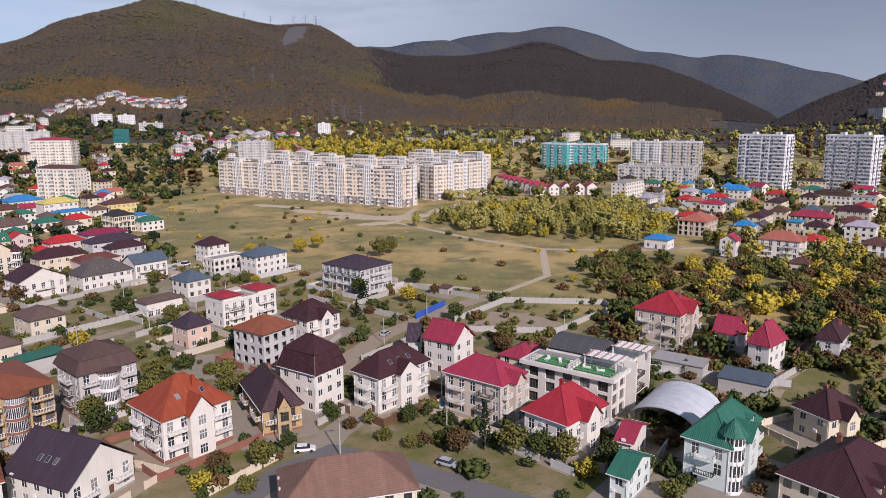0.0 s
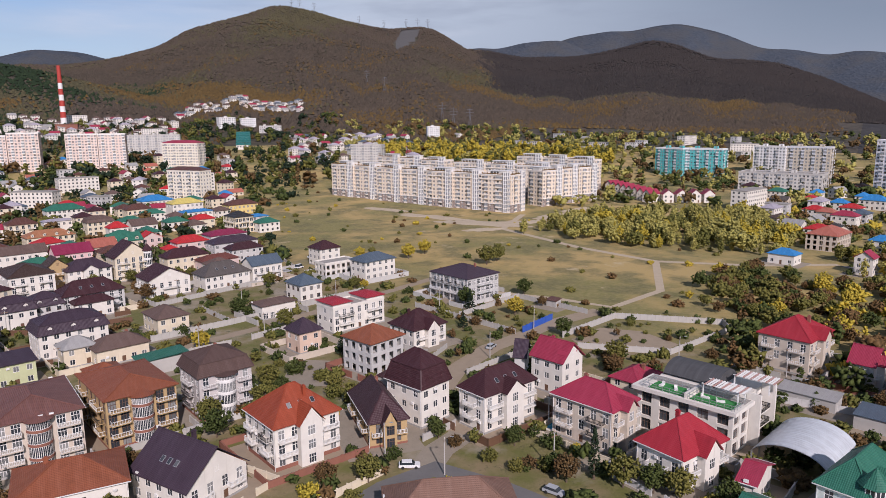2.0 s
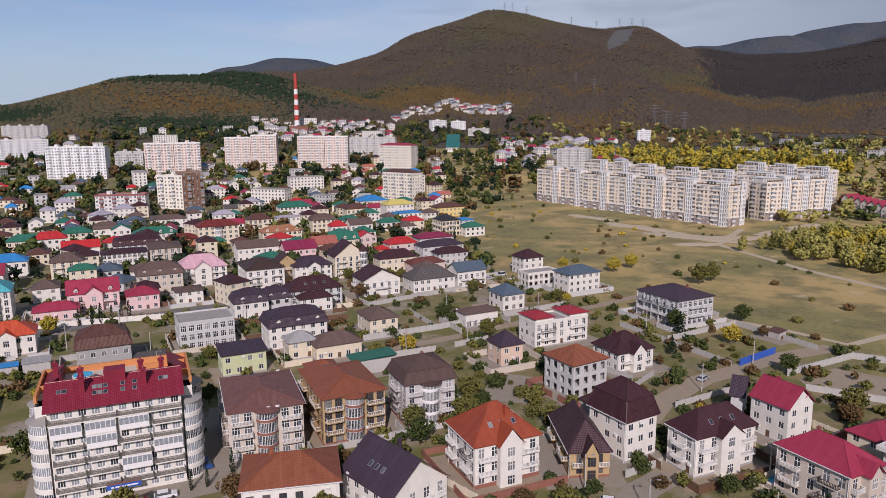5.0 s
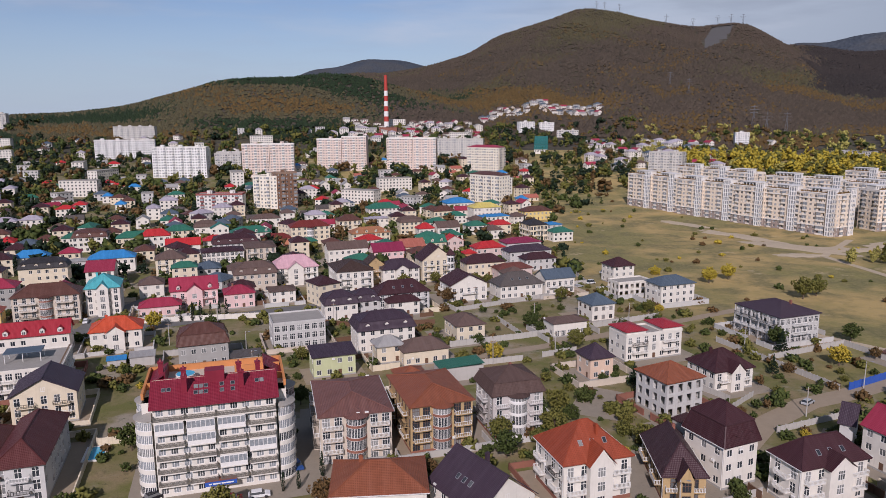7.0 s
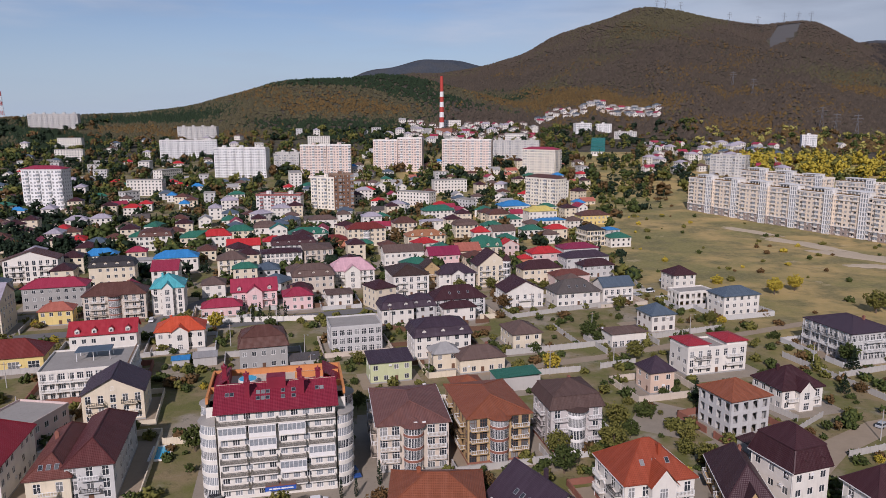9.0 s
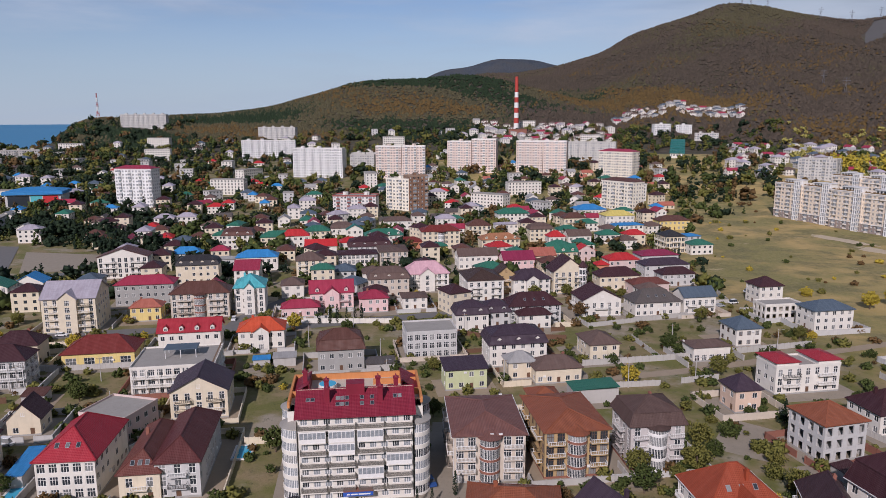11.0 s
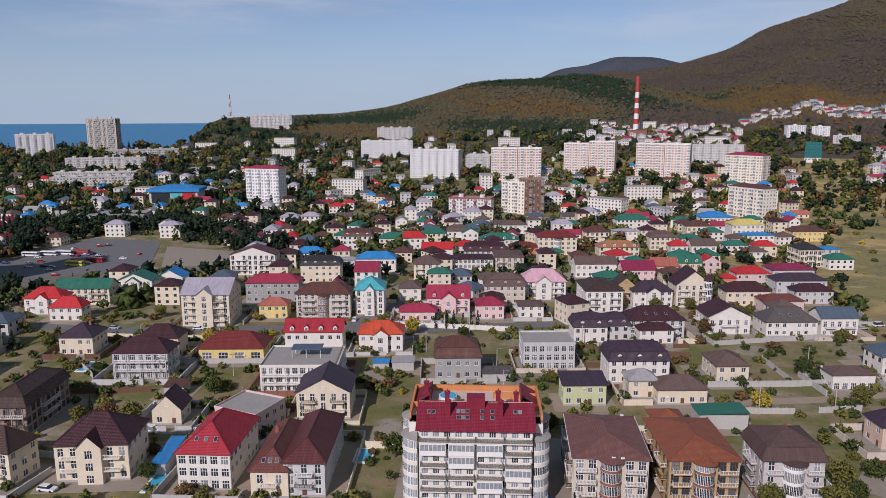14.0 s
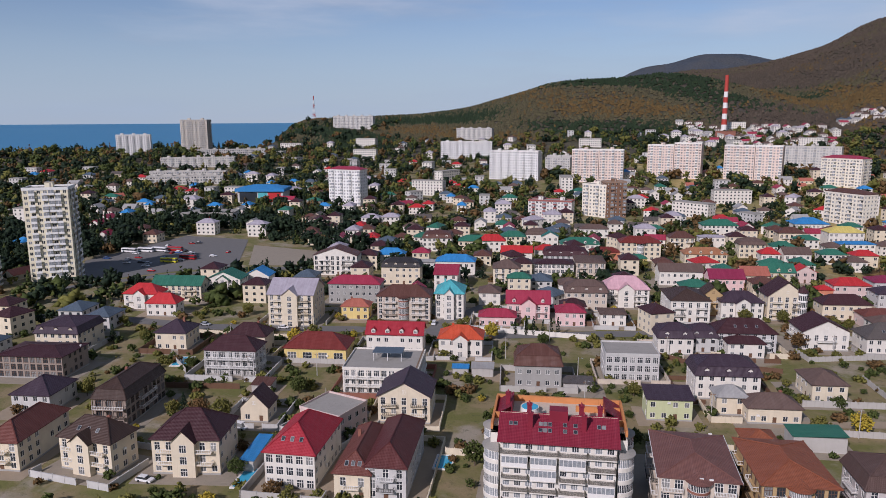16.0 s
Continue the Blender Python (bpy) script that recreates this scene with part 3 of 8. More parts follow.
def caps(edges, r=0.13):
    g = Geo()
    for a, b in edges:
        a, b = Vector(a), Vector(b)
        if (b - a).length < 0.3:
            continue
        m = Matrix.Translation(a) @ (b - a).to_track_quat("X", "Z").to_matrix().to_4x4()
        g.box(0, (b - a).length, -r, r, -0.03, 0.09, 0, m)
    return g


def storeys(n):
    return {1: "one-storey", 2: "two-storey", 3: "three-storey", 4: "four-storey", 5: "five-storey"}.get(n, "many-storey")


HOUSES = []
SHAPES = {"hip": "hipped", "gable": "gabled", "gabled": "gabled", "mansard": "mansard", "low": "low hipped", "flat": "flat", "shed": "lean-to", "terrace": "stepped flat"}


def house(x, y, w, d, rot, floors, wall, roof, shape, rise, extras=""):
    """A house: w along its front, d deep, turned by rot; its parts are openings, balconies, roof, dormers and so on."""
    ex = extras.split()
    w, d = max(w, 4.0), max(d, 4.0)
    over = 0.55 if shape not in ("flat", "terrace") else 0.1
    W, D, fh = w - 2 * over, d - 2 * over, 3.0
    H = floors * fh
    rise *= 1.3 if shape in ("hip", "gable", "gabled", "mansard") else 1.0
    far = math.hypot(x, y)
    near, mid = far < 165, far < 345
    HOUSES.append((x, y, w, d, rot))
    base = pose(x, y, gz(x, y), 0, 0, rot)
    rn = random.Random(int(x * 13 + y * 7))
    words = f"{storeys(max(1, int(round(floors))))} {WORDS.get(wall, wall)} house with a " + (f"{WORDS.get(roof, roof)} {SHAPES[shape]} roof" if roof != "flat" else "flat felted roof")
    if "frame" in ex:
        words = "unfinished " + words
    if "balc" in ex:
        words += " and balconies"
    ob = thing("house", base, words, "house", "houses of the town")
    # walls with openings
    g = Geo()
    nfl = max(1, int(round(floors))) if "shop" not in ex else 1
    main = "right" if rot < -40 else "front"
    sides = [(W, pose(-W / 2, -D / 2, 0), "front"), (D, pose(W / 2, -D / 2, 0, 0, 0, 90), "right"), (W, pose(W / 2, D / 2, 0, 0, 0, 180), "back"), (D, pose(-W / 2, D / 2, 0, 0, 0, -90), "left")]
    wins = []
    for length, t, nm in sides:
        nrm = (base @ t).to_3x3() @ Vector((0, -1, 0))
        mid_p = (base @ t) @ Vector((length / 2, 0, 0))
        seen = nrm.x * (0 - mid_p.x) + nrm.y * (-5 - mid_p.y) > 0
        holes = []
        if seen or near:
            wide = "glazed" in ex and nm == main or "shop" in ex and nm == "front" or "loggia" in ex and nm in ("front", "left", "right")
            frame = "frame" in ex
            pitch_w = 4.6 if "shop" in ex and nm == "front" else (2.3 if wide else (2.5 if frame else (2.7 if mid else 3.0)))
            ww = 3.4 if "shop" in ex and nm == "front" else (1.8 if wide else (1.6 if frame else 1.45))
            n = max(1, int((length - 0.8) / pitch_w))
            step = length / n
            for fl in range(nfl):
                z0 = fl * H / nfl
                sill, wh = (0.35, 2.1) if wide or frame else (0.85, 1.6)
                if "shop" in ex:
                    sill, wh = 0.5, 3.2
                if "balc" in ex and fl > 0 and nm in (main, "front"):
                    sill, wh = 0.15, 2.25
                if z0 + sill + wh > H - 0.15:
                    continue
                for c in range(n):
                    if not wide and not frame and rn.random() < (0.06 if nm in (main, "front") else 0.22):
                        continue
                    cx = step * (c + 0.5)
                    a = (cx - ww / 2, cx + ww / 2, z0 + sill, z0 + sill + wh)
                    if fl == 0 and nm == "front" and c == n // 2 and not wide and not frame:
                        a = (cx - 0.55, cx + 0.55, 0.05, 2.15)
                        holes.append(a)
                        dk = ("door", 1)
                        if dk not in CACHE:
                            q = Geo()
                            q.box(-0.55, 0.55, 0.06, 0.12, 0, 2.1)
                            q.box(-0.42, 0.42, 0.04, 0.06, 0.2, 0.95)
                            q.box(-0.42, 0.42, 0.04, 0.06, 1.1, 1.95)
                            q.box(0.36, 0.44, 0.0, 0.06, 1.0, 1.06)
                            CACHE[dk] = q.mesh("door", ["door"])
                        piece("door", CACHE[dk], ob, t @ pose(cx, 0, 0.05))
                        continue
                    holes.append(a)
                    if not frame:
                        wins.append((t @ pose(cx, 0, z0 + sill), ww, wh, 3 if ww > 1.5 else 2))
        panel(g, length, -0.4, H, holes, t, 0.14 if "frame" not in ex else 0.3)
    if "frame" in ex:
        for fl in range(1, nfl + 1):
            g.box(-W / 2 + 0.32, W / 2 - 0.32, -D / 2 + 0.32, D / 2 - 0.32, fl * H / nfl - 0.25, fl * H / nfl - 0.02)
        g.box(-0.15, 0.15, -D / 2 + 0.4, D / 2 - 0.4, 0, H - 0.3)
    piece("wall", g.mesh("wall", [wall]), ob)
    dark = wall in ("tan", "taupe_wall") or (rn.random() < 0.15)
    if far > 400:
        q = Geo()
        for t, ww, wh, bars in wins:
            q.face([t @ Vector(p) for p in ((-ww / 2, 0.1, 0), (ww / 2, 0.1, 0), (ww / 2, 0.1, wh), (-ww / 2, 0.1, wh))], 1)
            q.box(-0.05, 0.05, 0.04, 0.09, 0, wh, 0, t)
        if wins:
            tagged(piece("window_rows", q.mesh("window_rows", ["frame", "glass"]), ob), kind="stuff")
        wins = []
    for t, ww, wh, bars in wins:
        if near:
            wo = piece("window", window_mesh(ww, wh, bars, dark, False), ob, t)
            piece("pane", pane_mesh(ww, wh), wo)
        else:
            piece("window", window_mesh(ww, wh, bars, dark, True), ob, t)
    # plinth
    if mid:
        g = Geo()
        ph = 3.0 if "brick" in ex else 0.5
        for a0, a1, b0, b1 in ((-W / 2 - 0.05, W / 2 + 0.05, -D / 2 - 0.05, -D / 2 - 0.004), (-W / 2 - 0.05, W / 2 + 0.05, D / 2 + 0.004, D / 2 + 0.05), (-W / 2 - 0.05, -W / 2 - 0.004, -D / 2 - 0.004, D / 2 + 0.004), (W / 2 + 0.004, W / 2 + 0.05, -D / 2 - 0.004, D / 2 + 0.004)):
            g.box(a0, a1, b0, b1, -0.3, ph if ph < 1 else 0.9)
        piece("plinth", g.mesh("plinth", ["brick" if "brick" in ex or wall in ("tan", "stone") else "concrete"]), ob)
    # roof
    g, edges = Geo(), []
    rk = "r_" + roof if roof != "flat" else "deck"
    top = H
    if shape in ("hip", "low"):
        edges = hip_faces(g, w, d, H - 0.05, rise)
    elif shape in ("gable", "gabled"):
        al = shape == "gable"
        edges = gable_faces(g, w, d, H - 0.1, rise, 0.2, al)
        L = (W if al else D) / 2
        S = (D if al else W) / 2
        rr_ = rise * (S / (S + over)) - 0.06
        pt = (lambda a, b, c: (a, b, c)) if al else (lambda a, b, c: (b, -a, c))
        for s_ in (-1, 1):
            q = Geo()
            r0 = [pt(s_ * L, -S, H), pt(s_ * L, S, H), pt(s_ * L, 0, H + rr_)]
            r1 = [pt(s_ * (L - 0.2), -S, H), pt(s_ * (L - 0.2), S, H), pt(s_ * (L - 0.2), 0, H + rr_)]
            q.prism(r0, r1)
            piece("gable_wall", q.mesh("gable_wall", [wall]), ob)
        if mid and S > 2.5:
            for s_ in (-1, 1):
                rz = (90 if s_ > 0 else -90) if al else (180 if s_ < 0 else 0)
                piece("window", window_mesh(1.0, 1.1, 2, dark, True), ob, pose(*pt(s_ * (L + 0.08), 0, H + rise * 0.2), 0, 0, rz if al else (0 if s_ > 0 else 180)))
    elif shape == "mansard":
        low = rise * 0.62
        ins = min(1.3, min(w, d) * 0.14)
        g.box(-w / 2, w / 2, -d / 2, d / 2, H - 0.05, H + 0.12)
        a = [(-w / 2, -d / 2, H + 0.12), (w / 2, -d / 2, H + 0.12), (w / 2, d / 2, H + 0.12), (-w / 2, d / 2, H + 0.12)]
        b = [(-w / 2 + ins, -d / 2 + ins, H + low), (w / 2 - ins, -d / 2 + ins, H + low), (w / 2 - ins, d / 2 - ins, H + low), (-w / 2 + ins, d / 2 - ins, H + low)]
        for k in range(4):
            j = (k + 1) % 4
            slope(g, (a[k], a[j], b[j], b[k]))
            edges.append((a[k], b[k]))
        edges += hip_faces(g, w - 2 * ins + 0.3, d - 2 * ins + 0.3, H + low, rise - low + 0.5, 0.12)
    elif shape == "shed":
        slope(g, ((-w / 2, -d / 2, H + 0.1), (w / 2, -d / 2, H + 0.1), (w / 2, d / 2, H + rise), (-w / 2, d / 2, H + rise)))
        g.face(((-w / 2, -d / 2, H - 0.05), (-w / 2, d / 2, H + rise - 0.15), (w / 2, d / 2, H + rise - 0.15), (w / 2, -d / 2, H - 0.05)))
        g.box(-w / 2, w / 2, -d / 2 - 0.05, -d / 2, H - 0.05, H + 0.1)
        g.box(-W / 2, W / 2, D / 2 - 0.2, D / 2, H, H + rise - 0.2)
    else:
        g.box(-w / 2, w / 2, -d / 2, d / 2, H - 0.02, H + 0.2)
        q = Geo()
        for a0, a1, b0, b1 in ((-w / 2, w / 2, -d / 2 - 0.02, -d / 2 + 0.2), (-w / 2, w / 2, d / 2 - 0.2, d / 2 + 0.02), (-w / 2 - 0.02, -w / 2 + 0.2, -d / 2 + 0.2, d / 2 - 0.2), (w / 2 - 0.2, w / 2 + 0.02, -d / 2 + 0.2, d / 2 - 0.2)):
            q.box(a0, a1, b0, b1, H - 0.05, H + 0.75)
        piece("parapet", q.mesh("parapet", [wall]), ob)
        rk = "deck"
        if shape == "terrace":
            for sx in (-1, 1):
                q = Geo()
                q.box(-w * 0.17, w * 0.17, -d / 2 + 0.2, d / 2 - 0.3, H + 0.2, H + 1.6)
                pv = piece("pavilion", q.mesh("pavilion", [wall]), ob, pose(sx * w * 0.32, 0, 0))
                q = Geo()
                hip_faces(q, w * 0.34 + 1.2, d + 0.6, H + 1.6, 1.2)
                piece("roof", q.mesh("roof", ["r_" + roof]), pv)
    rf = piece("roof", g.mesh("roof", [rk]), ob)
    if edges and mid:
        piece("ridge_cap", caps(edges).mesh("ridge_cap", [rk]), rf)
    if near and shape in ("hip", "gable", "mansard", "low"):
        q = Geo()
        for yy in (-d / 2 - 0.1, d / 2 + 0.1):
            q.box(-w / 2, w / 2, yy - 0.07, yy + 0.07, H - 0.05, H + 0.09)
        for sx in (-1, 1):
            q.tube(sx * (W / 2 - 0.2), -D / 2 - 0.1, 0, H - 0.05, 0.06, 0.06, 6)
        piece("gutter", q.mesh("gutter", ["rail"]), ob)

    def roof_z(yy):
        run = (d / 2 if shape != "hip" or w >= d else w / 2)
        return H + 0.15 + rise * (d / 2 - abs(yy)) / max(1.0, (min(w, d) / 2 if shape in ("hip", "low") else run))

    # extras
    if "balc" in ex or "loggia" in ex:
        spans = [(0.0, W * (0.96 if "loggia" in ex else 0.42))]
        if "balc" in ex and W > 13:
            spans = [(-W * 0.27, W * 0.26), (W * 0.27, W * 0.26)]
        for fl in range(1, nfl):
            for cx, bw in spans:
                bl = piece("balcony", slab_mesh(bw, 1.3, wall), ob, pose(cx, -D / 2, fl * H / nfl))
                piece("railing", railing_mesh(bw, 1.3, "iron" if rn.random() < 0.3 else "rail", 0.3 if near else 0.5), bl)
        if D > 7:
            for fl in range(1, nfl):
                sx = 1 if rot < -40 else -1
                if rot < -40 or "loggia" in ex:
                    for cy, bd in ([(-D * 0.33, D * 0.26), (D * 0.33, D * 0.26)] if "bow" in ex or "wing" in ex else [(0, D * 0.4)]):
                        bl = piece("balcony", slab_mesh(bd, 1.2, wall), ob, pose(W / 2, cy, fl * H / nfl, 0, 0, 90))
                        piece("railing", railing_mesh(bd, 1.2, "rail", 0.3 if near else 0.5), bl)
    if "loggia" in ex:
        npost = max(3, int(W / 4))
        for k in range(npost + 1):
            q = Geo()
            q.box(-0.14, 0.14, -0.14, 0.14, 0, H - 0.06)
            piece("post", q.mesh("post", [wall]), ob, pose(-W * 0.47 + W * 0.94 * k / npost, -D / 2 - 1.05, 0))
    if "bow" in ex or "turret" in ex or "bay" in ex:
        r = 2.4 if "turret" not in ex else 2.1
        bx = 0.0 if "turret" not in ex else W / 2 - 1.6
        sid = pose(bx, -D / 2 + 0.3, 0)
        if rot < -40:
            sid = pose(W / 2 - 0.3, 0 if "turret" not in ex else -D / 2 + 2.2, 0, 0, 0, 90)
        zt = H - 0.25 if "bow" in ex else (H + 2.2 if "turret" in ex else H - 0.25)
        nseg = 10
        ang = [math.pi + math.pi * k / nseg for k in range(nseg + 1)] if "turret" not in ex else [2 * math.pi * k / 8 + math.pi / 8 for k in range(9)]
        pts_ = [(r * math.cos(a), r * math.sin(a)) for a in ang]
        q = Geo()
        levels = [(0.0, 0.6)] + [(k * 3.0 + 2.75, k * 3.0 + 3.35) for k in range(int(zt // 3))]
        for z0, z1 in levels:
            z1 = min(z1, zt)
            for k in range(len(pts_) - 1):
                (ax, ay), (bx_, by) = pts_[k], pts_[k + 1]
                q.face(((ax, ay, z0), (bx_, by, z0), (bx_, by, z1), (ax, ay, z1)))
                q.face(((ax, ay, z1), (bx_, by, z1), (bx_ * 0.95, by * 0.95, z1), (ax * 0.95, ay * 0.95, z1)))
                q.face(((ax * 0.95, ay * 0.95, z0), (bx_ * 0.95, by * 0.95, z0), (bx_, by, z0), (ax, ay, z0)))
        q.face([(px, py, zt - 0.02) for px, py in pts_[: (len(pts_) if "turret" not in ex else 8)]])
        bay = piece("bay", q.mesh("bay", ["frame" if wall not in ("tan", "beige") else "brick"]), ob, sid)
        for z0, z1 in zip([l[1] for l in levels], [l[0] for l in levels[1:]] + [zt]):
            if z1 - z0 < 0.5:
                continue
            piece("window", strip_window([(p[0] * 0.97, p[1] * 0.97) for p in pts_], z0, z1), bay)
        q = Geo()
        if "turret" in ex:
            for k in range(8):
                (ax, ay), (bx_, by) = pts_[k], pts_[k + 1]
                slope(q, ((ax * 1.25, ay * 1.25, zt - 0.1), (bx_ * 1.25, by * 1.25, zt - 0.1), (0, 0, zt + 3.0)))
            q.face([(p[0] * 1.25, p[1] * 1.25, zt - 0.1) for p in reversed(pts_[:8])])
            piece("turret_roof", q.mesh("turret_roof", [rk]), bay)
        elif "bow" in ex:
            for k in range(len(pts_) - 1):
                (ax, ay), (bx_, by) = pts_[k], pts_[k + 1]
                slope(q, ((ax * 1.25, ay * 1.25, zt), (bx_ * 1.25, by * 1.25, zt), (0, 1.6, zt + 1.3)))
                q.face(((bx_ * 1.25, by * 1.25, zt), (ax * 1.25, ay * 1.25, zt), (0, 0.2, zt)))
            piece("bay_roof", q.mesh("bay_roof", [rk]), bay)
        else:
            q.face(((-r - 0.3, -r - 0.3, H), (0, -r - 0.3, H + 2.6), (0, 3, H + 2.6), (-r - 0.3, 3, H)))
            q.face(((r + 0.3, -r - 0.3, H), (r + 0.3, 3, H), (0, 3, H + 2.6), (0, -r - 0.3, H + 2.6)))
            piece("bay_roof", q.mesh("bay_roof", [rk]), bay)
    if "wing" in ex:
        # a projecting bay with a gabled roof of its own
        span = D if main == "right" else W
        ww_, pr = span * 0.34, 1.7
        tt = pose(W / 2, 0, 0, 0, 0, 90) if main == "right" else pose(0, -D / 2, 0)
        q = Geo()
        hs = [(ww_ / 2 - 0.9, ww_ / 2 + 0.9, fl * H / nfl + 0.3, fl * H / nfl + 2.4) for fl in range(nfl)]
        panel(q, ww_, -0.3, H, hs, pose(-ww_ / 2, -pr, 0))
        panel(q, pr, -0.3, H, [], pose(-ww_ / 2, 0, 0, 0, 0, -90))
        panel(q, pr, -0.3, H, [], pose(ww_ / 2, -pr, 0, 0, 0, 90))
        q.face(((-ww_ / 2, -pr, H), (ww_ / 2, -pr, H), (0, -pr, H + rise * 0.55)))
        wg = piece("wing", q.mesh("wing", [wall]), ob, tt)
        for fl in range(nfl):
            piece("window", window_mesh(1.8, 2.1, 3, dark, True), wg, pose(0, -pr, fl * H / nfl + 0.3))
        q = Geo()
        o_ = 0.5
        hw = ww_ / 2 + o_
        k_ = rise * 0.6
        bk = min(span, W if main == "right" else D) * 0.3
        slope(q, ((-hw, bk, H - 0.1), (-hw, -pr - o_, H - 0.1), (0, -pr - o_, H + k_), (0, bk, H + k_)))
        slope(q, ((hw, -pr - o_, H - 0.1), (hw, bk, H - 0.1), (0, bk, H + k_), (0, -pr - o_, H + k_)))
        q.face(((-hw, -pr - o_, H - 0.25), (-hw, bk, H - 0.25), (0, bk, H + k_ - 0.15), (0, -pr - o_, H + k_ - 0.15)))
        q.face(((hw, bk, H - 0.25), (hw, -pr - o_, H - 0.25), (0, -pr - o_, H + k_ - 0.15), (0, bk, H + k_ - 0.15)))
        for s_ in (-1, 1):
            q.face(((s_ * hw, -pr - o_, H - 0.25), (0, -pr - o_, H + k_ - 0.15), (0, -pr - o_, H + k_), (s_ * hw, -pr - o_, H - 0.1)))
        piece("wing_roof", q.mesh("wing_roof", [rk]), wg)
    if "dorm" in ex and shape in ("mansard", "hip", "gable"):
        nd = max(2, int(W / 5))
        onr = rot < -40
        span = D if onr else W
        for k in range(nd):
            u = -span / 2 + span * (k + 0.5) / nd
            if shape == "hip" and abs(u) > span / 2 - 2.5:
                u *= 0.5
            q = Geo()
            dz = 0.35
            q.box(-0.75, 0.75, -0.2, 2.0, dz, dz + 1.5, 0)
            q.face(((-1.0, -0.5, dz + 1.4), (0, -0.5, dz + 2.2), (0, 2.6, dz + 2.2), (-1.0, 2.6, dz + 1.4)), 1)
            q.face(((1.0, 2.6, dz + 1.4), (0, 2.6, dz + 2.2), (0, -0.5, dz + 2.2), (1.0, -0.5, dz + 1.4)), 1)
            q.face(((-0.75, -0.2, dz + 1.5), (0.75, -0.2, dz + 1.5), (0, -0.2, dz + 2.05)), 0)
            tt = pose(W / 2 + over - 0.9, u, H, 0, 0, 90) if onr else pose(u, -D / 2 - over + 0.9, H)
            dm = piece("dormer", q.mesh("dormer", [wall, rk]), ob, tt)
            piece("window", window_mesh(1.0, 1.0, 2, dark, True), dm, pose(0, -0.33, dz + 0.3))
    if "sky" in ex:
        onr = rot < -40 and D > 6
        run = min(w, d) / 2
        pitch_a = math.degrees(math.atan2(rise, run if shape != "gabled" else w / 2))
        for k in range(3):
            u = (-0.18 + 0.18 * k) * (D if onr else W)
            key = ("skylight", 0)
            if key not in CACHE:
                q = Geo()
                q.box(-0.45, 0.45, -0.65, 0.65, 0, 0.12, 0)
                q.box(-0.36, 0.36, -0.56, 0.56, 0.12, 0.14, 1)
                CACHE[key] = q.mesh("skylight", ["steel", "glass"])
            inn = run * 0.45
            zz = H + 0.17 + rise * inn / run
            if shape == "gabled":
                q_ = pose(-w / 2 + (w / 2) * 0.45, u * 0.8, H + 0.15 + rise * 0.45, 0, 0, -90) @ pose(0, 0, 0, pitch_a)
            elif onr:
                q_ = pose(w / 2 - inn, u, zz, 0, 0, 90) @ pose(0, 0, 0, pitch_a)
            else:
                q_ = pose(u, -d / 2 + inn, zz, 0, 0, 0) @ pose(0, 0, 0, pitch_a)
            piece("skylight", CACHE[key], ob, q_)
    if "chim" in ex or (mid and shape in ("hip", "mansard") and rn.random() < 0.45):
        q = Geo()
        q.box(-0.4, 0.4, -0.3, 0.3, 0, rise * 0.5 + 0.9)
        q.box(-0.5, 0.5, -0.4, 0.4, rise * 0.5 + 0.9, rise * 0.5 + 1.05)
        q.box(-0.3, 0.3, -0.2, 0.2, rise * 0.5 + 1.05, rise * 0.5 + 1.3)
        piece("chimney", q.mesh("chimney", ["brick" if wall != "white" else rk]), ob, pose(W * 0.2 * (1 if rn.random() < 0.5 else -1), D * 0.1, H + rise * 0.3))
    if near and rn.random() < 0.7:
        q = Geo()
        a = [2 * math.pi * k / 12 for k in range(12)]
        q.prism([(0.4 * math.cos(t), 0.0, 0.4 * math.sin(t)) for t in a], [(0.36 * math.cos(t), -0.06, 0.36 * math.sin(t)) for t in a])
        q.box(-0.03, 0.03, 0, 0.4, -0.03, 0.03)
        piece("satellite_dish", q.mesh("satellite_dish", ["rail"]), ob, pose(W * 0.38, -D / 2 - 0.35, H - 1.2, 20))
    if mid and "frame" not in ex:
        key = ("ac", 0)
        if key not in CACHE:
            q = Geo()
            q.box(-0.42, 0.42, -0.38, -0.06, 0, 0.55)
            q.box(-0.3, 0.1, -0.40, -0.38, 0.08, 0.48)
            q.box(-0.36, -0.3, -0.3, 0.0, -0.1, 0)
            q.box(0.3, 0.36, -0.3, 0.0, -0.1, 0)
            CACHE[key] = q.mesh("air_conditioner", ["rail"])
        for k in range(3 if near else 1):
            sd = rn.choice(sides[:2] + sides[3:])
            piece("air_conditioner", CACHE[key], ob, sd[1] @ pose(sd[0] * rn.uniform(0.12, 0.88), 0, rn.randint(0, nfl - 1) * 3 + 2.35))
    if "deck" in ex:
        q = Geo()
        q.box(-5, 5, -3, 3, H + 3.0, H + 3.2, 1)
        for px in (-4.6, 0, 4.6):
            for py in (-2.7, 2.7):
                q.tube(px, py, H + 0.2, H + 3.0, 0.12, 0.12, 6)
        piece("canopy", q.mesh("canopy", ["rail", "r_slate"]), ob, pose(1, 1, 0))
        for k in range(14):
            q = Geo()
            q.box(-0.2, 0.2, -0.8, 0.8, H + 0.9, H + 1.05)
            piece("slat", q.mesh("slat", ["wood"]), ob, pose(W / 2 - 0.6, -D / 2 + 1 + k * (D - 2) / 13, 0))
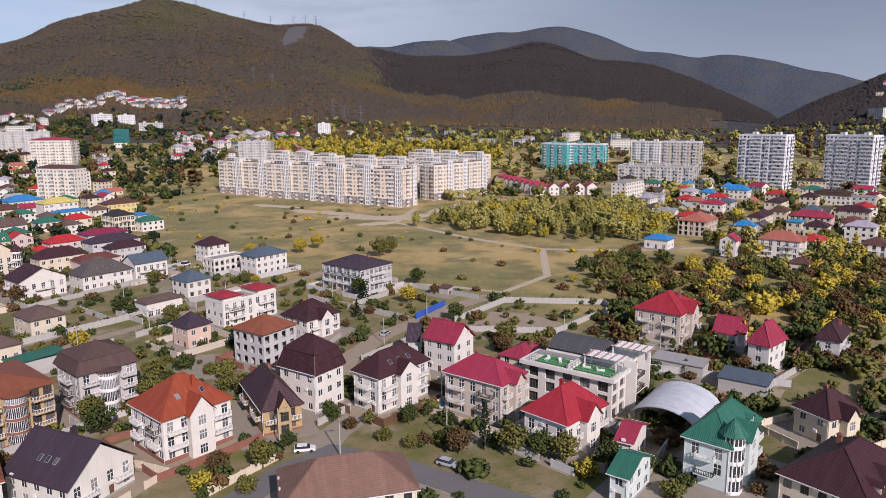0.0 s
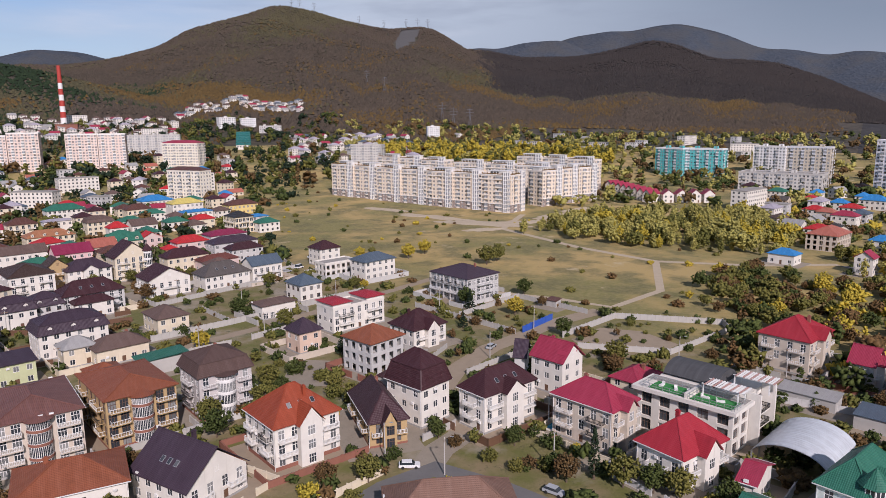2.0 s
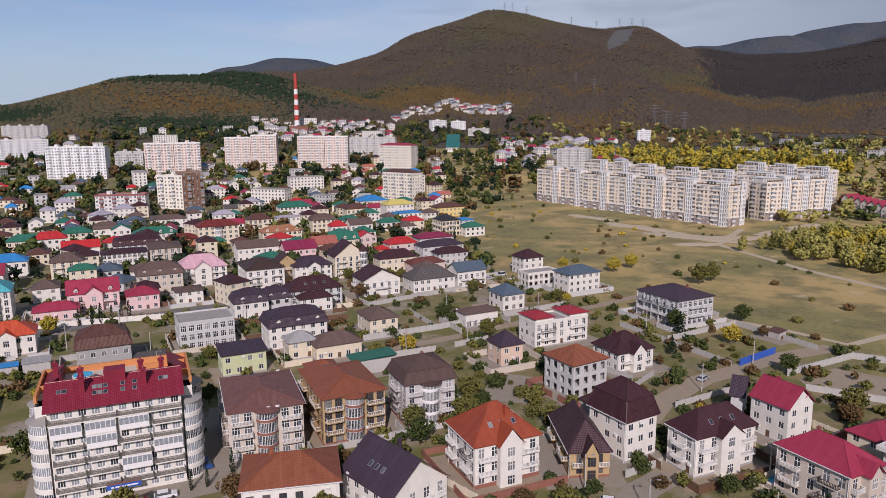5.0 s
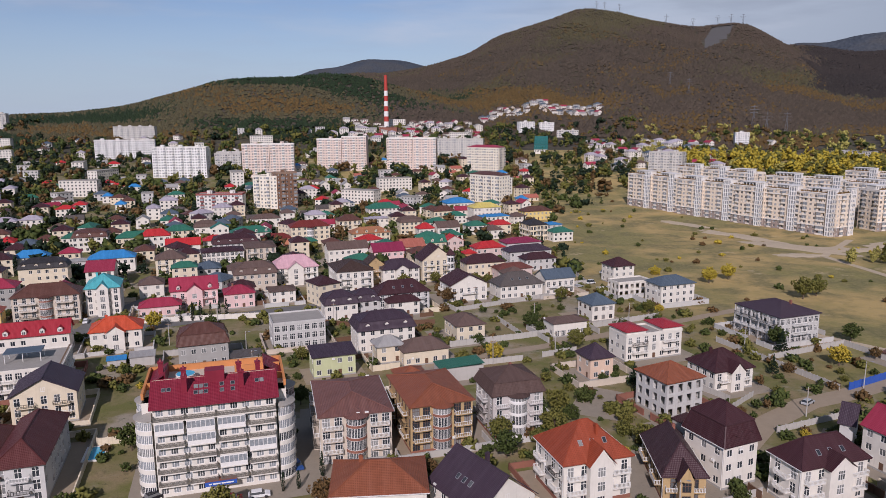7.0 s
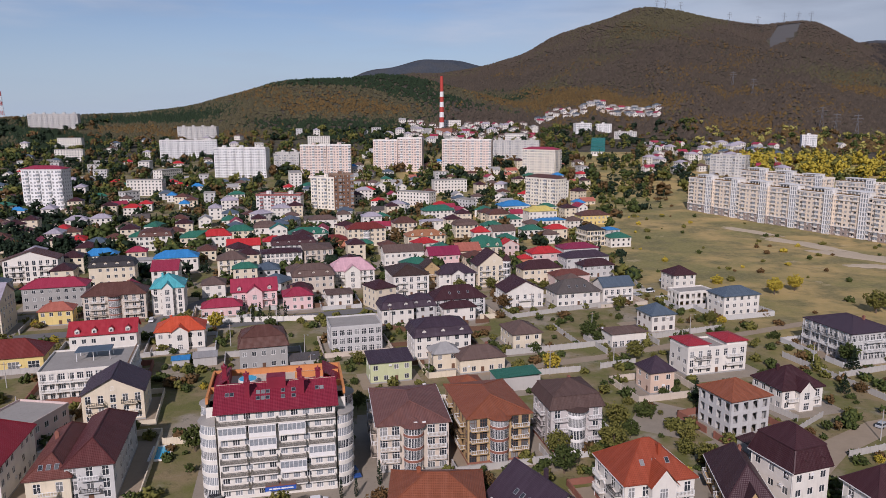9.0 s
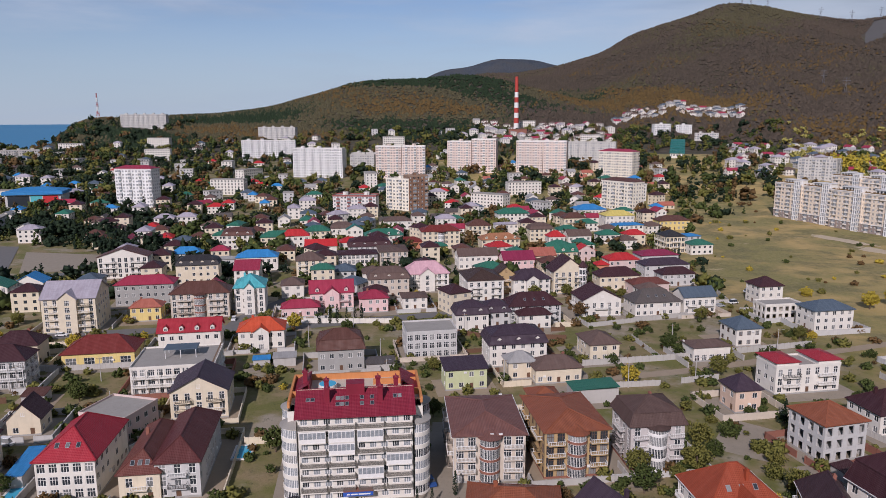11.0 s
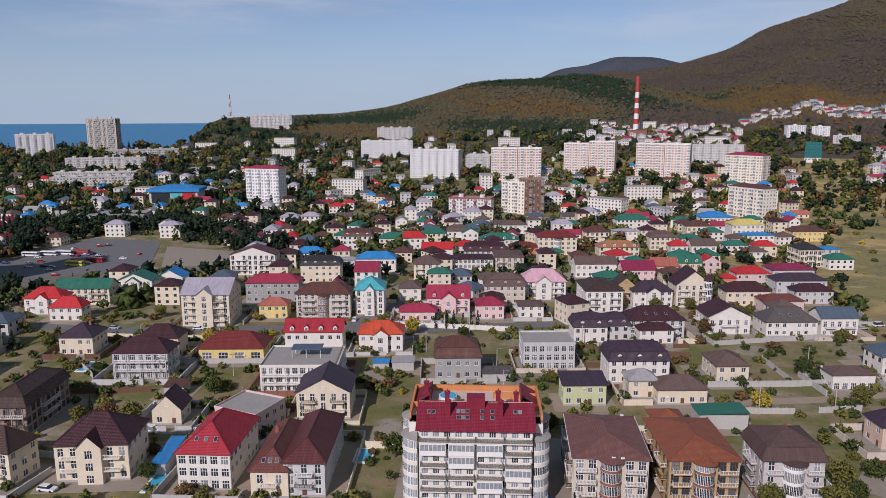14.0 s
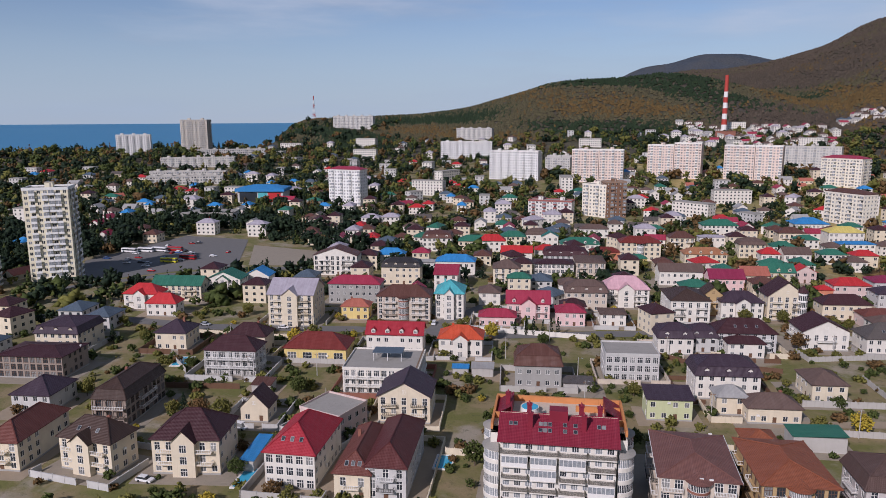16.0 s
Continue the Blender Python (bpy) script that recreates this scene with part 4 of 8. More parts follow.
    if "arch" in ex:
        q = Geo()
        q.box(-2.0, 2.0, -D / 2 - 1.6, -D / 2, 3.2, 3.5)
        for px in (-1.8, 1.8):
            q.tube(px, -D / 2 - 1.4, 0, 3.2, 0.2, 0.17, 10)
        n = 10
        for k in range(n):
            a, b = math.pi * k / n, math.pi * (k + 1) / n
            q.face(((2.2 * math.cos(a), -D / 2 - 0.25, H - 0.4 + 1.7 * math.sin(a)), (2.2 * math.cos(b), -D / 2 - 0.25, H - 0.4 + 1.7 * math.sin(b)), (1.9 * math.cos(b), -D / 2 - 0.25, H - 0.5 + 1.4 * math.sin(b)), (1.9 * math.cos(a), -D / 2 - 0.25, H - 0.5 + 1.4 * math.sin(a))))
        q.face([(2.0 * math.cos(math.pi * k / n), -D / 2 - 0.2, H - 0.4 + 1.6 * math.sin(math.pi * k / n)) for k in range(n + 1)])
        piece("porch", q.mesh("porch", ["white"]), ob)
    return ob


TONES = {"grey_tower": ("tower_grey", (0.80, 0.80, 0.82), (0.80, 0.80, 0.82)), "teal_tower": ("tower_teal", (0.10, 0.46, 0.46), (0.7, 0.72, 0.72)), "white_block": ("block_white", (0.80, 0.79, 0.77), (0.74, 0.72, 0.69)),
         "beige_block": ("block_beige", (0.56, 0.50, 0.40), (0.62, 0.63, 0.65)), "low_block": ("block_low", (0.58, 0.56, 0.52), (0.5, 0.48, 0.45)), "cream_block": ("block_cream", (0.80, 0.74, 0.62), (0.78, 0.72, 0.62)),
         "pink_block": ("block_pink", (0.74, 0.60, 0.52), (0.78, 0.75, 0.70)), "brown_block": ("block_brown", (0.22, 0.12, 0.075), (0.3, 0.2, 0.14)), "arch_block": ("block_arch", (0.70, 0.66, 0.62), (0.3, 0.1, 0.09)),
         "beige_tower": ("tower_beige", (0.60, 0.55, 0.47), (0.5, 0.45, 0.38)), "cream_tower": ("tower_cream", (0.80, 0.74, 0.56), (0.80, 0.80, 0.78)), "estate": ("estate_peach", (0.78, 0.67, 0.54), (0.80, 0.73, 0.64))}
for k, (nm, c, c2) in TONES.items():
    M["b_" + k] = plaster(nm, c)
    M["c_" + k] = plaster(nm + "_trim", c2)


def block(x, y, w, d, rot, floors, kind, extras=""):
    """A block of flats: storeys with openings and stacked balconies on the two faces towards the valley, parapet and stair heads."""
    base = pose(x, y, gz(x, y) - 0.5, 0, 0, rot)
    H = floors * 3.0 + 0.8
    tone = kind.split("_")[0]
    ob = thing("apartment_block", base, f"{tone} {'high-rise' if floors > 10 else 'panel-built'} block of flats with stacked balconies", "apartment block", "blocks of flats")
    HOUSES.append((x, y, w, d, rot))
    g, gw, gb = Geo(), Geo(), Geo()
    sides = [(w, pose(-w / 2, -d / 2, 0)), (d, pose(w / 2, -d / 2, 0, 0, 0, 90)), (w, pose(w / 2, d / 2, 0, 0, 0, 180)), (d, pose(-w / 2, d / 2, 0, 0, 0, -90))]
    for length, t in sides:
        n = max(1, int(length / 3.1))
        step = length / n
        holes = []
        nrm = (base @ t).to_3x3() @ Vector((0, -1, 0))
        if nrm.x * -x + nrm.y * -y > 0:
            for fl in range(floors):
                z0 = 0.6 + fl * 3.0
                for c in range(n):
                    cx = step * (c + 0.5)
                    bal = c % 3 == 1 and length > 14 or kind in ("grey_tower", "cream_tower", "beige_tower") and c % 2 == 1
                    ww, sill, wh = (1.9, 0.3, 2.1) if bal else (1.5, 0.9, 1.5)
                    ww = min(ww, step - 0.3)
                    holes.append((cx - ww / 2, cx + ww / 2, z0 + sill, z0 + sill + wh))
                    gw.face([t @ Vector(p) for p in ((cx - ww / 2, 0.2, z0 + sill), (cx + ww / 2, 0.2, z0 + sill), (cx + ww / 2, 0.2, z0 + sill + wh), (cx - ww / 2, 0.2, z0 + sill + wh))], 2 if (c * 5 + fl * 11) % 7 < 3 else 1)
                    gw.box(cx - 0.06, cx + 0.06, 0.1, 0.19, z0 + sill, z0 + sill + wh, 0, t)
                    if bal:
                        gb.box(cx - step * 0.46, cx + step * 0.46, -1.1, -0.004, z0, z0 + 0.15, 0, t)
                        gb.box(cx - step * 0.46, cx + step * 0.46, -1.1, -1.0, z0 + 0.15, z0 + 1.15, 0, t)
                        if (c * 7 + fl * 3) % 5 < 3:
                            gw.box(cx - step * 0.44, cx + step * 0.44, -1.05, -1.0, z0 + 1.15, z0 + 2.8, 2, t)
                            gw.box(cx - 0.05, cx + 0.05, -1.1, -1.05, z0 + 1.15, z0 + 2.8, 0, t)
        panel(g, length, -1.0, H, holes, t, 0.2)
    piece("wall", g.mesh("wall", ["b_" + kind]), ob)
    tagged(piece("window_rows", gw.mesh("window_rows", ["frame", "glass", "glass_pale"]), ob), kind="stuff")
    if gb.v:
        tagged(piece("balcony_stack", gb.mesh("balcony_stack", ["c_" + kind]), ob), kind="stuff")
    g = Geo()
    g.box(-w / 2, w / 2, -d / 2, d / 2, H - 0.05, H + 0.15, 0)
    for a0, a1, b0, b1 in ((-w / 2 - 0.15, w / 2 + 0.15, -d / 2 - 0.15, -d / 2 + 0.2), (-w / 2 - 0.15, w / 2 + 0.15, d / 2 - 0.2, d / 2 + 0.15), (-w / 2 - 0.15, -w / 2 + 0.2, -d / 2 + 0.2, d / 2 - 0.2), (w / 2 - 0.2, w / 2 + 0.15, -d / 2 + 0.2, d / 2 - 0.2)):
        g.box(a0, a1, b0, b1, H - 0.6, H + 0.9, 1)
    piece("flat_roof", g.mesh("flat_roof", ["deck", "c_" + kind]), ob)
    for k in range(max(1, int(w / 16))):
        g = Geo()
        g.box(-2, 2, -1.8, 1.8, 0, 2.7, 0)
        g.box(-2.15, 2.15, -1.95, 1.95, 2.7, 2.9, 1)
        g.box(0.4, 1.3, -1.84, -1.8, 0.2, 2.2, 1)
        piece("stair_head", g.mesh("stair_head", ["b_" + kind, "deck"]), ob, pose(-w / 2 + w * (k + 0.5) / max(1, int(w / 16)), d * 0.12, H + 0.15))
    if extras in ("red", "brown"):
        g = Geo()
        hip_faces(g, w + 1.0, d + 1.0, H + 0.9, 2.6)
        piece("roof", g.mesh("roof", ["r_raspberry" if extras == "red" else "r_brown"]), ob)
    return ob


house(46.5, 97.1, 23.4, 14.0, -15, 1.8, 'cream', 'tan', 'hip', 3.6)
house(92.8, 75.4, 4.5, 11.4, -68, 1.8, 'mint', 'green', 'gable', 1.8)
house(5.4, 128.9, 15.0, 17.0, 36, 1.8, 'white', 'purple', 'gabled', 4.6, 'sky chim balc')
house(-14.8, 129.2, 19.1, 15.0, 6, 2.5, 'white', 'russet', 'hip', 2.6, 'chim')
house(123.1, 53.1, 15.6, 21.7, -82, 2.0, 'cream', 'maroon', 'hip', 4.0, 'dorm wing')
house(103.3, 85.5, 4.1, 11.3, -62, 1.7, 'white', 'raspberry', 'gable', 1.6)
house(113.3, 72.0, 9.5, 17.4, -71, 3.0, 'mint', 'green', 'hip', 3.6, 'turret balc dorm wing')
house(96.8, 98.2, 11.7, 15.4, -75, 2.4, 'white', 'red', 'hip', 4.0, 'balc wing')
house(27.0, 139.0, 14.4, 16.2, -72, 3.1, 'white', 'orange_brown', 'hip', 4.6, 'balc sky brick wing')
house(90.4, 119.1, 16.5, 11.2, -68, 3.2, 'beige', 'raspberry', 'hip', 3.0, 'balc wing')
house(47.0, 142.3, 20.0, 9.6, -92, 1.9, 'tan', 'purple_brown', 'hip', 4.2, 'balc wing')
house(74.8, 136.2, 9.5, 17.8, -71, 3.0, 'white', 'maroon', 'hip', 3.4, 'balc sky wing')
house(58.0, 145.0, 12.6, 10.5, -65, 3.2, 'white', 'maroon', 'mansard', 5.4, 'dorm')
house(-25.3, 161.4, 24.0, 17.4, -75, 3.8, 'beige', 'rosy_brown', 'low', 2.2, 'bow balc glazed')
house(-6.5, 166.9, 23.0, 16.4, -71, 3.8, 'tan', 'russet', 'low', 2.2, 'bow balc glazed')
house(-12.5, 186.5, 9.0, 9.0, -71, 2.6, 'tan', 'russet', 'hip', 1.6)
house(145.6, 70.7, 9.2, 11.1, -95, 2.0, 'cream', 'maroon', 'hip', 3.4, 'chim wing')
house(-92.5, 142.6, 10.6, 27.0, 19, 2.8, 'pale_grey', 'brick_dark', 'hip', 3.0, 'balc')
house(-99.6, 139.0, 9.7, 26.0, 19, 2.2, 'cream', 'redbrown', 'hip', 2.8, 'balc sky')
house(13.7, 170.2, 13.6, 14.3, -72, 3.6, 'stone', 'shingle', 'mansard', 3.6, 'bow balc')
house(-114.9, 134.9, 13.7, 21.5, 17, 3.0, 'white', 'red', 'hip', 4.0, 'glazed sky')
house(114.0, 135.7, 8.9, 12.0, -67, 1.8, 'cream', 'raspberry', 'hip', 1.8)
house(98.0, 147.9, 11.0, 10.0, -67, 3.0, 'white', 'raspberry', 'gable', 3.4, 'dorm chim')
house(93.8, 159.5, 3.7, 9.0, -36, 2.2, 'pale_grey', 'purple', 'gable', 3.0)
house(-142.3, 125.4, 18.2, 14.6, 24, 3.1, 'cream', 'maroon', 'hip', 4.2, 'balc wing')
house(57.8, 182.2, 13.0, 13.4, -64, 3.2, 'pale_grey', 'russet', 'hip', 2.6, 'frame')
house(170.0, 102.5, 6.6, 11.4, -78, 2.7, 'white', 'raspberry', 'hip', 4.2, 'chim')
house(-163.7, 113.3, 17.1, 10.2, 9, 2.9, 'cream', 'dark_brown', 'hip', 3.4, 'balc sky wing')
house(-122.6, 158.5, 14.3, 13.1, -4, 2.2, 'pinkish', 'flat', 'flat', 0.0)
house(-108.2, 175.9, 16.4, 15.0, 21, 2.7, 'cream', 'purple', 'gabled', 3.4, 'balc')
house(173.9, 117.4, 7.1, 8.9, -69, 2.2, 'white', 'raspberry', 'gable', 3.2, 'balc wing')
house(42.5, 206.6, 9.0, 8.9, -69, 2.2, 'peach', 'purple', 'hip', 2.8)
house(-38.2, 208.6, 14.0, 9.0, 21, 2.2, 'lime', 'purple', 'shed', 1.5, 'stairs')
house(-146.9, 154.5, 9.3, 9.0, 21, 1.5, 'cream', 'maroon', 'gabled', 3.6)
house(78.0, 200.3, 14.6, 13.0, 21, 2.0, 'white', 'maroon', 'hip', 3.6, 'balc wing')
house(-186.7, 109.6, 10.6, 22.0, 21, 2.6, 'cream', 'redbrown', 'hip', 3.0, 'balc')
house(169.7, 136.6, 15.0, 17.3, -69, 3.3, 'beige', 'red', 'hip', 3.6, 'balc chim wing')
house(-10.8, 219.9, 16.0, 10.0, 21, 1.6, 'cream', 'taupe', 'hip', 2.3)
house(197.0, 100.5, 7.0, 14.7, -69, 2.0, 'pale_grey', 'maroon', 'hip', 3.0, 'balc')
house(-22.1, 220.2, 9.9, 8.0, 21, 1.9, 'cream', 'grey', 'hip', 2.0)
house(-184.8, 140.8, 11.0, 24.0, 21, 2.8, 'taupe_wall', 'dark_brown', 'mansard', 3.4, 'loggia')
house(-127.2, 194.8, 24.8, 20.0, 21, 2.7, 'white', 'flat', 'flat', 0.0, 'loggia deck')
house(-81.8, 218.1, 16.2, 12.0, 21, 2.5, 'concrete', 'brown', 'mansard', 4.0)
house(62.8, 226.2, 21.6, 10.0, 21, 2.8, 'white', 'red', 'terrace', 1.2, 'balc')
house(-25.3, 234.7, 20.8, 13.0, 21, 2.6, 'white', 'purple', 'mansard', 3.5, 'dorm')
house(-55.9, 238.7, 17.9, 14.0, 21, 3.0, 'pale_grey', 'flat', 'flat', 0.0, 'glazed')
house(3.1, 245.5, 13.9, 11.6, -69, 2.0, 'cream', 'taupe', 'hip', 2.2)
house(-213.2, 132.4, 13.4, 14.6, 21, 1.9, 'pale_grey', 'purple', 'hip', 3.0)
house(39.9, 250.1, 14.6, 9.0, 21, 1.7, 'white', 'taupe', 'hip', 1.0, 'glazed')
house(-180.9, 181.8, 19.4, 11.0, 21, 3.0, 'pale_grey', 'maroon', 'hip', 3.0, 'loggia')
house(-117.9, 234.7, 17.3, 12.0, 21, 2.3, 'white', 'orange', 'hip', 2.8, 'arch chim wing')
house(-163.4, 207.1, 24.1, 14.0, 21, 1.7, 'yellow', 'brick_red', 'hip', 3.4, 'shop')
house(-141.2, 225.8, 22.4, 10.0, 21, 2.5, 'white', 'red', 'gable', 3.0, 'dorm')
house(115.8, 249.0, 21.8, 18.8, -69, 3.2, 'pale_grey', 'purple', 'hip', 2.6, 'loggia')
house(-46.3, 270.8, 14.0, 11.0, 21, 2.2, 'white', 'purple', 'mansard', 3.2, 'dorm')
house(-190.4, 200.3, 15.9, 11.0, 21, 2.5, 'cream', 'maroon', 'hip', 3.0, 'balc')
house(55.2, 270.9, 11.8, 11.0, -69, 2.2, 'white', 'slate', 'hip', 2.6)
house(-21.7, 276.1, 14.1, 7.0, 21, 1.9, 'white', 'maroon', 'hip', 1.6)
house(-37.2, 277.5, 11.6, 10.0, 21, 2.0, 'pale_grey', 'purple', 'mansard', 3.0, 'dorm')
house(-23.0, 284.7, 22.7, 12.0, 21, 2.6, 'pale_grey', 'maroon', 'hip', 3.4, 'sky balc')
house(-242.1, 151.9, 25.0, 16.1, 21, 2.6, 'taupe_wall', 'maroon', 'low', 1.6, 'glazed')
house(-221.2, 193.3, 13.3, 13.0, 21, 2.3, 'cream', 'purple', 'hip', 3.0)
house(-119.8, 275.4, 16.6, 9.0, 21, 1.4, 'pink', 'raspberry', 'hip', 2.0)
house(3.1, 302.2, 14.9, 17.9, -69, 2.5, 'white', 'maroon', 'gable', 3.4, 'balc dorm')
house(-91.9, 289.2, 13.1, 11.0, 21, 2.1, 'pink', 'raspberry', 'hip', 2.0)
house(-75.8, 297.3, 11.8, 11.0, 21, 1.8, 'white', 'taupe', 'low', 1.0)
house(26.6, 307.2, 21.4, 13.0, 21, 2.0, 'white', 'grey_brown', 'hip', 3.6, 'sky')
house(-92.9, 296.6, 11.5, 10.0, 21, 2.3, 'white', 'maroon', 'hip', 2.0)
house(91.6, 297.1, 12.1, 17.9, -69, 2.8, 'white', 'slate', 'hip', 2.2)
house(-258.4, 174.2, 18.5, 18.2, 21, 2.6, 'cream', 'purple', 'mansard', 3.2, 'dorm')
house(-160.9, 267.8, 24.5, 13.0, 21, 3.6, 'beige', 'brown', 'hip', 3.0, 'bow balc')
house(-112.1, 292.3, 19.9, 12.0, 21, 2.4, 'pink', 'raspberry', 'gable', 3.6, 'dorm balc wing')
house(-180.1, 257.6, 13.2, 9.0, 21, 2.0, 'yellow', 'coral', 'hip', 2.0)
house(-201.4, 242.6, 20.8, 19.6, 21, 4.6, 'cream', 'lilac', 'gable', 4.0, 'balc wing')
house(-144.6, 280.3, 13.7, 16.1, 21, 3.8, 'white', 'cyan', 'hip', 3.4, 'balc wing')
house(44.6, 312.9, 15.6, 11.0, 21, 2.5, 'white', 'slate', 'gable', 2.6, 'balc')
house(77.5, 310.3, 17.0, 9.0, 21, 2.0, 'white', 'flat', 'flat', 0.0, 'frame')
house(-49.4, 322.2, 17.7, 22.0, 21, 3.3, 'white', 'dark_brown', 'hip', 2.6, 'balc')
house(-92.7, 316.0, 19.8, 12.0, 21, 3.0, 'beige', 'taupe', 'mansard', 3.4, 'dorm')
house(-27.9, 332.4, 19.0, 12.0, 21, 2.6, 'white', 'purple', 'hip', 3.0, 'wing')
house(-39.7, 332.0, 9.5, 10.0, 21, 3.2, 'tan', 'dark_brown', 'gabled', 3.0, 'balc')
house(288.9, 170.0, 8.5, 8.0, -69, 1.5, 'cream', 'brown', 'hip', 1.8)
house(-10.8, 339.6, 17.1, 13.0, 21, 3.6, 'cream', 'maroon', 'gabled', 5.0, 'balc turret')
house(-78.5, 332.8, 22.6, 13.0, 21, 2.8, 'white', 'pinkpale', 'hip', 4.0, 'balc wing')
house(77.8, 335.0, 11.4, 12.5, -69, 2.8, 'white', 'maroon', 'hip', 2.6)
house(-196.6, 282.4, 26.0, 12.0, 21, 3.2, 'concrete', 'raspberry', 'hip', 2.4)
house(-261.9, 224.1, 14.9, 9.0, 21, 2.0, 'white', 'scarlet', 'hip', 3.0)
house(27.6, 344.0, 19.2, 10.0, 21, 1.7, 'pinkish', 'redbrown', 'hip', 1.8)
house(13.1, 351.0, 21.3, 11.0, 21, 2.3, 'cream', 'maroon', 'hip', 2.8)
house(-129.9, 328.5, 12.4, 8.0, 21, 3.0, 'cream', 'green', 'hip', 1.8)
house(295.6, 211.3, 8.8, 8.0, -69, 2.6, 'white', 'raspberry', 'gabled', 2.4)
house(-282.1, 231.0, 17.8, 11.0, 21, 2.3, 'white', 'scarlet', 'hip', 3.2, 'balc wing')
house(42.4, 364.8, 18.4, 10.0, 21, 2.0, 'pale_grey', 'maroon', 'hip', 2.2)
house(-169.0, 326.7, 13.0, 22.0, 21, 3.0, 'white', 'raspberry', 'gable', 2.6)
house(314.0, 196.5, 19.3, 12.0, -69, 2.9, 'white', 'coral', 'hip', 3.0, 'balc wing')
house(-142.6, 343.7, 15.0, 12.9, 21, 3.5, 'cream', 'taupe', 'hip', 2.8, 'balc')
house(-277.6, 248.6, 26.0, 11.6, 21, 2.6, 'cream', 'green', 'gable', 3.0, 'balc')
house(283.2, 244.5, 13.4, 10.0, -69, 1.6, 'white', 'blue', 'hip', 2.0)
house(339.9, 166.3, 11.3, 11.0, -69, 2.8, 'white', 'brown', 'hip', 2.4, 'balc')
house(-266.5, 269.1, 18.5, 12.0, 21, 2.6, 'white', 'green', 'gabled', 3.0, 'balc wing')
house(-196.0, 325.9, 21.8, 12.0, 21, 3.2, 'cream', 'black', 'mansard', 3.0, 'dorm')
house(-38.5, 382.8, 18.2, 12.0, 21, 2.3, 'pink', 'magenta', 'gable', 3.2)
house(-259.9, 285.6, 14.5, 11.0, 21, 2.2, 'white', 'blue', 'gabled', 3.0)
house(6.8, 386.7, 7.9, 7.0, 21, 1.5, 'coral_wall', 'scarlet', 'hip', 1.5)
house(38.7, 385.0, 26.0, 12.0, 21, 2.2, 'pale_grey', 'purple', 'hip', 2.2)
house(17.3, 392.6, 18.1, 11.0, 21, 2.3, 'pinkish', 'scarlet', 'hip', 2.4)
house(-61.7, 388.5, 23.5, 13.0, 21, 2.5, 'white', 'taupe', 'gable', 2.6)
house(-127.2, 375.3, 22.6, 14.0, 21, 2.8, 'white', 'maroon', 'low', 1.6, 'glazed')
house(-26.2, 399.1, 14.6, 13.0, 21, 2.2, 'cream', 'coral', 'gable', 3.0)
house(-180.4, 360.8, 23.2, 12.0, 21, 2.5, 'white', 'blue', 'hip', 2.6)
house(-110.5, 388.0, 17.0, 22.0, 21, 3.0, 'beige', 'taupe', 'low', 1.6, 'balc')
house(-195.0, 355.9, 12.4, 9.0, 21, 2.2, 'pale_grey', 'grey', 'low', 1.0)
house(36.9, 407.2, 22.7, 13.0, 21, 2.5, 'pale_grey', 'magenta', 'hip', 1.8)
house(-241.2, 330.6, 26.0, 13.0, 21, 3.8, 'white', 'brown', 'gabled', 3.4, 'balc')
house(-15.8, 410.3, 18.0, 12.0, 21, 2.3, 'cream', 'green', 'gable', 3.0, 'dorm')
house(-2.6, 419.9, 12.7, 9.0, 21, 2.0, 'pinkish', 'scarlet', 'gabled', 2.6)
house(-128.3, 401.5, 26.0, 15.0, 21, 2.8, 'pale_grey', 'maroon', 'mansard', 3.4, 'dorm')
house(-224.2, 362.2, 17.8, 10.0, 21, 2.5, 'white', 'blue', 'hip', 2.6)
house(335.2, 263.7, 16.7, 22.0, -69, 2.8, 'beige', 'coral', 'hip', 3.2, 'frame')
house(-212.6, 378.9, 11.4, 9.0, 21, 2.2, 'cream', 'raspberry', 'hip', 2.0)
house(-92.4, 426.9, 13.3, 8.0, 21, 1.5, 'yellow', 'green', 'hip', 1.6)
house(-161.2, 407.8, 19.9, 11.0, 21, 2.0, 'white', 'scarlet', 'gable', 2.8)
block(-371.1, 248.4, 22.0, 17.0, 42, 17, 'cream_tower')
block(-393.0, 214.0, 24.0, 17.0, 42, 17, 'cream_tower')
house(382.7, 234.4, 9.1, 9.0, -69, 2.3, 'cream', 'blue', 'low', 1.4)
house(-113.6, 437.2, 19.2, 11.0, 21, 1.7, 'coral_wall', 'brick_red', 'hip', 2.0)
house(-94.3, 445.2, 25.7, 13.0, 21, 3.8, 'cream', 'brick_red', 'hip', 2.6, 'bow')
house(-56.8, 452.8, 26.0, 13.0, 21, 2.0, 'cream', 'tan_orange', 'hip', 2.6, 'dorm')
house(50.5, 458.7, 14.8, 13.7, -69, 3.4, 'cream', 'black', 'hip', 2.6, 'loggia')
house(-21.0, 461.3, 11.8, 9.0, 21, 2.4, 'white', 'scarlet', 'hip', 2.6)
house(401.0, 236.1, 23.1, 12.0, -69, 2.8, 'pinkish', 'raspberry', 'hip', 2.6)
house(411.7, 218.4, 18.5, 10.0, 21, 2.2, 'white', 'redbrown', 'hip', 2.2)
house(-7.1, 468.4, 16.6, 12.0, 21, 2.4, 'white', 'taupe', 'gable', 2.8)
house(-134.0, 451.7, 26.0, 14.0, 21, 2.2, 'white', 'green', 'hip', 2.8, 'dorm')
house(-188.7, 433.6, 18.8, 10.0, 21, 2.4, 'white', 'scarlet', 'hip', 3.0)
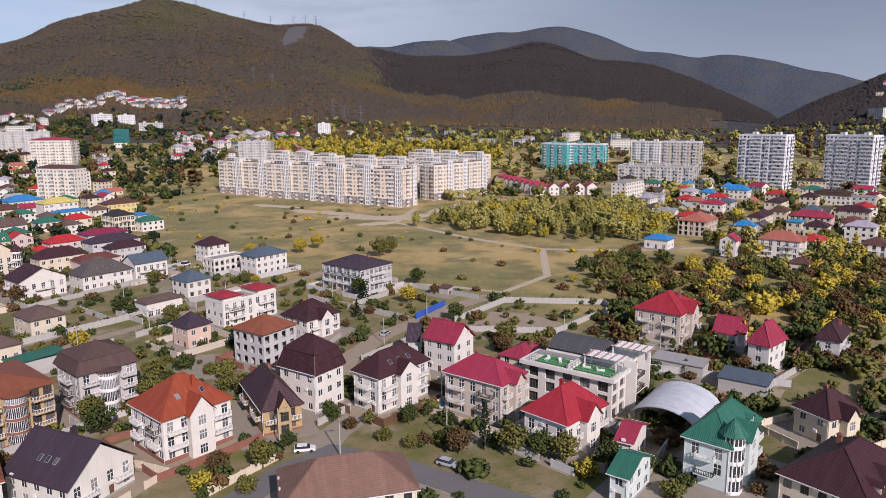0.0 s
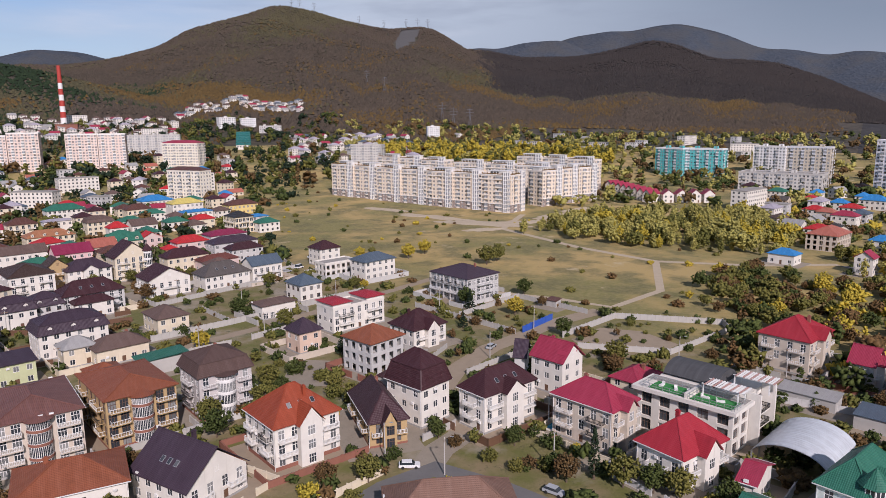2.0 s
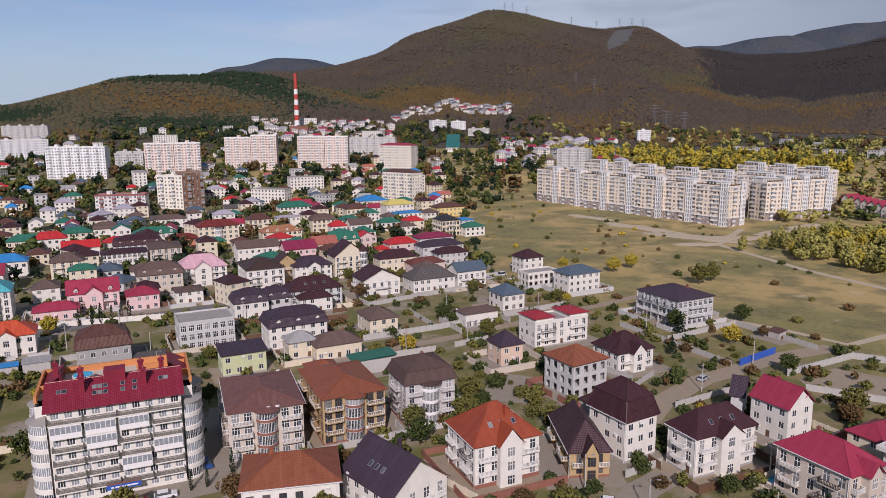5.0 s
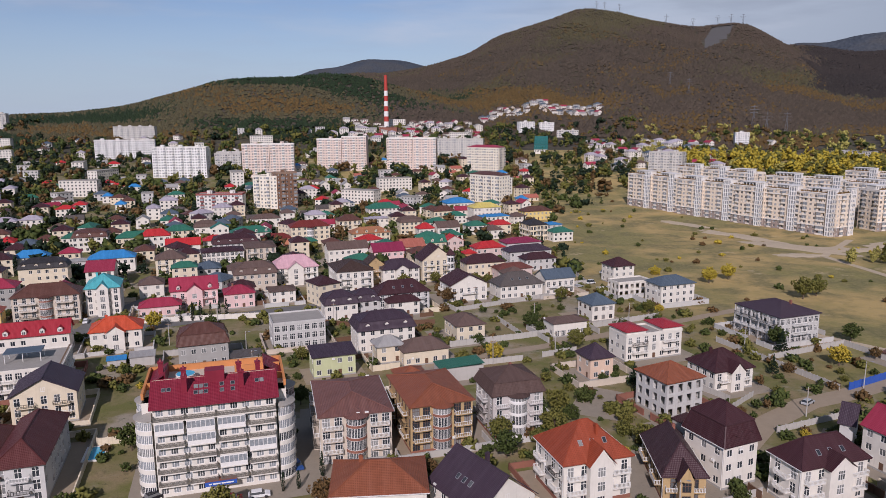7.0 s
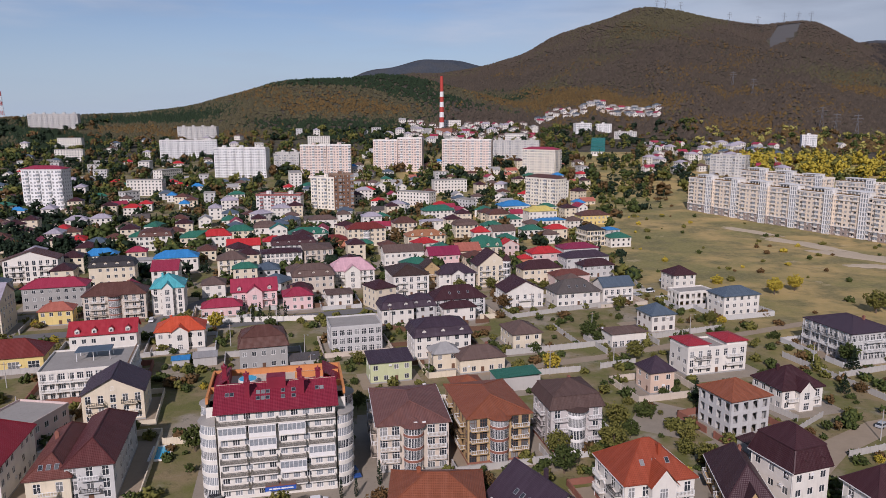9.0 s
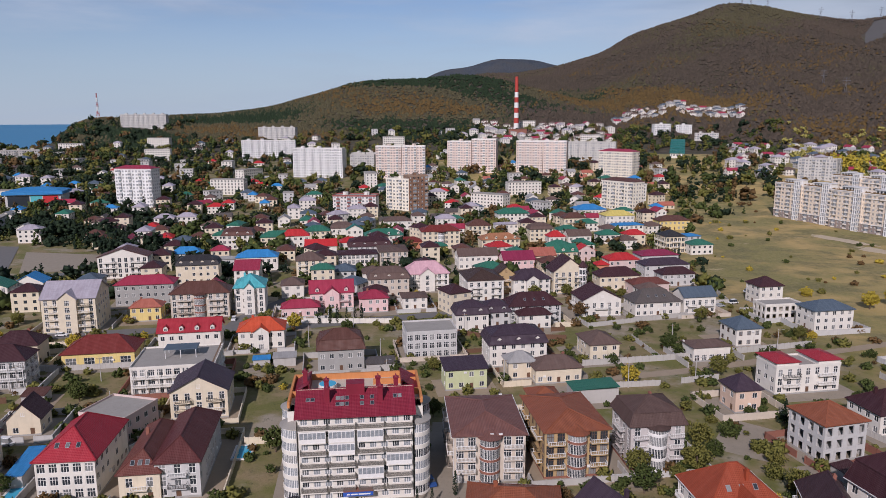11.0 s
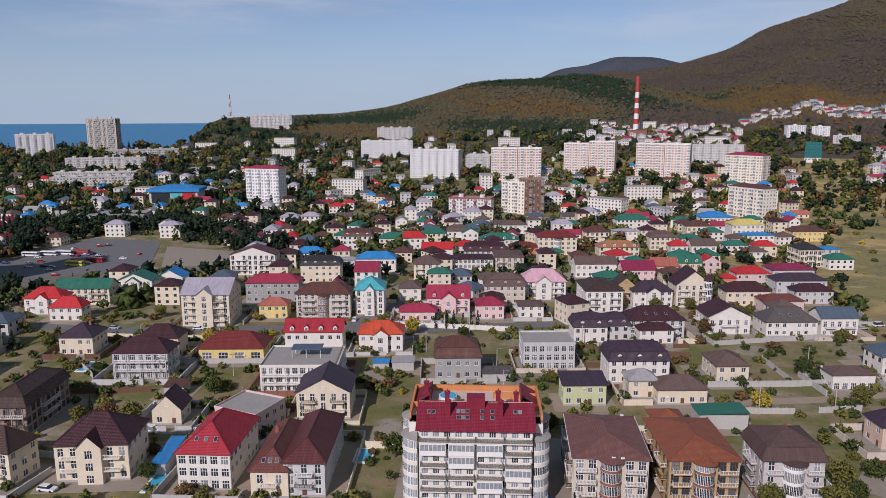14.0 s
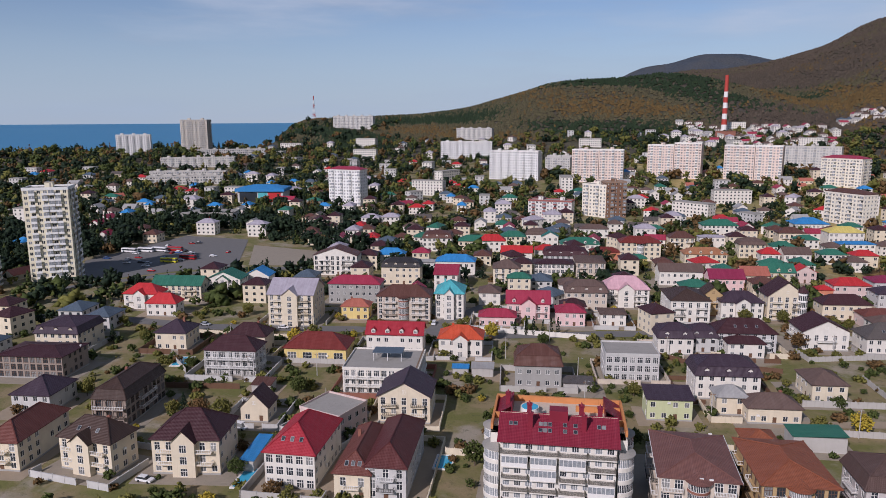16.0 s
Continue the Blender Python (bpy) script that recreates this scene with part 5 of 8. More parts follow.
house(-200.0, 430.5, 22.1, 12.0, 21, 2.3, 'cream', 'green', 'hip', 2.6)
house(395.0, 265.9, 26.0, 10.0, 21, 2.0, 'cream', 'maroon', 'hip', 2.2)
house(-223.3, 422.4, 20.6, 17.5, 21, 3.0, 'white', 'brown', 'mansard', 3.0, 'dorm')
house(29.2, 481.1, 14.8, 10.0, 21, 2.3, 'cream', 'scarlet', 'hip', 2.2)
house(-32.6, 484.5, 17.1, 11.0, 21, 2.8, 'cream', 'taupe', 'mansard', 2.6)
house(65.2, 486.7, 13.1, 11.0, 21, 2.0, 'pale_grey', 'blue', 'low', 1.4)
house(-159.3, 467.2, 12.3, 9.0, 21, 2.3, 'white', 'teal', 'gabled', 2.6)
house(-75.7, 489.0, 17.4, 12.0, 21, 3.0, 'cream', 'brown', 'hip', 2.8, 'balc')
house(-184.9, 463.2, 18.2, 11.0, 21, 2.0, 'cream', 'green', 'hip', 2.6)
house(-169.7, 470.9, 16.5, 10.0, 21, 2.4, 'white', 'taupe', 'mansard', 2.8)
house(444.1, 236.7, 20.2, 11.0, -69, 2.8, 'beige', 'maroon', 'hip', 2.4)
house(-58.8, 510.9, 18.1, 9.0, 21, 2.3, 'white', 'lilac', 'low', 1.2)
house(408.6, 312.6, 15.8, 10.0, -69, 2.5, 'white', 'raspberry', 'hip', 2.2)
house(27.4, 523.6, 22.8, 10.0, 21, 2.2, 'white', 'blue', 'low', 1.4)
house(413.5, 330.3, 12.5, 9.0, -69, 2.4, 'beige', 'coral', 'hip', 2.0)
house(-141.4, 515.3, 21.5, 12.0, 21, 2.2, 'white', 'taupe', 'hip', 2.2)
house(457.9, 298.1, 23.2, 12.0, 21, 2.3, 'cream', 'maroon', 'hip', 2.2)
house(21.2, 547.5, 23.9, 14.0, 21, 3.4, 'white', 'yellow_roof', 'hip', 2.6)
house(-11.2, 549.3, 18.6, 12.0, 21, 2.4, 'cream', 'brown', 'hip', 2.8, 'balc')
house(61.0, 549.8, 24.8, 13.0, 21, 2.3, 'yellow', 'brown', 'hip', 2.6)
house(-59.0, 557.8, 26.0, 14.0, 21, 2.8, 'white', 'green', 'hip', 3.0)
house(519.9, 294.9, 26.0, 13.0, -69, 2.3, 'white', 'dark_brown', 'mansard', 2.6, 'dorm')
house(0.3, 599.8, 26.0, 18.0, 21, 2.3, 'white', 'blue', 'hip', 3.0)
house(491.9, 355.7, 18.3, 12.0, -69, 2.3, 'white', 'blue', 'hip', 3.0)
block(-197.4, 587.1, 37.5, 14.0, 6, 5, 'arch_block')
block(-149.9, 613.0, 18.0, 12.0, 33, 10, 'brown_block')
block(-163.5, 613.4, 24.5, 13.0, -20, 9, 'cream_block')
block(29.7, 644.1, 35.8, 14.0, -44, 8, 'cream_block', 'brown')
block(560.0, 382.5, 40.3, 16.0, -78, 15, 'grey_tower')
block(595.4, 326.5, 37.3, 16.0, -85, 15, 'grey_tower')
house(586.5, 352.9, 23.2, 14.0, -69, 2.3, 'cream', 'maroon', 'low', 1.6)
block(518.7, 465.1, 68.1, 26.0, -59, 5, 'low_block')
block(-399.4, 575.8, 35.1, 14.0, 4, 11, 'white_block', 'red')
block(572.1, 484.3, 37.3, 16.0, -61, 11, 'beige_block')
block(531.1, 575.6, 38.3, 18.0, -60, 9, 'teal_tower')
block(509.9, 599.3, 32.3, 18.0, -73, 9, 'teal_tower')
block(598.2, 553.3, 32.2, 16.0, -68, 9, 'white_block')
block(33.4, 831.8, 41.7, 16.0, -31, 9, 'cream_block', 'red')
block(-199.3, 809.7, 27.0, 13.0, 9, 12, 'pink_block')
block(-227.9, 805.3, 29.9, 13.0, 8, 12, 'pink_block')
block(238.6, 814.7, 37.1, 16.0, -32, 7, 'low_block')
block(-311.3, 797.9, 60.3, 13.0, 2, 11, 'white_block')
block(-38.2, 857.4, 27.5, 14.0, -6, 12, 'pink_block')
block(-297.0, 808.5, 28.6, 13.0, 12, 10, 'cream_block')
block(-122.3, 854.3, 29.5, 14.0, -3, 13, 'pink_block')
block(-68.2, 860.4, 31.6, 14.0, -6, 12, 'pink_block')
block(-325.4, 801.9, 29.2, 13.0, 14, 10, 'cream_block')
block(-152.3, 859.3, 30.4, 14.0, -9, 12, 'pink_block')
block(-637.5, 597.7, 82.8, 12.0, 38, 3, 'low_block')
block(-278.6, 866.3, 31.8, 13.0, -0, 6, 'low_block')
block(-664.4, 628.7, 88.6, 12.0, 32, 3, 'low_block')
block(-281.9, 883.4, 32.3, 12.0, 3, 6, 'low_block')
block(4.3, 945.0, 61.7, 12.0, -11, 8, 'low_block')
block(-739.0, 718.4, 95.7, 12.0, 35, 4, 'low_block')
block(-451.6, 964.4, 75.7, 12.0, 17, 8, 'white_block')
block(407.8, 1037.2, 19.1, 12.0, -9, 6, 'white_block')
block(-797.5, 845.8, 100.6, 12.0, 44, 3, 'low_block')
block(112.0, 1178.0, 26.0, 13.0, 15, 5, 'white_block')
block(146.0, 1186.0, 24.0, 13.0, 5, 4, 'white_block')
block(176.0, 1150.0, 34.0, 13.0, -8, 3, 'low_block')
block(-922.7, 770.3, 48.7, 16.0, 43, 10, 'white_block')
block(-876.6, 852.3, 43.2, 18.0, 24, 17, 'beige_tower')
block(-521.1, 1151.3, 65.6, 12.0, 3, 6, 'low_block')
block(-816.4, 1215.9, 86.6, 12.0, 9, 8, 'low_block')


# ---------------------------------------------------------------- the white seven-storey apartment house
def drum(parent, x, y, r, a0, a1, floors, fh, m_wall, cap):
    """A rounded glazed corner: bands of wall and a strip of windows to each storey, as one part with its windows under it."""
    n = 12
    ang = [radians(a0 + (a1 - a0) * k / n) for k in range(n + 1)]
    c = [(r * math.cos(t), r * math.sin(t)) for t in ang]
    top = floors * fh
    g = Geo()
    for fl in range(floors + 1):
        z0, z1 = max(0, fl * fh - 0.40), min(top, fl * fh + 0.50)
        for k in range(n):
            (ax, ay), (bx, by) = c[k], c[k + 1]
            g.face(((ax, ay, z0), (bx, by, z0), (bx, by, z1), (ax, ay, z1)))
            g.face(((ax, ay, z1), (bx, by, z1), (bx * 0.93, by * 0.93, z1), (ax * 0.93, ay * 0.93, z1)))
            g.face(((ax * 0.93, ay * 0.93, z0), (bx * 0.93, by * 0.93, z0), (bx, by, z0), (ax, ay, z0)))
            g.face(((ax * 0.93, ay * 0.93, z0), (bx * 0.93, by * 0.93, z0), (bx * 0.93, by * 0.93, z1), (ax * 0.93, ay * 0.93, z1)))
    bay = piece("bay", g.mesh("bay", [m_wall]), parent, pose(x, y, 0))
    for fl in range(floors):
        z0, z1 = fl * fh + 0.50, (fl + 1) * fh - 0.40
        piece("window", strip_window([(p[0] * 0.965, p[1] * 0.965) for p in c], z0, z1, "glass_pale" if (fl * 5 + int(x)) % 3 else "glass"), bay)
    g = Geo()
    for k in range(n):
        (ax, ay), (bx, by) = c[k], c[k + 1]
        g.face(((ax * 1.08, ay * 1.08, top), (bx * 1.08, by * 1.08, top), (0, 0, top + 0.9)))
        g.face(((bx * 1.08, by * 1.08, top - 0.15), (ax * 1.08, ay * 1.08, top - 0.15), (0, 0, top - 0.15)))
        g.face(((ax * 1.08, ay * 1.08, top - 0.15), (bx * 1.08, by * 1.08, top - 0.15), (bx * 1.08, by * 1.08, top), (ax * 1.08, ay * 1.08, top)))
    piece("bay_roof", g.mesh("bay_roof", [cap]), bay)


def white_apartment_house():
    fh, nf = 2.85, 7
    H = fh * nf
    ob = thing("apartment_house", pose(-49.5, 137.0, 0, 0, 0, 17.6), "seven-storey white apartment house with crimson roof and rounded glazed corners", "apartment house")
    HOUSES.append((-52.5, 147.0, 32, 24, 17.6))
    g, wins = Geo(), []
    spans = [(-12.2, 0, 24.4, 0), (12.2, 0, 3.0, 90), (-12.2, 3.0, 3.0, -90)]
    holes = []
    for fl in range(nf):
        for c in range(10):
            cx = 1.25 + c * 2.43
            if fl == 0 and c in (4, 5, 6):
                continue
            holes.append((cx - 0.75, cx + 0.75, fl * fh + 0.75, fl * fh + 2.3))
            wins.append((pose(-12.2 + cx, 0, fl * fh + 0.75), 1.5, 1.55))
    panel(g, 24.4, 0, H, holes, pose(-12.2, 0, 0))
    panel(g, 3.0, 0, H, [], pose(12.2, 0, 0, 0, 0, 90))
    panel(g, 3.0, 0, H, [], pose(-12.2, 3.0, 0, 0, 0, -90))
    for t, ln in ((pose(14.6, 3.0, 0, 0, 0, 90), 18.0), (pose(14.6, 21, 0, 0, 0, 180), 29.2), (pose(-14.6, 21, 0, 0, 0, -90), 18.0)):
        hs = []
        for fl in range(nf):
            for c in range(int(ln / 3)):
                cx = 1.5 + 3 * c
                hs.append((cx - 0.65, cx + 0.65, fl * fh + 0.8, fl * fh + 2.25))
                wins.append((t @ pose(cx, 0, fl * fh + 0.8), 1.3, 1.45))
        panel(g, ln, 0, H, hs, t)
    for a, b in ((-14.6, -12.2), (12.2, 14.6)):
        g.face(((a, 3, 0), (b, 3, 0), (b, 3, H), (a, 3, H)))
    piece("wall", g.mesh("wall", ["white"]), ob)
    for k, (t, ww, wh) in enumerate(wins):
        piece("window", window_mesh(ww, wh, 3, False, True, "glass" if k % 7 in (0, 3) else "glass_pale"), ob, t)
    # balconies, a few of them glazed in
    rn = random.Random(5)
    for fl in range(1, nf):
        for k in range(4):
            cx = -9.15 + 6.1 * k
            wdt = 5.5 if fl < 6 else 6.0
            bl = piece("balcony", slab_mesh(wdt, 1.2, "white"), ob, pose(cx, 0, fl * fh))
            if rn.random() < 0.3 and fl < 6:
                q = Geo()
                q.box(-wdt / 2, wdt / 2, -1.2, -1.12, 0, 0.95, 0)
                q.box(-wdt / 2, wdt / 2, -1.18, -1.14, 0.95, 2.35, 1)
                q.box(-wdt / 2, wdt / 2, -1.2, -1.12, 2.35, 2.6, 0)
                for j in range(7):
                    q.box(-wdt / 2 + wdt * j / 6 - 0.05, -wdt / 2 + wdt * j / 6 + 0.05, -1.22, -1.1, 0.95, 2.35, 0)
                piece("glazing", q.mesh("glazing", ["frame", "glass_pale"]), bl)
            else:
                piece("railing", railing_mesh(wdt, 1.2, "rail_dark", 0.16), bl)
    for sx, x, y, r, a0, a1 in ((1, 12.9, 3.6, 3.3, -95, 80), (-1, -12.9, 3.6, 3.3, 100, 275), (1, 14.2, 13.5, 2.9, -90, 90), (-1, -14.2, 13.5, 2.9, 90, 270)):
        drum(ob, x, y, r, a0, a1, nf - 1, fh, "white", "deck")
    # roof: crimson front slope, terrace behind, orange parapets
    g = Geo()
    slope(g, ((-12.9, -0.9, H - 0.2), (12.9, -0.9, H - 0.2), (12.9, 6.5, H + 3.6), (-12.9, 6.5, H + 3.6)))
    g.face(((-12.9, -0.9, H - 0.4), (-12.9, 6.5, H + 3.4), (12.9, 6.5, H + 3.4), (12.9, -0.9, H - 0.4)))
    g.face(((-12.9, -0.9, H - 0.4), (12.9, -0.9, H - 0.4), (12.9, -0.9, H - 0.2), (-12.9, -0.9, H - 0.2)))
    for sx in (-12.9, 12.9):
        g.face(((sx, -0.9, H - 0.4), (sx, -0.9, H - 0.2), (sx, 6.5, H + 3.6), (sx, 6.5, H + 3.4)))
    rf = piece("roof", g.mesh("roof", ["r_crimson"]), ob)
    g = Geo()
    g.box(-12.6, 12.6, 6.2, 6.5, H, H + 3.5)
    for sx in (-12.6, 12.4):
        g.face(((sx, -0.3, H - 0.1), (sx, 6.4, H), (sx, 6.4, H + 3.2)))
    piece("attic_wall", g.mesh("attic_wall", ["cream"]), ob)
    pa = math.degrees(math.atan2(3.8, 7.4))
    sk = Geo()
    sk.box(-0.42, 0.42, -0.5, 0.5, 0, 0.12, 0)
    sk.box(-0.34, 0.34, -0.42, 0.42, 0.12, 0.14, 1)
    skm = sk.mesh("skylight", ["steel", "glass"])
    for sx, row in ((-10.2, 3.6), (-9.2, 3.6), (-3.8, 3.8), (-2.8, 3.8), (-1.8, 3.8), (-3.8, 2.3), (-2.8, 2.3), (-1.8, 2.3), (1.4, 3.8), (1.4, 2.3), (3.6, 3.8), (3.6, 2.3), (8.6, 3.8), (9.6, 3.8)):
        piece("skylight", skm, rf, pose(sx, row, H - 0.2 + (row + 0.9) * 3.8 / 7.4, pa))
    for sx, yy, zz in ((-6.0, 3.0, 0), (5.4, 3.0, 0), (-6.4, 8.0, 0), (5.0, 8.5, 0), (9.0, 8.0, 0), (-11.5, 14, 0)):
        g = Geo()
        g.box(-0.5, 0.5, -0.45, 0.45, 0, 4.9)
        g.box(-0.65, 0.65, -0.6, 0.6, 4.9, 5.2)
        g.tube(0, 0, 5.2, 5.9, 0.35, 0.05, 6)
        piece("chimney", g.mesh("chimney", ["r_crimson"]), ob, pose(sx, yy, H - 0.1))
    g = Geo()
    g.box(-2.0, 2.0, 4.6, 7.6, H + 2.0, H + 5.0)
    piece("roof_house", g.mesh("roof_house", ["r_crimson"]), ob)
    g = Geo()
    g.box(-14.5, 14.5, 6.5, 20.9, H - 0.02, H + 0.3)
    piece("terrace", g.mesh("terrace", ["beige"]), ob)
    for a in ((-14.6, 14.6, 20.5, 21.1), (-14.7, -14.2, 4, 20.5), (14.2, 14.7, 4, 20.5), (-14.2, -9, 10, 10.4), (10, 14.2, 9, 9.4), (4, 14, 16, 16.4)):
        g = Geo()
        g.box(a[0], a[1], a[2], a[3], H + 0.3, H + 1.7)
        piece("parapet", g.mesh("parapet", ["orange_tile"]), ob)
    for sx in (-1, 1):
        g = Geo()
        slope(g, ((sx * 14.9, 20 if sx < 0 else 11, H + 0.4), (sx * 14.9, 11 if sx < 0 else 20, H + 0.4), (sx * 10.5, 11 if sx < 0 else 20, H + 2.9), (sx * 10.5, 20 if sx < 0 else 11, H + 2.9)))
        g.box(min(sx * 10.7, sx * 10.4), max(sx * 10.7, sx * 10.4), 11, 20, H + 0.3, H + 2.8)
        piece("side_roof", g.mesh("side_roof", ["r_crimson"]), ob)
    g = Geo()
    g.tube(-6.5, 14.5, H + 0.3, H + 1.6, 2.1, 2.1, 20)
    pl = piece("pool_wall", g.mesh("pool_wall", ["rail"]), ob)
    g = Geo()
    g.tube(-6.5, 14.5, H + 1.45, H + 1.66, 1.95, 1.95, 20)
    piece("water", g.mesh("water", ["pool"]), pl)
    g = Geo()
    g.box(-3, 3.4, -2.2, 0, 2.7, 3.0, 0)
    g.box(-3, 3.4, -2.35, -2.2, 2.3, 3.2, 1)
    for k, (a, b) in enumerate(((-2.2, -1.6), (-1.4, 0.1), (0.3, 2.8))):
        g.box(a, b, -2.38, -2.35, 2.6, 2.9, 2)
    piece("entrance_sign", g.mesh("entrance_sign", ["brick", "fence_blue", "frame"]), ob, None, "blue shop sign with plain white bars")


white_apartment_house()


# ---------------------------------------------------------------- the white hotel with turfed roof terraces
def bars_round(x0, x1, y0, y1, z, h, mat="steel", step=1.6):
    """A light terrace balustrade: posts, a handrail and a mid rail along four sides."""
    g = Geo()
    for (ax, ay), (bx, by) in (((x0, y0), (x1, y0)), ((x1, y0), (x1, y1)), ((x1, y1), (x0, y1)), ((x0, y1), (x0, y0))):
        L = math.hypot(bx - ax, by - ay)
        m = pose(ax, ay, z, 0, 0, math.degrees(math.atan2(by - ay, bx - ax)))
        for zz in (h * 0.5, h):
            g.box(0, L, -0.04, 0.04, zz - 0.04, zz + 0.04, 0, m)
        for k in range(int(L / step) + 1):
            g.box(k * step - 0.04, k * step + 0.04, -0.04, 0.04, 0, h, 0, m)
    return g.mesh("railing", [mat])


def hotel():
    ob = thing("hotel", pose(115.0, 113.0, 0, 0, 0, -67), "white three-storey hotel with turfed roof terraces and a black arched roof", "hotel")
    HOUSES.append((115.0, 113.0, 26, 20, -67))
    H, hw = 9.6, 11.0
    g, holes, wins = Geo(), [], []
    for fl in range(3):
        for c in range(5):
            cx = 2.2 + c * 4.4
            holes.append((cx - 1.25, cx + 1.25, fl * 3.2 + 0.3, fl * 3.2 + 2.8))
            wins.append((pose(-hw + cx, -9.0, fl * 3.2 + 0.3), 2.5, 2.5, 3))
    panel(g, 22.0, -0.4, H, holes, pose(-hw, -9.0, 0), 0.5)
    side = []
    for fl in range(3):
        for cx in (2.0, 6.0):
            side.append((cx - 1.4, cx + 1.4, fl * 3.2 + 0.3, fl * 3.2 + 2.8))
            wins.append((pose(hw, -9.0 + cx, fl * 3.2 + 0.3, 0, 0, 90), 2.8, 2.5, 3))
    panel(g, 8.0, -0.4, H, side, pose(hw, -9.0, 0, 0, 0, 90), 0.5)
    panel(g, 22.0, -0.4, H, [], pose(hw, -1.0, 0, 0, 0, 180))
    panel(g, 8.0, -0.4, H, [], pose(-hw, -1.0, 0, 0, 0, -90))
    piece("wall", g.mesh("wall", ["white"]), ob)
    for t, a, b, n in wins:
        w_ = piece("window", window_mesh(a, b, n, True, False), ob, t @ pose(0, 0.35, 0))
        piece("pane", pane_mesh(a, b), w_)
    g = Geo()
    g.box(-hw - 1.0, hw + 1.0, -10.2, -0.6, H, H + 0.9)
    piece("roof_slab", g.mesh("roof_slab", ["white"]), ob)
    for x0, x1 in ((-8.5, 0.2), (1.4, 10.5)):
        g = Geo()
        g.box(x0, x1, -9.2, -4.2, H + 0.9, H + 0.96)
        piece("turf", g.mesh("turf", ["turf"]), ob)
    g = Geo()
    g.box(-hw - 0.4, hw + 0.4, -4.2, -1.0, H + 0.9, H + 0.94)
    piece("terrace", g.mesh("terrace", ["deck"]), ob)
    for x0, x1 in ((-9.5, 0.4), (1.2, 11.4)):
        piece("railing", bars_round(x0, x1, -9.6, -3.9, H + 0.9, 1.2), ob)
    g = Geo()
    g.box(0.5, 1.1, -9.8, -3.8, H + 0.9, H + 2.1)
    piece("parapet", g.mesh("parapet", ["white"]), ob)
    # slatted pergolas
    for px, py, nx in ((6.5, -3.6, 14), (9.5, 5.5, 16)):
        pg = Geo()
        for sx in (-3.8, 3.8):
            for sy in (-1.9, 1.9):
                pg.box(sx - 0.12, sx + 0.12, sy - 0.12, sy + 0.12, 0, 2.7)
        for sy in (-1.9, 1.9):
            pg.box(-4.2, 4.2, sy - 0.1, sy + 0.1, 2.7, 2.9)
        pz = H + 0.9 if py < 0 else H + 1.2
        pe = piece("pergola", pg.mesh("pergola", ["rail"]), ob, pose(px, py, pz))
        for k in range(nx):
            q = Geo()
            q.box(-0.17, 0.17, -2.4, 2.4, 2.9, 3.02)
            piece("slat", q.mesh("slat", ["rail" if k % 3 else "slat_pink"]), pe, pose(-4.1 + 8.2 * k / (nx - 1), 0, 0, 0, 14))
    # low wooden lounge seats on the turf
    for k in range(5):
        q = Geo()
        q.box(-0.35, 0.35, -0.9, 0.9, 0, 0.35)
        q.box(-0.35, 0.35, 0.7, 0.9, 0.35, 0.85)
        piece("lounge_seat", q.mesh("lounge_seat", ["rail"]), ob, pose(-6.5 + k * 3.4, -6.5, H + 0.96, 0, 0, 30 * k))
    # rear volume under a black barrel roof, with tall white fin walls at its end
    g = Geo()
    for length, t in ((20.0, pose(-10.0, -0.6, 0)), (11.0, pose(10.0, -0.6, 0, 0, 0, 90)), (20.0, pose(10.0, 10.4, 0, 0, 0, 180)), (11.0, pose(-10.0, 10.4, 0, 0, 0, -90))):
        panel(g, length, -0.4, H + 1.2, [(length / 2 - 3.4, length / 2 - 1.0, f_ * 3.2 + 0.5, f_ * 3.2 + 2.9) for f_ in range(3)] + [(length / 2 + 1.0, length / 2 + 3.4, f_ * 3.2 + 0.5, f_ * 3.2 + 2.9) for f_ in range(3)] if length < 15 else [], t, 0.3)
    g.box(-9.9, 9.9, -0.5, 10.3, H + 0.9, H + 1.2)
    rv = piece("rear_wall", g.mesh("rear_wall", ["white"]), ob)
    for f_ in range(3):
        for cx in (3.3, 7.7):
            piece("window", window_mesh(2.4, 2.4, 3, True, True), rv, pose(10.0, -0.6 + cx, f_ * 3.2 + 0.5, 0, 0, 90) @ pose(0, 0.15, 0))
    g, n = Geo(), 16
    for k in range(n):
        a, b = math.pi * (0.10 + 0.80 * k / n), math.pi * (0.10 + 0.80 * (k + 1) / n)
        p, q = [(5.6 * math.cos(v), 3.6 * math.sin(v) + H + 0.6) for v in (a, b)]
        slope(g, ((-9.5, p[0] + 5.0, p[1]), (3.5, p[0] + 5.0, p[1]), (3.5, q[0] + 5.0, q[1]), (-9.5, q[0] + 5.0, q[1])))
        for xe in (-9.4, 3.4):
            g.face(((xe, p[0] + 5.0, p[1] - 0.05), (xe, q[0] + 5.0, q[1] - 0.05), (xe, q[0] + 5.0, H + 1.2), (xe, p[0] + 5.0, H + 1.2)))
    piece("arched_roof", g.mesh("arched_roof", ["r_grey_black"]), ob, None, "dark grey membrane barrel roof")
    for y_ in (-0.4, 8.0):
        g = Geo()
        g.box(10.1, 13.2, y_, y_ + 0.6, -0.3, H + 2.2)
        piece("fin_wall", g.mesh("fin_wall", ["white"]), ob)
    for fl in range(1, 3):
        bl = piece("balcony", slab_mesh(7.6, 2.2, "white"), ob, pose(10.02, 4.2, fl * 3.2, 0, 0, 90))
        piece("railing", railing_mesh(7.6, 2.2, "iron", 0.3), bl)


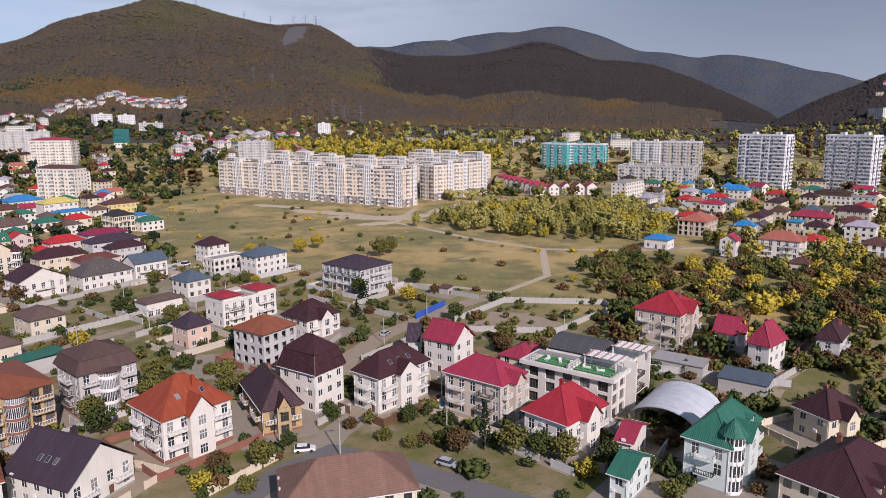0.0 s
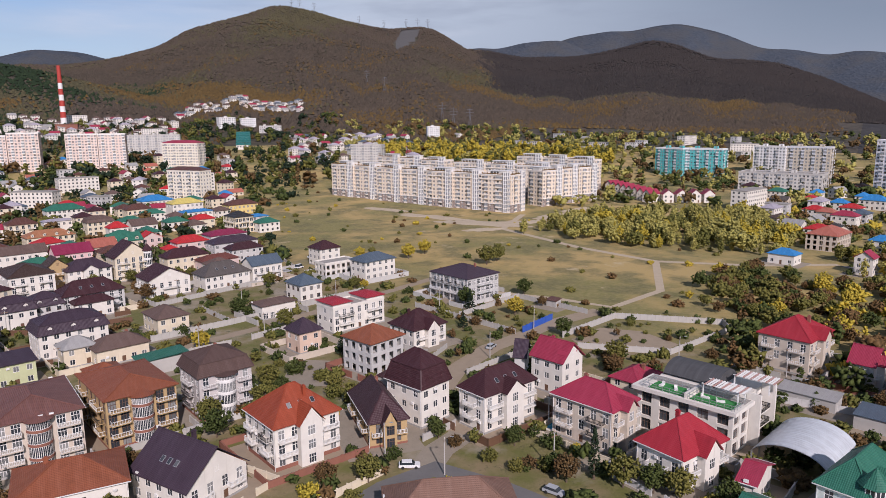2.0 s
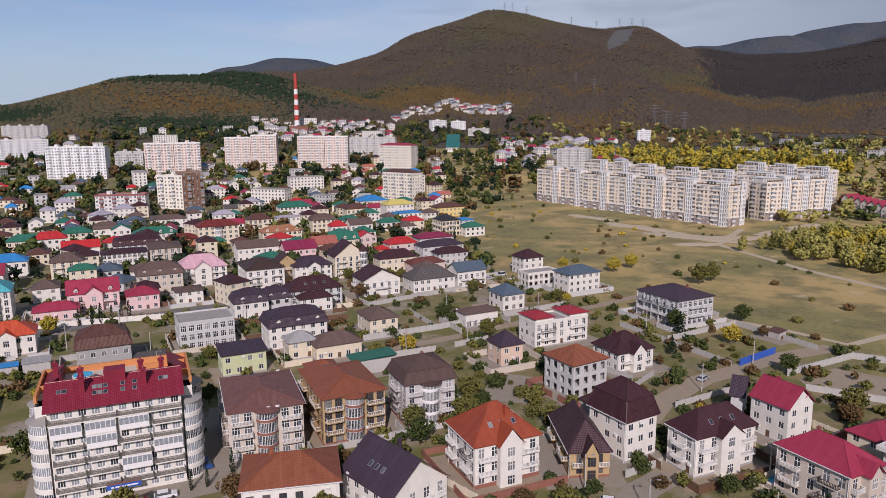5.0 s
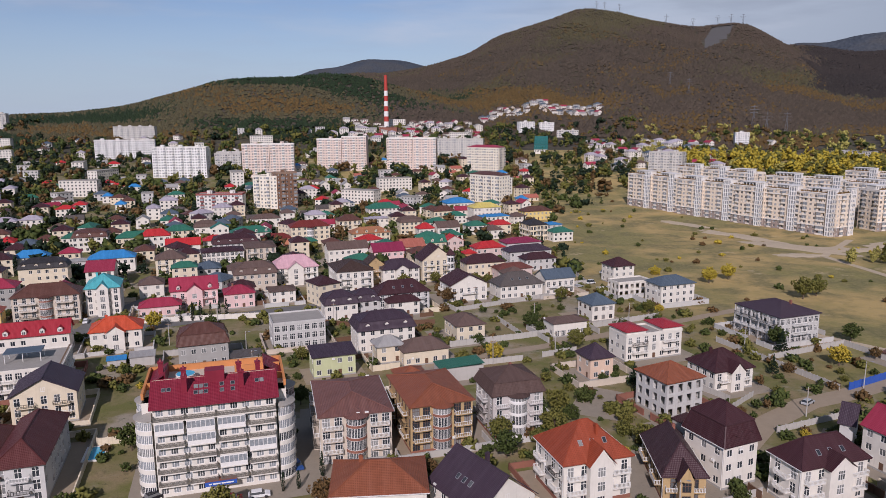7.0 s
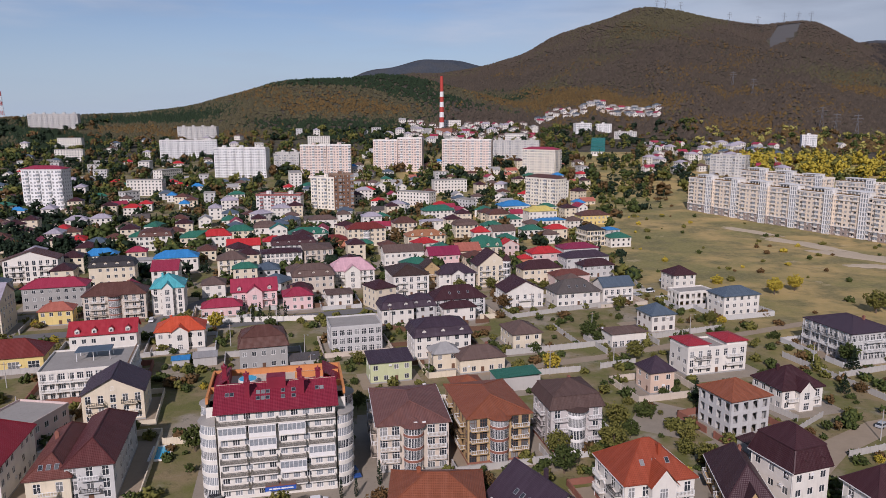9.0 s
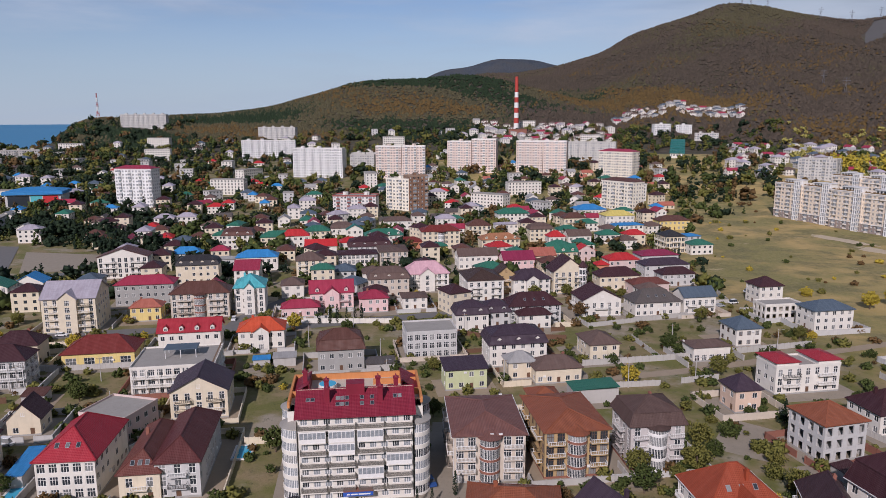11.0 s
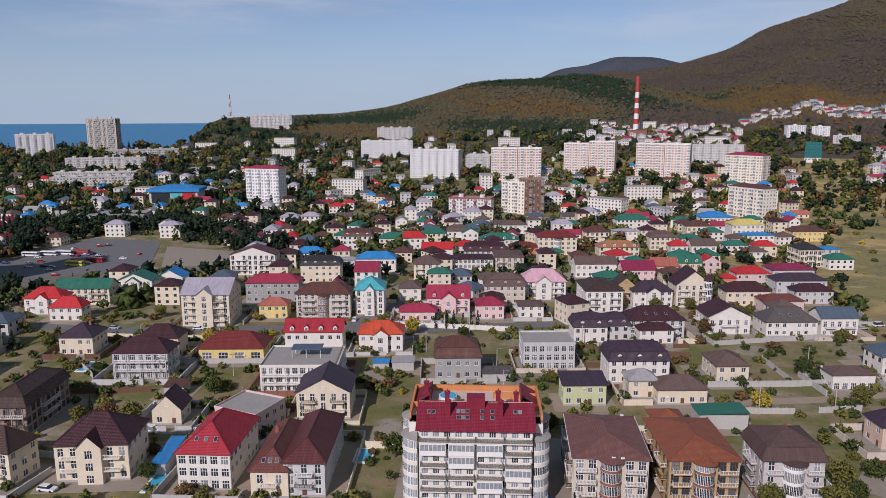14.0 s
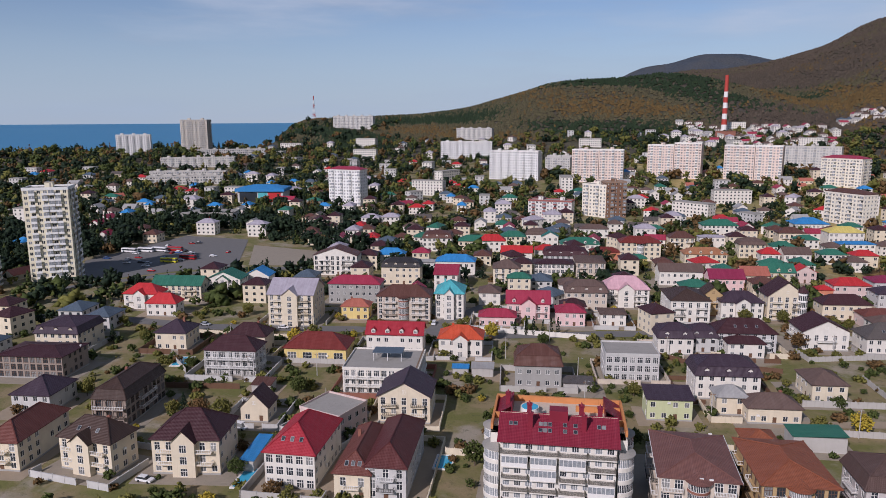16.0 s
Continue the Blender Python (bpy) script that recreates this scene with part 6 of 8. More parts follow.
M["slat_pink"] = plain("slat_pinkish_brown", (0.42, 0.25, 0.22), 0.7)
M["r_grey_black"] = roofing("membrane_dark", (0.075, 0.075, 0.078), 0.7, 2.0, 50.0)
hotel()


# ---------------------------------------------------------------- the long peach estate
def estate(x0, y0, x1, y1, depth, floors, sections):
    a = math.atan2(y1 - y0, x1 - x0)
    L = math.hypot(x1 - x0, y1 - y0)
    ux, uy = Vector((math.cos(a), math.sin(a))), Vector((-math.sin(a), math.cos(a)))
    for k in range(sections):
        c = Vector((x0, y0)) + ux * L * (k + 0.5) / sections + uy * (depth / 2 + (1.2 if k % 2 else 0))
        ob = block(c.x, c.y, L / sections - 0.05, depth, math.degrees(a), floors, "estate")
        ob["label"] = "ten-storey peach and white estate block with white pilasters"
        H = floors * 3.0 + 0.8
        ws = L / sections
        # a projecting stair tower of white frames and glass, rising over the roof
        g, th, tw = Geo(), H + 3.4, 2.6
        xs = (-tw, -tw * 0.36, tw * 0.36, tw)
        g.box(-tw, tw, -0.75, -0.004, 0, th, 1)
        for x_ in xs:
            g.box(x_ - 0.28, x_ + 0.28, -1.1, -0.754, 0, th, 0)
        for fl in range(floors + 2):
            g.box(-tw, tw, -1.0, -0.754, 0.2 + fl * 3, 0.95 + fl * 3, 0)
        g.box(-tw - 0.3, tw + 0.3, -1.3, 2.2, th, th + 0.4, 0)
        g.box(-tw, tw, 0, 2.0, H, th, 0)
        piece("stair_tower", g.mesh("stair_tower", ["frame", "glass_pale"]), ob, pose(ws * (0.30 if k % 2 else 0.36), -depth / 2, 0))
        # two storeys of grey-brown stone at the foot, with the same openings
        g = Geo()
        for length, t in ((ws - 0.05, pose(-ws / 2, -depth / 2 - 0.12, 0)), (depth, pose(ws / 2 + 0.1, -depth / 2, 0, 0, 0, 90))):
            n_ = max(1, int(length / 3.1))
            st = length / n_
            panel(g, length, -0.6, 6.3, [(st * (c_ + 0.5) - 0.8, st * (c_ + 0.5) + 0.8, 1.5 + 3 * f_, 3.1 + 3 * f_) for f_ in range(2) for c_ in range(n_)], t, 0.12)
        piece("plinth", g.mesh("plinth", ["estate_stone"]), ob)
        g = Geo()
        for z_ in (6.3, floors * 3 - 2.4, H + 0.3):
            g.box(-ws / 2 + 0.05, ws / 2 - 0.05, -depth / 2 - 0.5, -depth / 2 - 0.15, z_, z_ + 0.5)
        piece("cornice", g.mesh("cornice", ["frame"]), ob)
        # set-back top storey and a planted roof edge
        g = Geo()
        g.box(-ws * 0.36, ws * 0.22, -depth * 0.1, depth * 0.36, H, H + 3.0, 0)
        g.box(-ws * 0.38, ws * 0.24, -depth * 0.14, depth * 0.40, H + 3.0, H + 3.3, 1)
        for c_ in range(5):
            g.box(-ws * 0.32 + c_ * ws * 0.1, -ws * 0.26 + c_ * ws * 0.1, -depth * 0.1 - 0.03, -depth * 0.1 - 0.004, H + 0.7, H + 2.4, 2)
        piece("penthouse", g.mesh("penthouse", ["white", "frame", "glass"]), ob)
        g = Geo()
        for c_ in range(14):
            x_ = -ws * 0.46 + ws * 0.66 * c_ / 13
            g.tube(x_, -depth / 2 + 0.7, H + 0.9, H + 1.5 + 0.7 * ((c_ * 7 + k * 3) % 5) / 4, 0.75, 0.3, 6)
        tagged(piece("planting", g.mesh("planting", ["f_rust"]), ob), kind="stuff")


M["estate_stone"] = plaster("estate_stone", (0.33, 0.27, 0.24), 0.9)
estate(149.6, 622.5, 246.7, 461.2, 16, 9, 7)
estate(284.8, 481.2, 344.1, 495.7, 17, 9, 3)
estate(246.7, 461.2, 262.0, 470.0, 15, 9, 1)
estate(255.0, 590.0, 310.0, 512.0, 15, 9, 3)
estate(205.0, 665.0, 250.0, 600.0, 15, 9, 3)
estate(330.0, 610.0, 372.0, 540.0, 15, 9, 3)

# row of white houses with crimson roofs beside the estate
for k in range(8):
    house(383.0 - 1.3 * k * 1.0 + 4, 532.0 - 9.4 * k, 9.0, 13, -79, 2.2, "white", "raspberry", "gabled", 3.0)
for k in range(4):
    house(388.0 + 9.5 * k, 449.0 - 5.0 * k + 10, 9.6, 12, -27, 2.2, "white", "raspberry", "gabled", 3.0)


# ---------------------------------------------------------------- landmarks
def smokestack():
    x, y = -121.5, 1231.0
    z0 = gz(x, y)
    ob = thing("smokestack", pose(x, y, z0), "tall red and white banded boiler-house chimney", "chimney")
    n, top = 11, 152.6 - z0
    for k in range(n):
        g = Geo()
        f0, f1 = k / n, (k + 1) / n
        g.tube(0, 0, top * f0 - (3 if k == 0 else 0), top * f1, 4.6 - 2.0 * f0, 4.6 - 2.0 * f1, 16)
        piece("band", g.mesh("band", ["stack_red" if k % 2 == 0 and k > 1 or k in (9,) else "rail"]), ob)
    g = Geo()
    g.box(-14, 16, -8, 8, -3, 7)
    g.box(-14.5, 16.5, -8.5, 8.5, 7, 7.6)
    piece("boiler_house", g.mesh("boiler_house", ["brick"]), ob, pose(4, -14, 0))


M["stack_red"] = plain("stack_red", (0.42, 0.05, 0.035), 0.7)
smokestack()


def mast(x, y, top, r=0.9):
    z0 = gz(x, y)
    ob = thing("radio_mast", pose(x, y, z0), "red and white lattice radio mast on the headland", "mast")
    h = top - z0
    for k in range(6):
        g = Geo()
        a, b = k / 6, (k + 1) / 6
        for sx, sy in ((-1, -1), (1, -1), (1, 1), (-1, 1)):
            ra, rb = 2.6 * (1 - a * 0.8), 2.6 * (1 - b * 0.8)
            g.tube(sx * ra, sy * ra, h * a - (2 if k == 0 else 0), h * b, 0.35, 0.35, 4, 0, sy * rb, sx * rb)
            g.tube(sx * ra, sy * ra, h * a, h * b, 0.2, 0.2, 4, 0, sy * rb, -sx * rb)
        piece("section", g.mesh("section", ["stack_red" if k % 2 else "rail"]), ob)


mast(-1004.0, 1336.0, 138.0)


def pylon_mesh():
    g = Geo()
    for sx, sy in ((-1, -1), (1, -1), (1, 1), (-1, 1)):
        g.tube(sx * 4, sy * 4, -4, 26, 0.4, 0.3, 4, 0, sy * 1, sx * 1)
        g.tube(sx, sy, 26, 42, 0.3, 0.25, 4, 0, sy * 0.4, sx * 0.4)
        g.tube(sx * 4, sy * 4, 0, 13, 0.2, 0.2, 4, 0, sy * 2.4, -sx * 2.4)
        g.tube(sx * 2.4, sy * 2.4, 13, 26, 0.2, 0.2, 4, 0, sy * 1, -sx * 1)
    for z, r in ((27, 7), (33, 9), (39, 6)):
        g.box(-r, r, -0.4, 0.4, z, z + 0.6)
        for s_ in (-1, 1):
            g.tube(s_ * r, 0, z - 2, z, 0.15, 0.15, 4)
    return g.mesh("power_pylon", ["pylon_steel"])


M["pylon_steel"] = plain("weathered_pylon_steel", (0.16, 0.165, 0.18), 0.6, 0.2)
PYL = pylon_mesh()
for az, r in ((10.6, 2480), (11.2, 2485), (12.3, 2490), (15.7, 2490), (17.6, 2490), (19.3, 2490), (20.2, 2485), (21.0, 2490), (22.2, 1270), (23.1, 1230), (24.4, 1250), (16.2, 1750), (17.6, 1600)):
    x, y = r * math.sin(radians(az)), r * math.cos(radians(az))
    tagged(piece("power_pylon", PYL, None, pose(x, y, gz(x, y), 0, 0, -az) @ Matrix.Diagonal((0.8, 0.8, 0.8, 1))), "grey lattice power pylon on the wooded hill", "pylon", "power pylons")


def mall():
    ob = thing("shopping_centre", pose(-478.0, 545.0, gz(-478, 545), 0, 0, 25), "grey and blue shopping centre with posters and a blue roof", "shopping centre")
    g = Geo()
    g.box(-22, 22, -14, 14, -1, 15, 0)
    piece("wall", g.mesh("wall", ["pale_grey"]), ob)
    g = Geo()
    hip_faces(g, 46, 30, 15, 3)
    g.box(-24, 24, -16, 16, 12.4, 15.0)
    piece("roof", g.mesh("roof", ["r_blue"]), ob)
    for k, (a, b, mt) in enumerate(((-20, -3, "glass"), (-2, 7, "r_cyan"), (8, 20, "r_scarlet"))):
        g = Geo()
        g.box(a, b, -14.2, -14.02, 2, 11.5)
        piece("poster" if k else "glazing", g.mesh("poster", [mt]), ob)
    ob = thing("supermarket", pose(-452.0, 440.0, gz(-452, 440), 0, 0, 30), "low grey supermarket with a yellow band and red signs", "supermarket")
    g = Geo()
    g.box(-26, 26, -14, 14, -1, 8, 0)
    piece("wall", g.mesh("wall", ["pale_grey"]), ob)
    g = Geo()
    g.box(-26.5, 26.5, -14.5, 14.5, 8, 9.0, 0)
    piece("roof", g.mesh("roof", ["deck"]), ob)
    g = Geo()
    g.box(-20, 22, -15, -14.02, 2.6, 4.0)
    piece("awning", g.mesh("awning", ["r_yellow_roof"]), ob)
    for a, b in ((-12, -2), (0, 8)):
        g = Geo()
        g.box(a, b, -14.2, -14.02, 5.2, 6.6)
        piece("sign", g.mesh("sign", ["r_scarlet"]), ob)


mall()


def stepped_hall():
    ob = thing("stepped_hall", pose(118.0, 1010.0, gz(118, 1010), 0, 0, -7), "white hall stepping up the slope under teal sheet roofs", "hall")
    HOUSES.append((118.0, 1010.0, 34, 90, -7))
    for k in range(6):
        y, z = -40 + 15 * k, gz(118 + 1.8 * k, 975 + 15 * k) - gz(118, 1010) + 1.6 * k
        g = Geo()
        g.box(-9, 9, y, y + 14.9, -6, z + 6)
        step = piece("storey", g.mesh("storey", ["white"]), ob)
        for c in range(5):
            piece("window", window_mesh(2.2, 2.0, 3, False, True), step, pose(-7 + 3.5 * c, y - 0.12, z + 2.5))
        g = Geo()
        slope(g, ((-9.6, y - 0.8, z + 6.1), (9.6, y - 0.8, z + 6.1), (9.6, y + 15, z + 8.2), (-9.6, y + 15, z + 8.2)))
        g.box(-9.6, 9.6, y - 0.8, y - 0.6, z + 5.7, z + 6.1)
        piece("roof", g.mesh("roof", ["r_teal"]), step)


stepped_hall()


def arched_hangar():
    ob = thing("hangar", pose(123.0, 92.0, 0, 0, 0, -66), "arched grey sheet-metal hangar roof over a yard", "hangar")
    g, n = Geo(), 14
    for k in range(n):
        a, b = math.pi * (0.12 + 0.76 * k / n), math.pi * (0.12 + 0.76 * (k + 1) / n)
        p, q = (8 * math.cos(a), 5.0 * math.sin(a) + 1.6), (8 * math.cos(b), 5.0 * math.sin(b) + 1.6)
        slope(g, ((p[0], -9, p[1]), (p[0], 9, p[1]), (q[0], 9, q[1]), (q[0], -9, q[1])))
        g.face(((p[0], 9, p[1] - 0.12), (p[0], -9, p[1] - 0.12), (q[0], -9, q[1] - 0.12), (q[0], 9, q[1] - 0.12)))
    piece("roof", g.mesh("roof", ["r_pale_sheet"]), ob)
    for sx in (-7.3, 7.3):
        for k in range(5):
            g = Geo()
            g.box(-0.12, 0.12, -0.12, 0.12, 0, 3.5)
            piece("post", g.mesh("post", ["steel"]), ob, pose(sx, -8.4 + 4.2 * k, 0))


M["r_pale_sheet"] = roofing("pale_sheet_metal", (0.52, 0.55, 0.58), 0.45, 0.9, 30.0)
arched_hangar()


def canopy_shed(x, y, w, d, rot, h, mat, label):
    ob = thing("shed", pose(x, y, 0, 0, 0, rot), label, "shed", "yard sheds")
    HOUSES.append((x, y, w, d, rot))
    g = Geo()
    g.box(-w / 2 + 0.3, w / 2 - 0.3, -d / 2 + 0.3, d / 2 - 0.3, -0.1, h)
    piece("wall", g.mesh("wall", ["fence"]), ob)
    g = Geo()
    slope(g, ((-w / 2, -d / 2, h + 0.15), (w / 2, -d / 2, h + 0.15), (w / 2, d / 2, h + 0.8), (-w / 2, d / 2, h + 0.8)))
    g.face(((-w / 2, -d / 2, h), (-w / 2, d / 2, h + 0.65), (w / 2, d / 2, h + 0.65), (w / 2, -d / 2, h)))
    g.box(-w / 2, w / 2, -d / 2 - 0.03, -d / 2, h, h + 0.15)
    piece("roof", g.mesh("roof", [mat]), ob)


canopy_shed(1.0, 205.0, 8, 14, -72, 4.2, "r_green", "shed with a bright green sheet roof beside a concrete wall")
canopy_shed(150.0, 114.0, 14, 6, -66, 3.0, "r_grey", "long shed with a pale sheet roof in a yard")
canopy_shed(153.0, 96.0, 12, 8, -66, 3.4, "r_slate", "open yard shed with a blue-grey sheet roof")
canopy_shed(140.0, 124.0, 9, 5, -66, 2.8, "r_grey", "small garage with a grey sheet roof")
canopy_shed(-108.0, 213.0, 6, 3, 21, 2.6, "r_blue", "blue site cabin beside a wall")
canopy_shed(-101.0, 216.0, 8, 5, 21, 3.0, "r_grey", "low annexe with a pale metal roof")
canopy_shed(-129.0, 133.0, 4, 14, 20, 3.2, "r_blue", "narrow lean-to with a bright blue sheet roof")
canopy_shed(-68.0, 218.0, 10, 6, 21, 2.6, "r_grey_brown", "low shed beside an unfinished house")
canopy_shed(-160.0, 172.0, 7, 6, 20, 2.6, "r_brown", "low brown-roofed garden shed")
canopy_shed(58.0, 168.0, 5, 5, -66, 2.4, "r_maroon", "small maroon-roofed garden shed")
canopy_shed(140.0, 220.0, 5, 4, -66, 2.4, "r_brown", "brown cabin in a fenced plot")


# ---------------------------------------------------------------- roads, yards, walls
ROADS = []


def on_road(x, y):
    return any(math.hypot(x - a, y - b) < w for a, b, w in ROADS)


def ribbon(name, pts, width, z, mat, label):
    g = Geo()
    pts = [Vector(p) for p in pts]
    left, right = [], []
    for k, p in enumerate(pts):
        t = (pts[min(k + 1, len(pts) - 1)] - pts[max(k - 1, 0)]).normalized()
        nrm = Vector((-t.y, t.x)) * width / 2
        left.append(p + nrm)
        right.append(p - nrm)
    for k in range(len(pts) - 1):
        g.face([(q.x, q.y, z + gz(q.x, q.y)) for q in (right[k], right[k + 1], left[k + 1], left[k])])
    tagged(piece(name, g.mesh(name, [mat])), label, "road", kind="structure")
    for a, b in zip(pts[:-1], pts[1:]):
        for k in range(int((b - a).length / 2) + 1):
            q = a.lerp(b, k * 2 / max(0.1, (b - a).length))
            ROADS.append((q.x, q.y, width / 2 + 0.6))


ribbon("road", [(28.9, 108.3), (41.1, 115.5), (52.0, 119.1), (60.8, 106.6), (71.2, 86.5), (80, 70)], 6.5, 0.075, "asphalt", "patched grey asphalt street between the houses")
ribbon("road", [(49.4, 119.1), (55.7, 126.3), (63.8, 131.5)], 7, 0.07, "paving", "concrete drive up to the gates")
ribbon("road", [(62, 150), (77.8, 169.8), (96.1, 184.5), (110.1, 190.7), (127.3, 200.2), (152.3, 207.2)], 7, 0.08, "earth", "dusty unpaved lane beside the plots")
ribbon("road", [(-330, 190), (-288.1, 206.5), (-229.3, 217.4), (-198.2, 230.5), (-171.5, 241.6), (-144.6, 250.1), (-116.1, 258.1), (-81.9, 276.5), (-60, 288.1), (-20, 300)], 8, 0.085, "asphalt", "main street along the front walls")
ribbon("road", [(-139.4, 248.1), (-142.4, 266.8), (-137.7, 291.3), (-134.1, 321.0), (-131.7, 370)], 6, 0.09, "asphalt", "side street between the houses")
ribbon("road", [(-319.6, 174.1), (-352.9, 234.4), (-326.0, 285.2), (-298.5, 310.4), (-240, 360), (-180, 400)], 8, 0.08, "asphalt", "wide grey street by the towers")
ribbon("road", [(251.5, 451.5), (207.8, 397.6), (215.8, 321.8), (229.3, 272.8), (265.5, 245.4), (302.7, 230.6)], 4.5, 0.05, "sand", "sandy track across the meadow")
ribbon("road", [(229.3, 272.8), (192.3, 223.0), (159.4, 209.4), (147.5, 227.7), (110, 270)], 3.5, 0.055, "sand", "narrow sandy track across the meadow")
ribbon("road", [(-66, 128), (-33, 139.0), (-25, 142)], 9, 0.07, "paving", "concrete forecourt of the apartment house")
ribbon("road", [(-29.5, 138), (-36, 160), (-40, 180)], 4, 0.078, "paving", "concrete lane beside the apartment house")
ribbon("road", [(-10, 215), (30, 234), (80, 262), (120, 285)], 4.5, 0.06, "earth", "unpaved lane along a long wall")
ribbon("road", [(300, 225), (400, 190), (480, 170)], 6, 0.06, "asphalt", "street among the far houses")


def patch(name, pts, z, mat, label):
    g = Geo()
    g.face([(x, y, z + gz(x, y)) for x, y in pts])
    tagged(piece(name, g.mesh(name, [mat])), label, "ground", kind="structure")


patch("pavement", [(-353.3, 251.3), (-331.8, 290.6), (-308.0, 320.7), (-365.6, 395.4), (-417.9, 386.1), (-406.0, 291.1)], 0.04, "asphalt", "wide asphalt coach park")
patch("pavement", [(-303.1, 325.2), (-256.5, 347.5), (-294.4, 381.7), (-346.8, 380.1)], 0.045, "paving", "concrete yard with market stalls")


def sandy_ground(x, y, rx, ry, rot, seed):
    """A ragged spread of sand with a shallow crown."""
    rn = random.Random(seed)
    g, n = Geo(), 26
    rim = [1 + rn.uniform(-0.28, 0.28) for _ in range(n)]
    m = pose(x, y, gz(x, y), 0, 0, rot)
    ring = lambda f, z: [m @ Vector((rx * f * rim[k] * math.cos(2 * math.pi * k / n), ry * f * rim[k] * math.sin(2 * math.pi * k / n), z)) for k in range(n)]
    a, b = ring(1.0, 0.03), ring(0.55, 0.5)
    for k in range(n):
        j = (k + 1) % n
        g.face((a[k], a[j], b[j], b[k]))
    g.face(b)
    tagged(piece("sandy_ground", g.mesh("sandy_ground", ["sand"])), "churned pale sand before the estate", "ground", kind="structure")


for k, (x, y, rx, ry, rot) in enumerate(((168, 520, 26, 6, -58), (186, 470, 34, 8, -60), (205, 425, 30, 11, -50), (232, 418, 26, 9, -10), (270, 436, 30, 7, 25), (300, 455, 22, 6, 30), (196, 400, 14, 6, 0))):
    sandy_ground(x, y, rx, ry, rot, k)
patch("pavement", [(124, 182), (123, 175), (143.2, 160.5), (152, 164), (150, 180), (140, 189)], 0.03, "earth", "bare trodden earth in a fenced plot")
patch("pavement", [(30, 178), (44, 172), (52, 190), (38, 198)], 0.03, "paving", "cracked concrete yard with weeds")
_i = 0
for (hx, hy, hw, hd, hr) in list(HOUSES):
    if math.hypot(hx, hy) < 430 and not (60 < hx and hy > 260):
        _i += 1
        g = Geo()
        ex = 2.2 + (_i * 37 % 10) * 0.25
        g.box(-hw / 2 - ex, hw / 2 + ex, -hd / 2 - ex - 1.2, hd / 2 + ex * 0.6, -0.05, 0.02 + 0.0004 * _i)
        tagged(piece("pavement", g.mesh("pavement", ["paving" if _i % 3 else "earth"]), None, pose(hx, hy, gz(hx, hy), 0, 0, hr)), "worn concrete yard round a house", "yard", kind="structure")

PANEL_CACHE = {}


def fence_run(pts, h=2.0, mat="fence", label="grey precast concrete fence between plots", step=2.6):
    p0 = pts[0]
    ob = thing("fence", pose(p0[0], p0[1], 0), label, "fence", "plot fences")
    for (ax, ay), (bx, by) in zip(pts[:-1], pts[1:]):
        L = math.hypot(bx - ax, by - ay)
        n = max(1, round(L / step))
        a = math.degrees(math.atan2(by - ay, bx - ax))
        key = (round(L / n, 1), h, mat)
        if key not in PANEL_CACHE:
            g = Geo()
            w = L / n
            g.box(0.09, w - 0.09, -0.05, 0.05, 0.0, h - 0.1)
            for z in (0.35, h * 0.5, h - 0.35):
                g.box(0.12, w - 0.12, -0.075, -0.05, z, z + 0.12)
            q = Geo()
            q.box(-0.11, 0.11, -0.11, 0.11, -0.1, h + 0.05)
            q.prism([(-0.14, -0.14, h + 0.05), (0.14, -0.14, h + 0.05), (0.14, 0.14, h + 0.05), (-0.14, 0.14, h + 0.05)], [(-0.05, -0.05, h + 0.15), (0.05, -0.05, h + 0.15), (0.05, 0.05, h + 0.15), (-0.05, 0.05, h + 0.15)])
            PANEL_CACHE[key] = (g.mesh("panel", [mat]), q.mesh("post", [mat]))
        for k in range(n):
            m = pose(ax - p0[0] + (bx - ax) * k / n, ay - p0[1] + (by - ay) * k / n, 0, 0, 0, a)
            piece("panel", PANEL_CACHE[key][0], ob, m)
            piece("post", PANEL_CACHE[key][1], ob, m)


fence_run([(122.3, 184.5), (151.2, 196.6), (180.0, 175.3), (176.2, 167.8)], 2.2, "fence", "pale precast concrete fence round a bare plot")
fence_run([(176.2, 167.8), (143.2, 157.2), (120.9, 173.6)], 2.0)
fence_run([(91.3, 239.8), (110.2, 194.0)])
fence_run([(101.3, 220.6), (133.4, 236.0), (145.4, 205.1)])
fence_run([(113.0, 194.4), (130.1, 204.1)], 2.4, "fence_blue", "bright blue corrugated sheet fence")
fence_run([(-1.9, 233.4), (24.4, 243.6), (79.8, 270.4)], 2.2)
fence_run([(2.2, 213.3), (22.0, 219.7)])
fence_run([(28.6, 222.9), (40.8, 228.8)])
fence_run([(16.1, 266.5), (24.4, 243.6)])
fence_run([(-4.2, 287.4), (0.0, 279.3), (41.0, 303.6)])
fence_run([(-122.2, 262.0), (-77.4, 270.7)], 2.2, "white", "pale wall along the main street")
fence_run([(-175.6, 194.0), (-149.9, 204.0)])
fence_run([(-190.5, 159.1), (-167.5, 168.9)], 2.0, "door", "dark brown sheet fence")
fence_run([(26.5, 113.9), (42.3, 121.3)], 1.8, "cream", "cream panelled garden wall along the street")
fence_run([(-86.3, 157.4), (-70.0, 162.0)], 2.0, "cream", "cream rendered yard wall")
fence_run([(-213.0, 182.1), (-195.0, 172.0)])
fence_run([(141.4, 120.5), (164.3, 91.0)], 2.0, "pale_grey", "grey garden fence beside the lane")
fence_run([(80.1, 166.0), (107.1, 177.9)], 1.8)
fence_run([(56, 157), (66, 172), (84, 190)], 1.7)
fence_run([(-20, 148), (-24, 172)], 1.8, "cream", "cream wall beside a lane")
